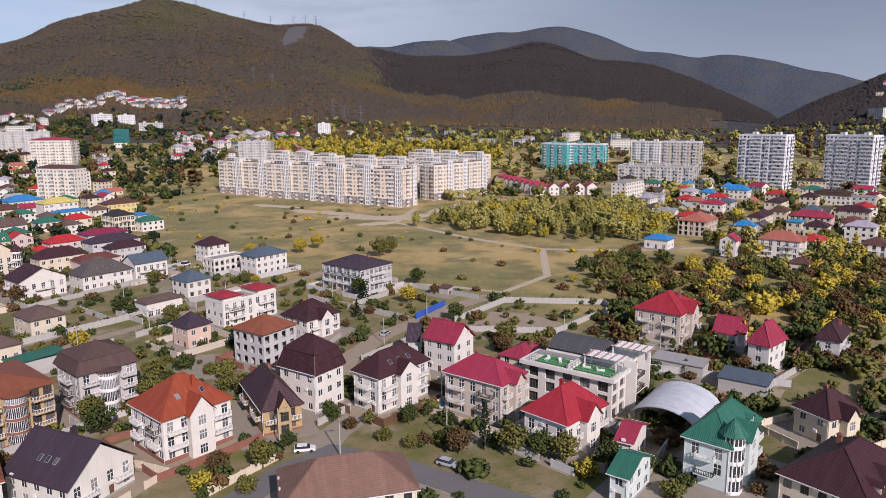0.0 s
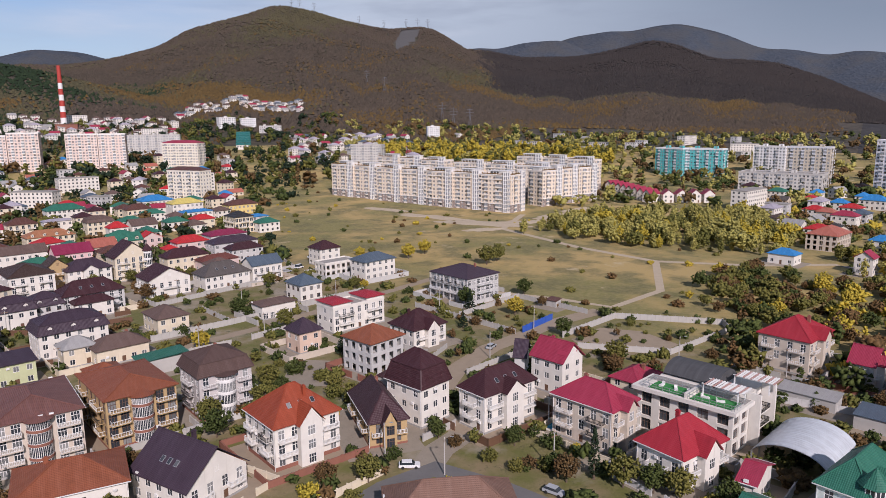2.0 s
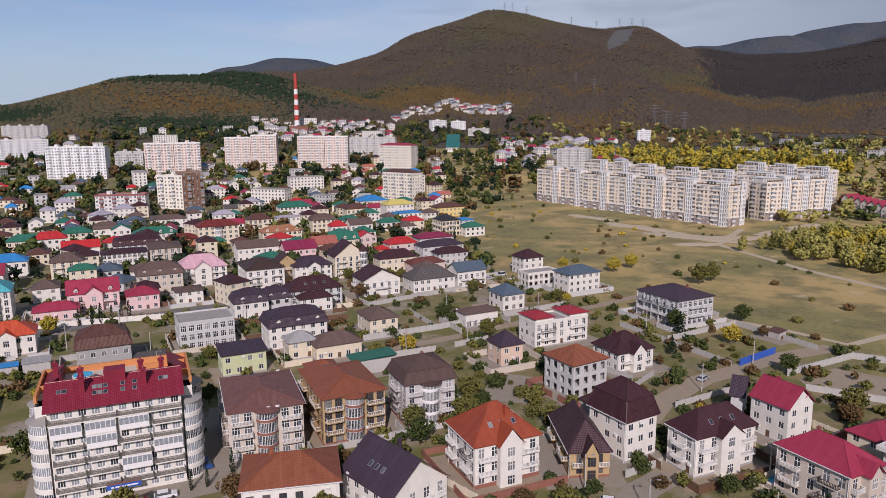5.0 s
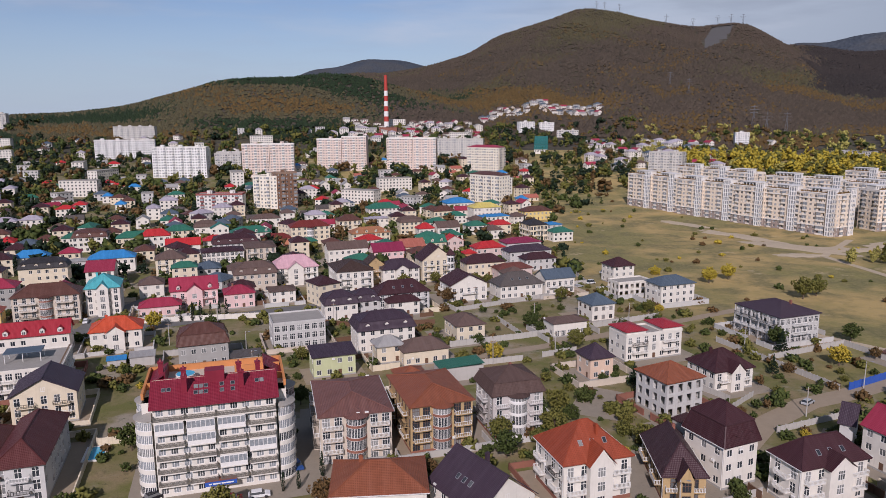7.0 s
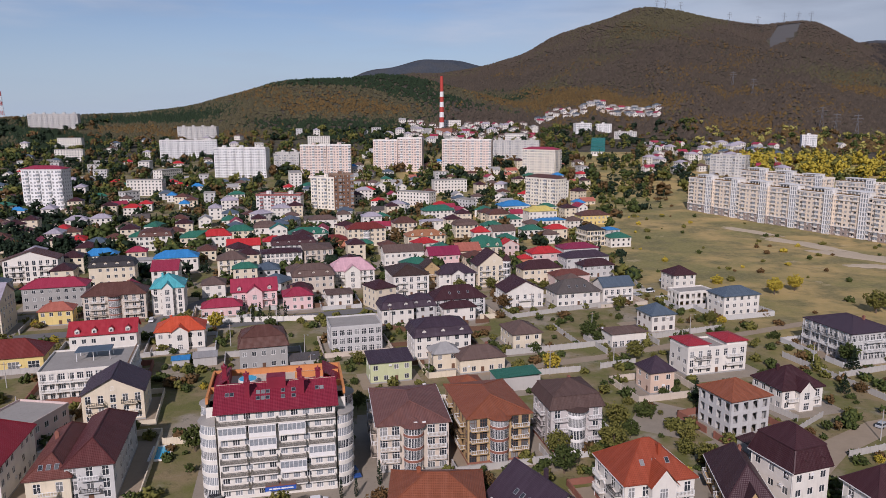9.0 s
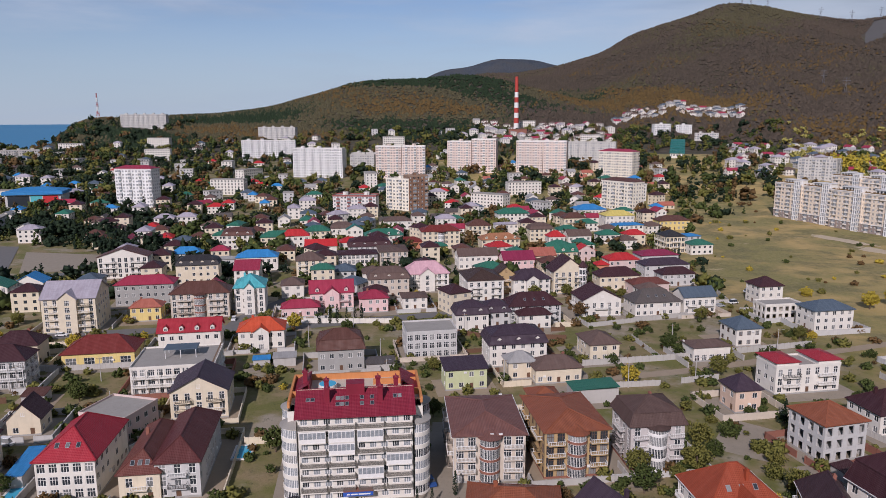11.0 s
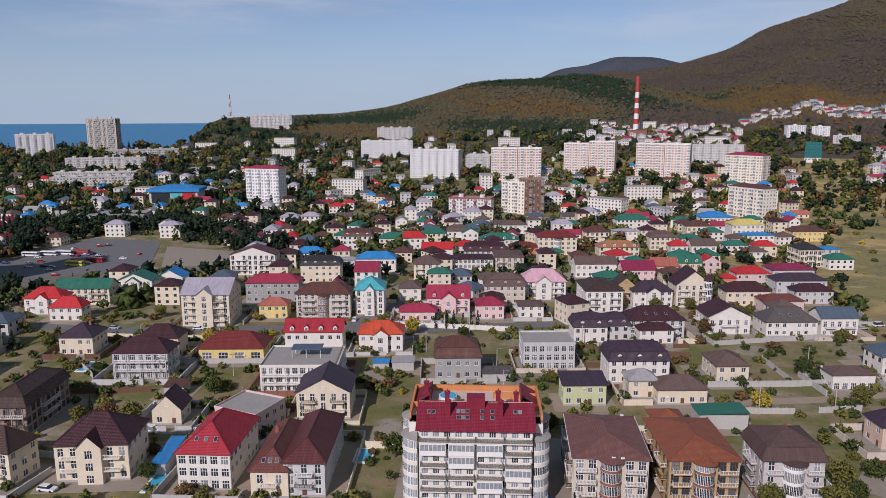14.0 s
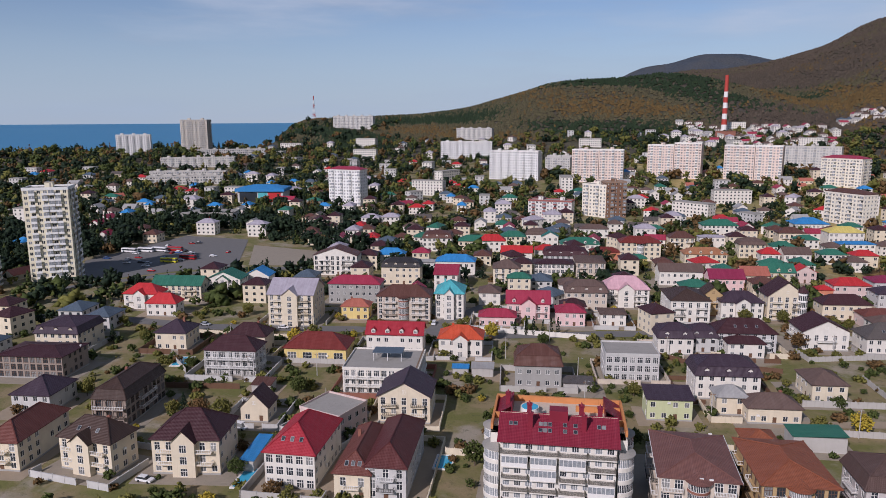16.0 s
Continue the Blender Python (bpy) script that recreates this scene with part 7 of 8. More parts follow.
fence_run([(-60, 265), (-40, 258), (-8, 262)], 1.9, "door", "dark brown sheet fence")
fence_run([(-165, 228), (-200, 216), (-240, 206)], 1.6, "cream", "low cream street wall")
fence_run([(30, 320), (62, 330), (60, 350)], 1.8, "green_sheet" if "green_sheet" in M else "fence")
fence_run([(64, 205), (76, 186)], 1.8)


# ---------------------------------------------------------------- cars, poles
def car(x, y, rot, paint, van=False, long=1.0):
    ob = thing("car" if not van else "van", pose(x, y, gz(x, y) + 0.09, 0, 0, rot), f"{paint.split('_')[1]} parked {'van' if van else 'car'} standing in the street", "van" if van else "car", "parked cars")
    key = ("car", paint, van, long)
    if key not in CACHE:
        g = Geo()
        L, W, top = 2.2 * long, 0.88, (1.5 if not van else 2.1)
        prof = [(-L, 0.35), (L, 0.35), (L, 0.75), (L * 0.62, 0.92), (-L * 0.95, 0.95), (-L, 0.8)]
        g.prism([(a, -W, b) for a, b in prof], [(a, W, b) for a, b in prof])
        body = g.mesh("body", [paint])
        g = Geo()
        f0, f1 = (L * 0.5, L * 0.25) if not van else (L * 0.72, L * 0.5)
        r0, r1 = [(f0, -W + 0.04, 0.93), (f0, W - 0.04, 0.93), (-L * 0.9, W - 0.04, 0.95), (-L * 0.9, -W + 0.04, 0.95)], [(f1, -W + 0.16, top - 0.08), (f1, W - 0.16, top - 0.08), (-L * 0.72, W - 0.16, top - 0.08), (-L * 0.72, -W + 0.16, top - 0.08)]
        g.prism(r0, r1)
        cab = g.mesh("windows", ["glass"])
        g = Geo()
        g.prism([(a, b, top - 0.09) for a, b, _ in r1], [(a * 0.96, b * 0.95, top) for a, b, _ in r1])
        roof = g.mesh("roof", [paint])
        g = Geo()
        a_ = [2 * math.pi * k / 12 for k in range(12)]
        g.prism([(0.33 * math.cos(t), -0.1, 0.33 * math.sin(t)) for t in a_], [(0.33 * math.cos(t), 0.1, 0.33 * math.sin(t)) for t in a_])
        CACHE[key] = (body, cab, roof, g.mesh("wheel", ["rubber"]), L)
    body, cab, roof, wheel, L = CACHE[key]
    piece("body", body, ob)
    piece("glasshouse", cab, ob)
    piece("roof", roof, ob)
    for sx in (-0.62, 0.62):
        for sy in (-0.82, 0.82):
            piece("wheel", wheel, ob, pose(sx * L, sy, 0.32))


car(47.5, 121.6, -20, "car_white")
car(69.5, 101.0, -60, "car_silver")
car(157.6, 103.0, -20, "car_white", True)
car(96.4, 184.2, 40, "car_silver")
car(-62.0, 133.2, 45, "car_black")
car(-35.4, 146.8, -60, "car_blue")
car(-45.8, 132.5, 17, "car_red")
car(-40.5, 134.2, 17, "car_white")
car(-146.1, 112.0, 10, "car_white")
car(-146.0, 145.4, 0, "car_white", True)
car(-198.6, 229.6, 20, "car_white")
car(-144.1, 262.6, -70, "car_white")
car(-161.8, 243.1, 20, "car_black")
car(-207.6, 224.2, 20, "car_red")
car(-232.0, 218.5, 10, "car_silver")
car(57.0, 322.0, 30, "car_silver")
car(64.0, 329.0, 30, "car_white", True)
car(76.0, 352.0, 10, "car_white", True, 1.5)
_rc = random.Random(11)
for k in range(26):
    car(-372 + _rc.uniform(-30, 30), 330 + _rc.uniform(-45, 40), _rc.choice((20, 110, 24)), _rc.choice(("car_white", "car_silver", "car_black", "car_red", "car_blue")))
for bx, by, p in ((-403.4, 322.7, "car_white"), (-395.1, 328.9, "car_white"), (-388, 334, "car_white"), (-353.5, 310.3, "bus_yellow"), (-350.4, 322.5, "car_red"), (-380, 340, "car_red")):
    if p not in M:
        M[p] = plain(p, (0.60, 0.55, 0.03), 0.4)
    ob = thing("bus", pose(bx, by, gz(bx, by) + 0.05, 0, 0, 12), f"{p.split('_')[1]} coach parked on the asphalt", "bus", "parked coaches")
    g = Geo()
    g.box(-5.5, 5.5, -1.25, 1.25, 0.45, 1.5)
    g.box(-5.4, 5.4, -1.2, 1.2, 2.45, 3.1)
    g.box(-5.5, -5.2, -1.2, 1.2, 1.5, 2.45)
    piece("body", g.mesh("body", [p]), ob)
    g = Geo()
    g.box(-5.2, 5.45, -1.21, 1.21, 1.5, 2.45)
    piece("windows_band", g.mesh("windows_band", ["glass"]), ob)
    for sx in (-3.4, 3.6):
        for sy in (-1.15, 1.15):
            g = Geo()
            a_ = [2 * math.pi * k / 12 for k in range(12)]
            g.prism([(0.5 * math.cos(t), -0.15, 0.5 * math.sin(t)) for t in a_], [(0.5 * math.cos(t), 0.15, 0.5 * math.sin(t)) for t in a_])
            piece("wheel", g.mesh("wheel", ["rubber"]), ob, pose(sx, sy, 0.48))


def pole_parts():
    g = Geo()
    g.tube(0, 0, -0.2, 8.2, 0.16, 0.1, 8)
    a = g.mesh("pole", ["fence"])
    g = Geo()
    g.box(-0.9, 0.9, -0.06, 0.06, 7.5, 7.62)
    for k in (-0.8, -0.3, 0.3, 0.8):
        g.tube(k, 0, 7.62, 7.85, 0.05, 0.04, 6)
    b = g.mesh("crossarm", ["wood"])
    g = Geo()
    g.tube(0, 0, 7.9, 8.3, 0.05, 0.04, 6, 0, -1.3)
    g.box(-0.15, 0.15, -1.9, -1.2, 8.25, 8.37)
    return a, b, g.mesh("lamp_arm", ["steel"])


PA, PB, PC = pole_parts()
for k, (x, y) in enumerate(((20, 146), (53, 116), (74, 109), (44, 127), (92, 176), (118, 196), (12, 216), (33, 225), (-26, 212), (-62, 205), (-47, 262), (-70, 225), (-118, 252), (-92, 262), (-152, 190), (-172, 178), (-130, 165), (-205, 205), (30, 262), (66, 262), (98, 232), (58, 240), (8, 290), (140, 150), (160, 130), (84, 128), (-2, 168), (-190, 232), (-100, 235), (120, 255))):
    ob = tagged(piece("utility_pole", PA, None, pose(x, y, 0, 0.8 * (k % 3 - 1), 0, 21 + 45 * (k % 2))), "weathered concrete utility pole beside the street", "pole", "utility poles")
    piece("crossarm", PB, ob)
    if k % 2:
        piece("lamp_arm", PC, ob)

# pools
for x, y, w, d, r in ((-124.9, 124.0, 3.2, 9, 20), (-84.5, 153.0, 4, 7, 17), (-205, 180, 5, 9, 24), (86.0, 127.0, 4, 6, -66)):
    ob = thing("swimming_pool", pose(x, y, 0, 0, 0, r), "small blue-lined garden swimming pool in a paved yard", "pool", "garden pools")
    g = Geo()
    for a0, a1, b0, b1 in ((-w / 2 - 0.5, w / 2 + 0.5, -d / 2 - 0.5, -d / 2), (-w / 2 - 0.5, w / 2 + 0.5, d / 2, d / 2 + 0.5), (-w / 2 - 0.5, -w / 2, -d / 2, d / 2), (w / 2, w / 2 + 0.5, -d / 2, d / 2)):
        g.box(a0, a1, b0, b1, 0, 0.32)
    piece("kerb", g.mesh("kerb", ["rail"]), ob)
    g = Geo()
    g.box(-w / 2, w / 2, -d / 2, d / 2, 0, 0.24)
    piece("water", g.mesh("water", ["pool"]), ob)

# ---------------------------------------------------------------- far town
BOX = [(h[0], h[1], math.hypot(h[2], h[3]) / 2) for h in HOUSES]


def free(x, y, r=2.0):
    for hx, hy, hr in BOX:
        if abs(hx - x) < hr + r and abs(hy - y) < hr + r and math.hypot(hx - x, hy - y) < hr + r:
            return False
    return True


def inside(x, y, poly):
    c, j = False, len(poly) - 1
    for i in range(len(poly)):
        (xi, yi), (xj, yj) = poly[i], poly[j]
        if (yi > y) != (yj > y) and x < (xj - xi) * (y - yi) / (yj - yi) + xi:
            c = not c
        j = i
    return c


MEADOW = [(60, 345), (105, 255), (150, 215), (185, 180), (195, 145), (330, 130), (320, 240), (400, 400), (330, 470), (240, 460), (140, 640), (95, 600), (70, 480)]
COACH = [(-345, 245), (-250, 347), (-290, 390), (-380, 405), (-425, 390), (-410, 290)]


def far_house_mesh(w, d, floors, wall, roof, shape):
    H = floors * 3.0
    g = Geo()
    for length, t in ((w, pose(-w / 2, -d / 2, 0)), (d, pose(w / 2, -d / 2, 0, 0, 0, 90)), (w, pose(w / 2, d / 2, 0, 0, 0, 180)), (d, pose(-w / 2, d / 2, 0, 0, 0, -90))):
        n = max(1, int(length / 3.4))
        hs = []
        for fl in range(floors):
            for c in range(n):
                cx = length * (c + 0.5) / n
                hs.append((cx - 0.7, cx + 0.7, fl * 3 + 0.9, fl * 3 + 2.3))
                g.face([t @ Vector(p) for p in ((cx - 0.7, 0.12, fl * 3 + 0.9), (cx + 0.7, 0.12, fl * 3 + 0.9), (cx + 0.7, 0.12, fl * 3 + 2.3), (cx - 0.7, 0.12, fl * 3 + 2.3))], 1)
        panel(g, length, -2.5, H, hs, t, 0.12)
    q = Geo()
    if shape == "hip":
        hip_faces(q, w + 1, d + 1, H - 0.05, 2.8)
    elif shape == "gable":
        gable_faces(q, w + 1, d + 1, H - 0.1, 3.0)
        for s_ in (-1, 1):
            g.face(((s_ * w / 2, -d / 2, H), (s_ * w / 2, d / 2, H), (s_ * w / 2, 0, H + 2.7)))
    else:
        q.box(-w / 2 - 0.2, w / 2 + 0.2, -d / 2 - 0.2, d / 2 + 0.2, H - 0.05, H + 0.5)
    return g.mesh("house", [wall, "glass"]), q.mesh("roof", ["r_" + roof if shape != "flat" else "deck"])


FAR = []
_rf = random.Random(3)
for k, (wl, rf_, sh, fl) in enumerate((("white", "taupe", "hip", 2), ("cream", "brown", "hip", 2), ("white", "raspberry", "gable", 2), ("cream", "maroon", "hip", 3), ("white", "grey", "gable", 2), ("pale_grey", "grey", "flat", 3), ("white", "green", "hip", 2), ("cream", "coral", "gable", 1),
                                       ("white", "grey", "flat", 4), ("pale_grey", "slate", "hip", 2), ("beige", "grey_brown", "gable", 1), ("white", "scarlet", "hip", 2), ("white", "blue", "hip", 2), ("white", "lilac", "hip", 3), ("white", "flat", "flat", 5))):
    w, d = _rf.uniform(10, 15), _rf.uniform(8, 12)
    if sh == "flat" and fl > 3:
        w, d = 34, 12
    FAR.append((far_house_mesh(w, d, fl, wl, rf_ if rf_ != "flat" else "grey", sh), max(w, d) * 0.62, f"{storeys(fl)} {WORDS.get(wl, wl)} house with a " + (f"{WORDS.get(rf_, rf_)} roof" if sh != "flat" else "flat roof") + " among trees"))


JOINED = {}


def scatter_houses(n, az0, az1, r0, r1, seed, kinds=None, gap=3.0):
    """Houses of the far town on free ground; those too far to tell apart are gathered to be joined."""
    rn = random.Random(seed)
    made, tries = 0, 0
    while made < n and tries < n * 30:
        tries += 1
        az, r = radians(rn.uniform(az0, az1)), math.sqrt(rn.uniform(r0 * r0, r1 * r1))
        x, y = r * math.sin(az), r * math.cos(az)
        k = rn.choice(kinds) if kinds else rn.randrange(len(FAR))
        (me, rfm), rad, lab = FAR[k]
        if inside(x, y, MEADOW) or inside(x, y, COACH) or not free(x, y, rad + gap):
            continue
        m = pose(x, y, gz(x, y), 0, 0, rn.choice((21, -69, 21, -69, rn.uniform(-90, 90))))
        BOX.append((x, y, rad))
        made += 1
        if r > 620:
            JOINED.setdefault(k, []).append(m)
            continue
        ob = tagged(piece("house", me, None, m), lab, "house", "houses of the far town")
        piece("roof", rfm, ob)


def join_far():
    mats, V, F, MI = [], [], [], []
    for k, places in JOINED.items():
        for me in FAR[k][0]:
            co = np.zeros(len(me.vertices) * 3)
            me.vertices.foreach_get("co", co)
            co = np.c_[co.reshape(-1, 3), np.ones(len(me.vertices))]
            polys = [tuple(p.vertices) for p in me.polygons]
            ids = []
            for mt in me.materials:
                if mt not in mats:
                    mats.append(mt)
                ids.append(mats.index(mt))
            pm = [ids[p.material_index] for p in me.polygons]
            for m in places:
                off = len(V)
                V.extend((co @ np.array(m).T)[:, :3].tolist())
                F.extend(tuple(i + off for i in p) for p in polys)
                MI.extend(pm)
    me = bpy.data.meshes.new("far_houses")
    me.from_pydata(V, [], F)
    for mt in mats:
        me.materials.append(mt)
    me.polygons.foreach_set("material_index", MI)
    tagged(piece("far_houses", me), "white and cream houses of the far town on rising ground", "houses", kind="stuff")


scatter_houses(110, -62, -12, 430, 800, 1)
scatter_houses(70, -14, 6, 560, 900, 2)
scatter_houses(60, -45, -8, 800, 1250, 4, (5, 8, 14, 0, 4, 9, 13))
scatter_houses(70, -9, 2, 1130, 1300, 5, (0, 2, 4, 8, 13), 0.5)
scatter_houses(55, 2, 11.2, 1340, 1420, 6, (0, 4, 2, 9, 10), -2.0)
scatter_houses(60, 10, 20, 850, 1110, 7, (0, 2, 4, 9, 13), 1)
scatter_houses(50, 46, 66, 300, 700, 8)
scatter_houses(30, 62, 70, 900, 1600, 9)
scatter_houses(14, 20, 46, 850, 1150, 10, (5, 4, 8))
scatter_houses(9, -62, -38, 260, 430, 12, (3, 9, 1))
scatter_houses(70, -62, -22, 640, 1000, 14, (0, 1, 4, 5, 9, 10, 11, 12), 0.5)
scatter_houses(75, -38, 9, 300, 600, 13, (0, 1, 3, 9, 11, 2, 6, 13, 3), -2.5)

join_far()


# ---------------------------------------------------------------- garden walls round the nearer plots
def garden_walls():
    rn = random.Random(31)
    for hx, hy, hw, hd, hr in HOUSES[:120]:
        if math.hypot(hx, hy) > 330 or rn.random() < 0.25:
            continue
        W, D = hw / 2 + rn.uniform(2.5, 4.5), hd / 2 + rn.uniform(3, 6)
        m = pose(hx, hy, 0, 0, 0, hr)
        g = Geo()
        h = rn.uniform(1.3, 2.0)
        any_ = False
        for a, b in (((-W, -D), (W * 0.2, -D)), ((W * 0.5, -D), (W, -D)), ((W, -D), (W, D)), ((-W, -D), (-W, D)), ((-W, D), (W, D))):
            n = max(1, int(math.hypot(b[0] - a[0], b[1] - a[1]) / 3))
            for k in range(n):
                p, q = [(a[0] + (b[0] - a[0]) * t / n, a[1] + (b[1] - a[1]) * t / n) for t in (k, k + 1)]
                c = m @ Vector(((p[0] + q[0]) / 2, (p[1] + q[1]) / 2, 0))
                if any(math.hypot(c.x - o[0], c.y - o[1]) < math.hypot(o[2], o[3]) / 2 + 0.5 and (o[0], o[1]) != (hx, hy) for o in HOUSES[:140]) or on_road(c.x, c.y):
                    continue
                t_ = pose(p[0], p[1], 0, 0, 0, math.degrees(math.atan2(q[1] - p[1], q[0] - p[0])))
                L = math.hypot(q[0] - p[0], q[1] - p[1])
                g.box(0, L, -0.1, 0.1, -0.1, h, 0, t_)
                g.box(0, L, -0.14, 0.14, h, h + 0.08, 0, t_)
                g.box(-0.18, 0.18, -0.18, 0.18, -0.1, h + 0.2, 0, t_)
                any_ = True
        if any_:
            mt = rn.choice(("fence", "cream", "fence", "pale_grey", "brick", "beige", "door"))
            tagged(piece("garden_wall", g.mesh("garden_wall", [mt]), None, m), "weathered garden wall with posts round a house plot", "wall", "garden walls")


garden_walls()

# ---------------------------------------------------------------- vegetation
OCT = np.array([(1, 0, 0), (0, 1, 0), (-1, 0, 0), (0, -1, 0), (0, 0, 1), (0, 0, -1)], float)
OCF = np.array([(0, 1, 4), (1, 2, 4), (2, 3, 4), (3, 0, 4), (1, 0, 5), (2, 1, 5), (3, 2, 5), (0, 3, 5)])


TET = np.array([(0.94, 0, -0.33), (-0.47, 0.82, -0.33), (-0.47, -0.82, -0.33), (0, 0, 1)])
TEF = np.array([(0, 2, 1), (0, 1, 3), (1, 2, 3), (2, 0, 3)])
DOME = np.array([(0, 0, 0.85), *[(math.cos(k * 1.2566), math.sin(k * 1.2566), -0.35) for k in range(5)]])
DOF = np.array([(0, 1 + k, 1 + (k + 1) % 5) for k in range(5)])


def blobs(C, R, rng, form=(OCT, OCF), flat=0.85, jitter=0.35):
    """Uneven clumps at the centres C with radii R, as vertex and face arrays."""
    b, f = form
    n, k = len(C), len(b)
    a = rng.uniform(0, 2 * math.pi, n)
    ca, sa = np.cos(a)[:, None], np.sin(a)[:, None]
    x, y, z = b[:, 0][None], b[:, 1][None], b[:, 2][None]
    P = np.stack([x * ca - y * sa, x * sa + y * ca, np.repeat(z * flat, n, 0)], -1)
    P = P * R[:, None, None] * (1 + rng.uniform(-jitter, jitter, (n, k)))[..., None] + C[:, None, :]
    F = f[None] + (np.arange(n) * k)[:, None, None]
    return P.reshape(-1, 3), F.reshape(-1, 3)


def sprays(C, R, rng, jitter=0.45):
    """Small pointed leaf sprays, each turned its own way, at the centres C."""
    n = len(C)
    q = rng.normal(size=(n, 4))
    q /= np.linalg.norm(q, axis=1)[:, None]
    w, x, y, z = q.T
    rot = np.stack([np.stack([1 - 2 * (y * y + z * z), 2 * (x * y - z * w), 2 * (x * z + y * w)], -1), np.stack([2 * (x * y + z * w), 1 - 2 * (x * x + z * z), 2 * (y * z - x * w)], -1), np.stack([2 * (x * z - y * w), 2 * (y * z + x * w), 1 - 2 * (x * x + y * y)], -1)], 1)
    P = np.einsum("nij,kj->nki", rot, TET) * R[:, None, None] * (1 + rng.uniform(-jitter, jitter, (n, 4)))[..., None] + C[:, None, :]
    F = TEF[None] + (np.arange(n) * 4)[:, None, None]
    return P.reshape(-1, 3), F.reshape(-1, 3)


def crown_points(kind, n, rng):
    """Clump centres and radii of a crown one unit high standing on z = 0."""
    u = rng.normal(size=(n, 3))
    u /= np.linalg.norm(u, axis=1)[:, None]
    rad = rng.uniform(0.35, 1.0, n) ** 0.6
    lobes = 1 + 0.22 * np.sin(u[:, 0] * 5 + 1.3) * np.cos(u[:, 1] * 4) + 0.15 * np.sin(u[:, 2] * 7)
    p = u * (rad * lobes)[:, None]
    if kind == "broad":
        c = p * (0.42, 0.42, 0.36) + (0, 0, 0.60)
        r = rng.uniform(0.055, 0.11, n)
    elif kind == "poplar":
        c = p * (0.20, 0.20, 0.44) + (0, 0, 0.54)
        r = rng.uniform(0.04, 0.075, n)
    elif kind == "cypress":
        z = rng.uniform(0, 1, n)
        w = 0.085 * np.sin(np.clip(z, 0.06, 1) ** 0.6 * math.pi) + 0.012
        c = np.stack([u[:, 0] * w, u[:, 1] * w, 0.04 + 0.94 * z], 1)
        r = rng.uniform(0.025, 0.05, n)
    elif kind == "conifer":
        z = rng.uniform(0, 1, n) ** 1.3
        tier = 0.8 + 0.3 * np.sin(z * 26)
        c = np.stack([u[:, 0] * 0.28 * (1 - z) * tier, u[:, 1] * 0.28 * (1 - z) * tier, 0.12 + 0.86 * z], 1)
        r = rng.uniform(0.035, 0.07, n) * (1.2 - 0.6 * z)
    else:
        c = p * (0.55, 0.55, 0.42) + (0, 0, 0.42)
        r = rng.uniform(0.09, 0.17, n)
    return c, r


def trunk_mesh(kind, seed):
    rn = random.Random(seed)
    g = Geo()
    if kind in ("broad", "poplar"):
        g.tube(0, 0, -0.02, 0.5, 0.032, 0.018, 7)
        for k in range(4):
            a = k * 1.6 + rn.random()
            g.tube(0, 0, 0.25 + 0.06 * k, 0.5 + 0.08 * k, 0.014, 0.006, 5, 0, 0.22 * math.sin(a), 0.22 * math.cos(a))
        g.tube(0, 0, 0.5, 0.82, 0.018, 0.006, 6)
    else:
        g.tube(0, 0, -0.03, 0.5 if kind != "bush" else 0.3, 0.03, 0.012, 6)
    return g.mesh("trunk", ["bark"])


TREES = {}
for ki, kind in enumerate(("broad", "poplar", "cypress", "conifer", "bush")):
    for v in range(3):
        rng = np.random.default_rng(ki * 10 + v)
        n = {"broad": 420, "poplar": 360, "cypress": 240, "conifer": 320, "bush": 230}[kind]
        c, r = crown_points(kind, n, rng)
        V, F = sprays(c, r * 0.72, rng)
        tm = trunk_mesh(kind, v)
        for col in (("green", "olive", "yellow", "rust") if kind in ("broad", "bush", "poplar") else ("dark",)):
            TREES[kind, col, v] = (tm, arrays_mesh("crown", V, F, ["f_" + col]))
TREE_WORDS = {"purple_brown": "purple-brown", "green": "green", "olive": "olive-green", "yellow": "yellow autumn", "rust": "rust-brown autumn", "dark": "dark evergreen"}


def tree(x, y, kind, col, h, v=0, lab=""):
    tm, cm = TREES[kind, col, v % 3]
    ob = piece("tree" if kind != "bush" else "bush", tm, None, pose(x, y, gz(x, y), 0, 0, (x * 37 + y * 91) % 360) @ Matrix.Diagonal((h, h, h, 1)))
    tagged(ob, lab or f"{TREE_WORDS[col]} {'garden shrub' if kind == 'bush' else kind + ' tree'} standing among the houses", "shrub" if kind == "bush" else "tree", "garden trees")
    piece("crown", cm, ob)


# named trees of the gardens and the street
for k, (x, y) in enumerate(((-107.3, 264.9), (-103.1, 266.5), (-100.3, 267.5), (-96.7, 268.7), (-93.6, 269.7), (-91.0, 270.6))):
    tree(x, y - 1, "cypress", "dark", 7.0 + (k % 3) * 0.6, k, "dark slim cypress in a row before a pink house")
tree(79.6, 103.0, "cypress", "dark", 11, 1)
tree(-29, 143.0, "cypress", "dark", 6, 2)
tree(-36, 136.5, "cypress", "dark", 4.5, 0)
tree(-33, 137.5, "cypress", "dark", 4.5, 1)
tree(74, 104, "broad", "rust", 6, 0)
tree(83, 98, "broad", "olive", 7, 1)
tree(87, 94, "broad", "green", 6, 2)
tree(90, 90, "broad", "olive", 6.5, 3)
tree(70, 112, "bush", "rust", 3, 4)
tree(67, 112, "bush", "olive", 3, 5)
tree(73, 110, "bush", "olive", 3.4, 6)
tree(64, 118, "bush", "olive", 3.2, 7)
tree(30, 121, "broad", "rust", 5, 8)
tree(38, 119, "broad", "olive", 6, 9)
tree(26, 117, "bush", "yellow", 4, 10)
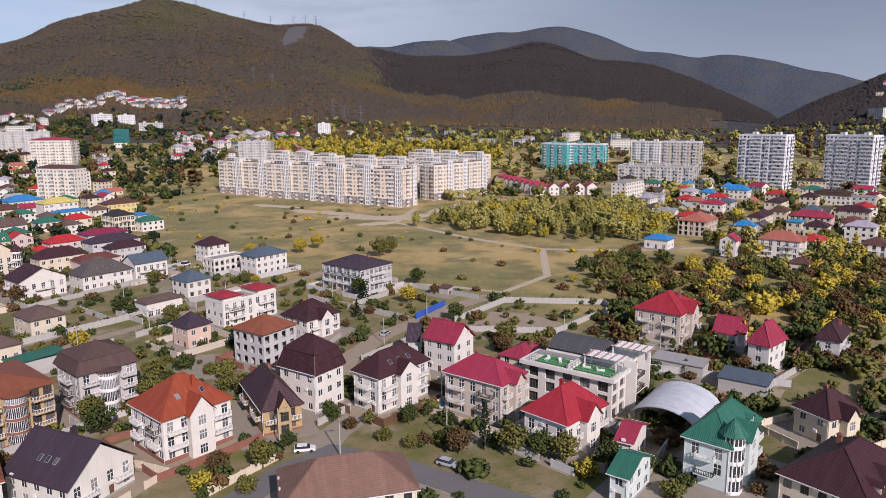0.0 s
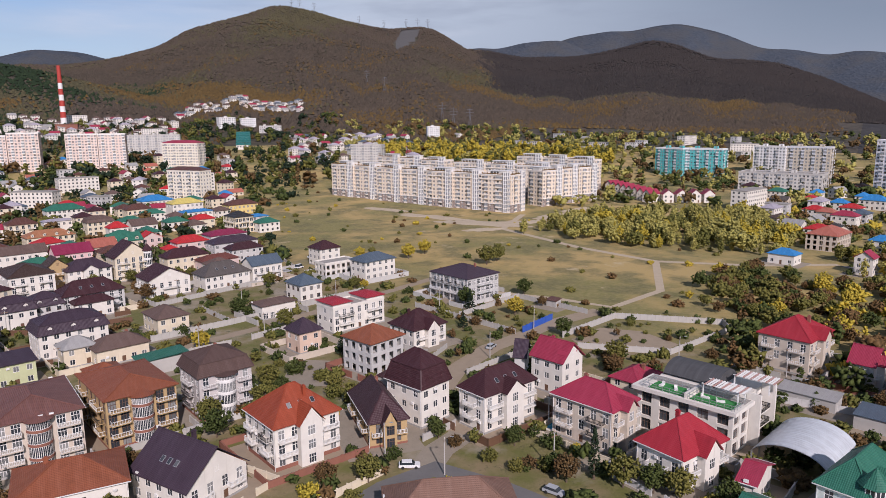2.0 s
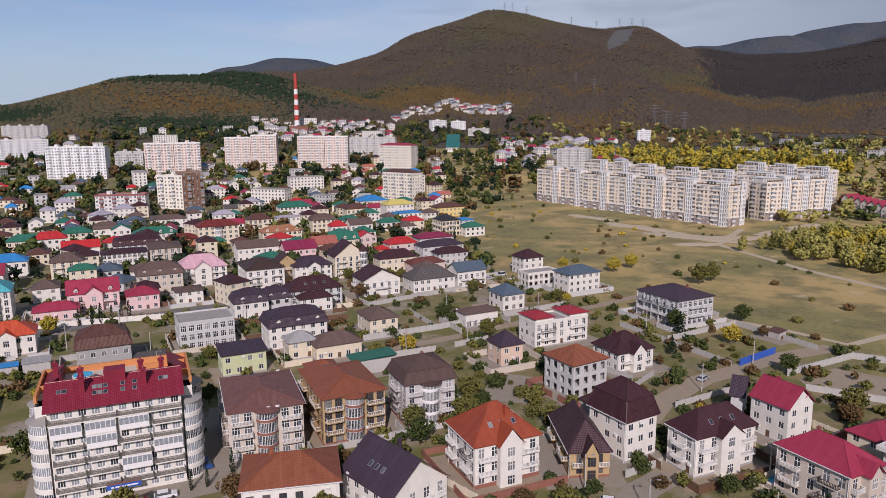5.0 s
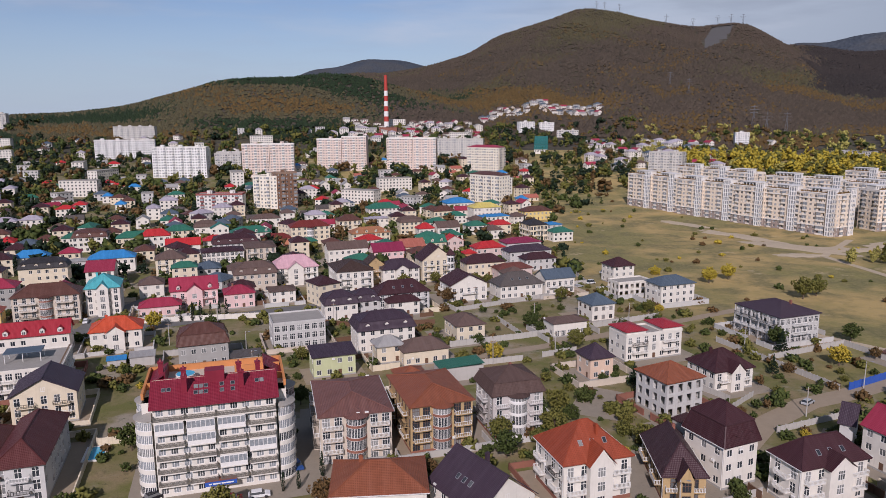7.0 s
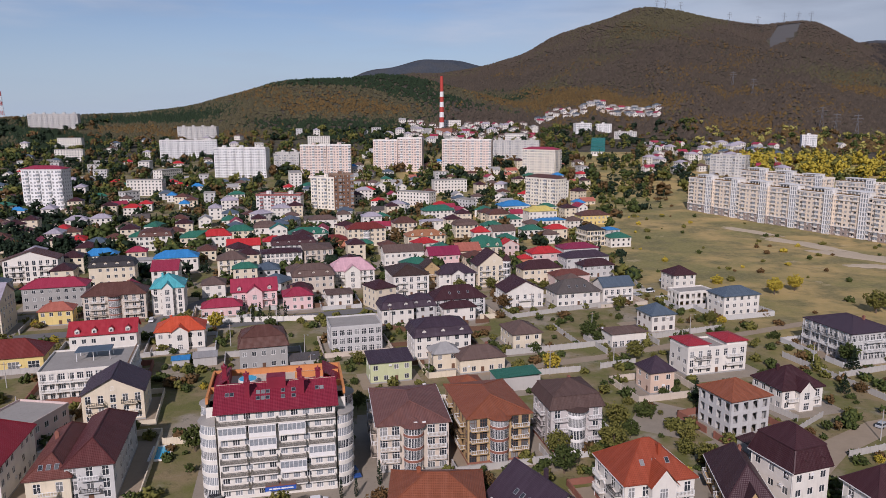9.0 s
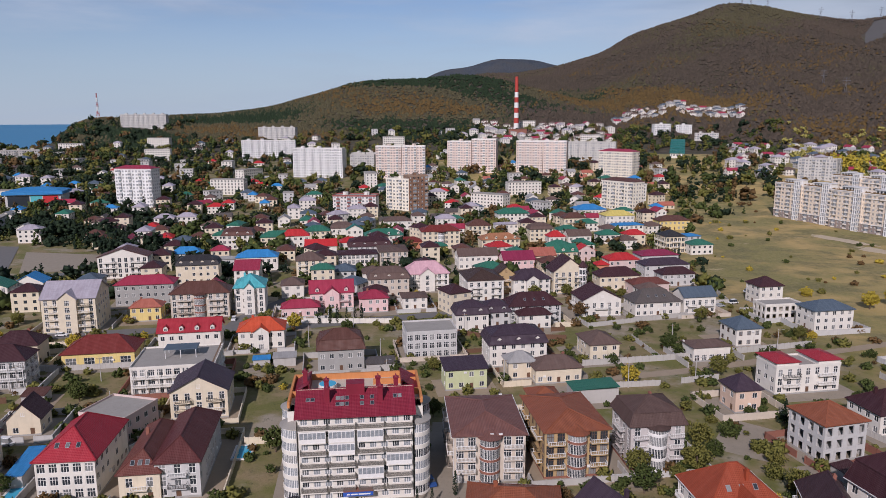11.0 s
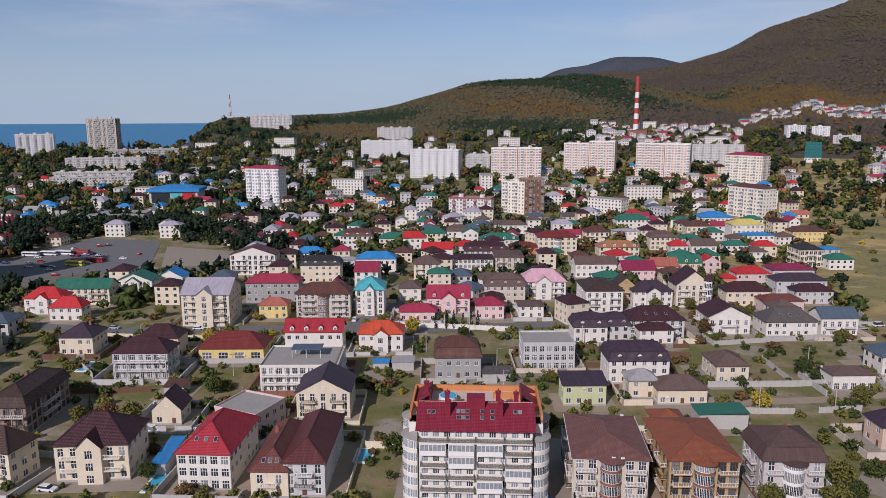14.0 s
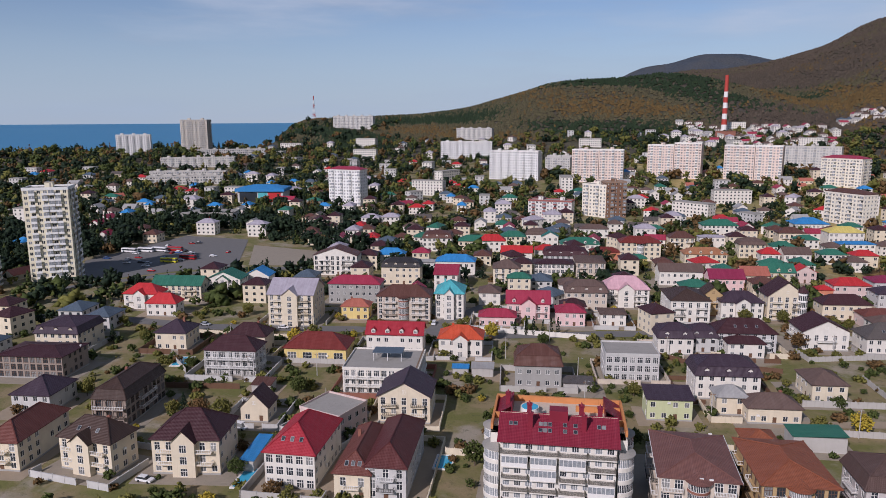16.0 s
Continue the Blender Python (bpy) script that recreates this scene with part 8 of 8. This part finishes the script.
tree(33, 112, "bush", "olive", 3.5, 11)
tree(46, 127, "bush", "green", 3, 12)
tree(12, 152, "broad", "green", 7, 13)
tree(0, 146, "broad", "green", 5, 14)
tree(60, 127, "bush", "rust", 3, 15)
tree(58, 132, "broad", "green", 4, 16)
tree(72, 122, "broad", "green", 5, 17)
tree(79, 118, "bush", "green", 4, 18)
tree(42, 165, "bush", "olive", 4, 19)
tree(44, 172, "bush", "olive", 4, 20)
tree(36, 186, "bush", "green", 5, 21)
tree(41, 178, "bush", "olive", 3, 22)
tree(30, 172, "broad", "green", 5, 23)
tree(100, 110, "bush", "olive", 3.5, 24)
tree(104, 100, "broad", "yellow", 5, 25)
tree(96, 84, "broad", "green", 6, 26)
tree(100, 79, "broad", "green", 5, 27)
tree(106, 78, "bush", "rust", 3, 28)
tree(98, 70, "bush", "olive", 4, 29)
tree(90, 84, "bush", "yellow", 4, 30)
tree(128, 108, "broad", "olive", 5, 31)
tree(135, 112, "broad", "green", 5, 32)
tree(118, 150, "broad", "rust", 6, 33)
tree(124, 158, "broad", "olive", 7, 34)
tree(112, 162, "broad", "olive", 6, 35)
tree(130, 148, "bush", "rust", 4, 36)
tree(150, 112, "bush", "green", 4, 37)
tree(156, 118, "bush", "rust", 5, 38)
tree(163, 104, "broad", "rust", 5, 39)
tree(176, 96, "broad", "olive", 6, 40)
tree(186, 92, "bush", "rust", 4, 41)
tree(28, 255, "broad", "green", 7, 42)
tree(32, 252, "bush", "green", 5, 43)
tree(8, 238, "bush", "green", 4, 44)
tree(128, 250, "broad", "yellow", 5, 45)
tree(138, 240, "broad", "green", 7, 46)
tree(120, 330, "broad", "yellow", 8, 47)
tree(132, 338, "broad", "yellow", 8, 48)
tree(150, 300, "broad", "olive", 10, 49)
tree(158, 305, "broad", "olive", 9, 50)
tree(100, 350, "bush", "yellow", 5, 51)
tree(-70, 118, "bush", "green", 4, 52)
tree(-78, 128, "bush", "green", 4, 53)
tree(-72, 180, "bush", "green", 5, 54)
tree(-60, 184, "broad", "green", 6, 55)
tree(-127.7, 124.0, "broad", "green", 5, 56)
tree(-114, 121, "bush", "rust", 4, 57)
tree(-108, 119, "bush", "olive", 4, 58)

_rt = random.Random(21)
_n = 0
while _n < 200:
    az, r = radians(_rt.uniform(-60, 46)), math.sqrt(_rt.uniform(95 ** 2, 350 ** 2))
    x, y = r * math.sin(az), r * math.cos(az)
    if inside(x, y, MEADOW) or not free(x, y, -1.5) or on_road(x, y):
        continue
    _n += 1
    kind = _rt.choice(("bush", "bush", "bush", "broad", "broad", "conifer" if _rt.random() < 0.3 else "bush"))
    col = "dark" if kind == "conifer" else _rt.choice(("green", "green", "green", "olive", "olive", "rust", "olive", "yellow"))
    tree(x, y, kind, col, {"bush": _rt.uniform(1.8, 3.6), "broad": _rt.uniform(4, 7.5), "conifer": _rt.uniform(6, 9)}[kind], _n)


def grove(name, spots, label, seed, per=40):
    """Many trees that nobody could count, joined: spots are (x, y, height, kind, colour)."""
    rng = np.random.default_rng(seed)
    cols = ["green", "olive", "yellow", "rust", "dark", "willow"]
    per = int(per * 1.8)
    Vs, Fs, Ms, off = [], [], [], 0
    for x, y, h, kind, col in spots:
        c, r = crown_points(kind, per, rng)
        V, F = sprays(c, r * (300 / per) ** 0.40 * 0.85, rng)
        ww = rng.uniform(0.85, 1.3)
        V = V * (h * ww, h * ww, h) + (x, y, gz(x, y) - 0.05 * h)
        Vs.append(V)
        Fs.append(F + off)
        Ms.append(np.full(len(F), cols.index(col)))
        off += len(V)
    me = arrays_mesh(name, np.concatenate(Vs), np.concatenate(Fs), ["f_" + c for c in cols], np.concatenate(Ms))
    tagged(piece(name, me), label, "trees", kind="stuff")


def spots_in(poly, n, seed, hs, kinds, cols, clear=-1.0):
    rn = random.Random(seed)
    xs, ys = [p[0] for p in poly], [p[1] for p in poly]
    out, tries = [], 0
    while len(out) < n and tries < n * 40:
        tries += 1
        x, y = rn.uniform(min(xs), max(xs)), rn.uniform(min(ys), max(ys))
        if inside(x, y, poly) and free(x, y, clear):
            out.append((x, y, rn.uniform(*hs), rn.choice(kinds), rn.choice(cols)))
    return out


THICKET = [(190.8, 206.0), (230, 235), (262.2, 240), (262, 212), (290, 186), (330, 140), (300, 100), (235, 92), (220, 118), (199, 146), (186, 172)]
grove("thicket", spots_in(THICKET, 300, 1, (3, 7.5), ("broad", "bush", "broad"), ("rust", "rust", "olive", "olive", "green", "yellow", "olive")), "dense rust and olive autumn thicket beyond the plots", 1, 96)
POPLARS = [(205.3, 372), (276, 424), (380, 372), (375, 300), (300, 262), (276, 262), (231, 330)]
grove("grove", spots_in(POPLARS, 330, 2, (6, 13), ("poplar", "poplar", "poplar", "broad"), ("willow", "willow", "willow", "olive", "willow", "yellow")), "young yellowing poplar and willow grove in the meadow", 2, 90)
grove("roadside_trees", spots_in([(270, 180), (330, 130), (420, 160), (400, 240), (310, 250)], 60, 12, (5, 10), ("broad", "poplar"), ("yellow", "willow", "olive", "willow")), "yellow and olive trees round the far houses", 12, 50)
grove("shrubs", spots_in(MEADOW, 130, 3, (1.2, 3.2), ("bush",), ("olive", "green", "yellow", "rust", "olive")), "scattered shrubs in the dry meadow", 3, 24)
BELT = [(-430, 300), (-407, 296), (-423, 391), (-398, 432), (-330, 410), (-262, 352), (-250, 380), (-330, 440), (-436, 474), (-500, 420), (-540, 330), (-440, 240), (-420, 250)]
grove("tree_belt", spots_in(BELT, 330, 4, (9, 15), ("conifer", "cypress", "cypress", "broad"), ("dark", "dark", "dark")), "dark belt of cypresses and pines behind the coach park", 4, 30)


def sector_spots(n, az0, az1, r0, r1, seed, hs, kinds, cols, clear=-0.5):
    rn = random.Random(seed)
    out, tries = [], 0
    while len(out) < n and tries < n * 20:
        tries += 1
        az, r = radians(rn.uniform(az0, az1)), math.sqrt(rn.uniform(r0 * r0, r1 * r1))
        x, y = r * math.sin(az), r * math.cos(az)
        if not inside(x, y, MEADOW) and not inside(x, y, COACH) and free(x, y, clear):
            out.append((x, y, rn.uniform(*hs), rn.choice(kinds), rn.choice(cols)))
    return out


grove("garden_shrubs", [p for p in sector_spots(1300, -60, 50, 92, 360, 41, (1.2, 3.6), ("bush", "bush", "bush", "broad"), ("green", "green", "olive", "olive", "rust", "green"), -2.0) if not on_road(p[0], p[1])], "shrubs, hedges and vines of the gardens", 41, 24)
grove("hillside_garden", [p for p in spots_in([(80, 60), (205, 58), (215, 125), (150, 142), (108, 122)], 150, 55, (1.8, 4.8), ("bush", "bush", "broad"), ("green", "olive", "rust", "green"), -2.0) if not on_road(p[0], p[1])], "dense garden shrubs between the villas", 55, 60)
grove("dark_trees", sector_spots(800, -64, -30, 400, 1000, 42, (7, 13), ("broad", "conifer", "cypress"), ("dark", "dark", "green", "dark"), 0.5), "dark evergreen trees among the houses towards the sea", 42, 16)
grove("town_trees", sector_spots(1500, -64, 12, 350, 760, 5, (3.5, 9), ("broad", "bush", "broad", "conifer"), ("green", "green", "olive", "rust", "dark", "dark")), "garden trees between the houses of the town", 5, 12)
grove("park_trees", sector_spots(2400, -62, 14, 700, 1250, 6, (7, 14), ("broad", "broad", "conifer", "poplar"), ("green", "green", "olive", "dark", "dark", "rust", "olive")), "parks and street trees of the far town", 6, 9)
grove("valley_trees", sector_spots(1500, 14, 66, 560, 1250, 7, (6, 12), ("broad", "poplar", "broad"), ("green", "olive", "willow", "willow", "rust")), "yellowing trees along the valley floor", 7, 10)
grove("birch_rows", sector_spots(320, 17, 36, 850, 980, 8, (12, 18), ("poplar",), ("yellow", "yellow", "olive")), "bright yellow rows of poplars before the hills", 8, 14)
grove("yard_trees", sector_spots(220, 46, 66, 200, 560, 9, (3.5, 8), ("broad", "bush", "poplar"), ("green", "olive", "yellow", "rust")), "trees among the houses past the thicket", 9, 30)
grove("headland_pines", sector_spots(520, -62, -30, 1050, 1600, 10, (9, 15), ("broad", "conifer"), ("dark", "green", "rust", "dark")), "dark trees on the headland above the sea", 10, 12)
M["w_brown"] = leafy("wood_brown", (0.046, 0.039, 0.030), (0.108, 0.086, 0.062))
M["w_olive"] = leafy("wood_olive", (0.052, 0.050, 0.028), (0.115, 0.104, 0.054))
M["w_orange"] = leafy("wood_orange", (0.074, 0.051, 0.021), (0.16, 0.105, 0.036))
M["w_pine"] = leafy("wood_pine", (0.012, 0.026, 0.012), (0.030, 0.050, 0.022))
# ridge crowns, painted darker than the hill's for the cloud shadow over them
M["w_ridge"] = leafy("wood_ridge_cloud_shade", (0.022, 0.021, 0.022), (0.056, 0.048, 0.042))
# crowns of the far hump, blue-tinted to stand in for haze
M["w_far"] = leafy("wood_far_haze", (0.044, 0.056, 0.072), (0.062, 0.076, 0.092))


def woods():
    """The wooded hillsides: tens of thousands of crowns, on the slopes that face the valley."""
    rng = np.random.default_rng(77)
    gaz = np.radians(np.arange(-64, 74.1, 0.5))
    gr = np.arange(900, 4950, 50.0)
    A, R_ = np.meshgrid(gaz, gr, indexing="ij")
    sight = np.maximum.accumulate((land(R_ * np.sin(A), R_ * np.cos(A)) - 90) / R_, axis=1)
    out = []
    for r0, r1, area, rad in ((1000, 1500, 34, (2.6, 5.0)), (1500, 2300, 32, (3.0, 5.2)), (2300, 2800, 34, (3.2, 5.4))):
        n = int(0.5 * radians(134) * (r1 * r1 - r0 * r0) / area)
        az = rng.uniform(-62, 72, n)
        r = np.sqrt(rng.uniform(r0 * r0, r1 * r1, n))
        X, Y = r * np.sin(np.radians(az)), r * np.cos(np.radians(az))
        Z = land(X, Y)
        keep = Z > 44 + 10 * np.sin(X / 90) * np.sin(Y / 130)
        ia = np.clip(((az + 64) * 2).astype(int), 0, len(gaz) - 1)
        ir = np.clip(((r - 900) / 50).astype(int) - 1, 0, len(gr) - 1)
        keep &= (Z + 45 - 90) / r > sight[ia, ir]
        # the bare power-line clearing and rock face on the ridge
        keep &= ~((np.abs(az - 19.6 + (2450 - r) * 0.0042) < 0.25 + 0.75 * sstep(2150, 2480, r) + 0.2 * np.sin(r / 40)) & (r > 2100) & (r < 2480))
        X, Y, Z, az, r = X[keep], Y[keep], Z[keep], az[keep], r[keep]
        if r0 < 1500:
            clear = np.array([free(x, y, 1.0) for x, y in zip(X, Y)])
            X, Y, Z, az, r = X[clear], Y[clear], Z[clear], az[clear], r[clear]
        R = rng.uniform(*rad, len(X))
        f1 = np.sin(X / 150 + 2 * np.sin(Y / 210)) + np.sin(Y / 120 + 1.5 * np.sin(X / 170)) + rng.normal(0, 0.45, len(X))
        f2 = np.sin(X / 61 + 2 * np.sin(Y / 83)) + rng.normal(0, 0.6, len(X))
        kind = np.where(f1 + 0.5 * f2 > 0.7, 1, 0)
        kind = np.where((Z < 150) & (f1 + f2 > 0.7) & (r < 1900), 2, kind)
        kind = np.where((f2 > 1.4) & (r < 2300), 2, kind)
        pine = (az < -3 + 2.5 * f1) & (r < 2100)
        f3 = np.sin(X / 95 + 1.4 * np.sin(Y / 60)) + 0.8 * np.sin(Y / 47 + X / 140) + rng.normal(0, 0.35, len(X))
        kind = np.where(pine, np.where((f3 < -0.5) | (Z > 150) & (f3 < 0.7), 3, np.where(f3 + 0.4 * f2 > 0.9, 2, 1)), kind)
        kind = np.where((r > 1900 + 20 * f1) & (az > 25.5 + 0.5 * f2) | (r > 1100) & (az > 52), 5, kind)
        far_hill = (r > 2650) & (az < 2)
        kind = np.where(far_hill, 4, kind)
        V, F = blobs(np.stack([X, Y, Z + R * 0.5], 1), R, rng, (DOME, DOF), 0.95, 0.25)
        out.append((V, F, np.repeat(kind, len(DOF))))
    for k, (V, F, mi) in enumerate(out):
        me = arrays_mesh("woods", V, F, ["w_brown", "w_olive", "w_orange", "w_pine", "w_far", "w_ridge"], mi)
        me.polygons.foreach_set("use_smooth", np.ones(len(me.polygons), bool))
        tagged(piece("woods", me), ("orange and olive autumn woods at the foot of the hills", "brown autumn forest on the mountain slopes", "brown forest on the higher ridges")[k], "forest", kind="stuff")


woods()
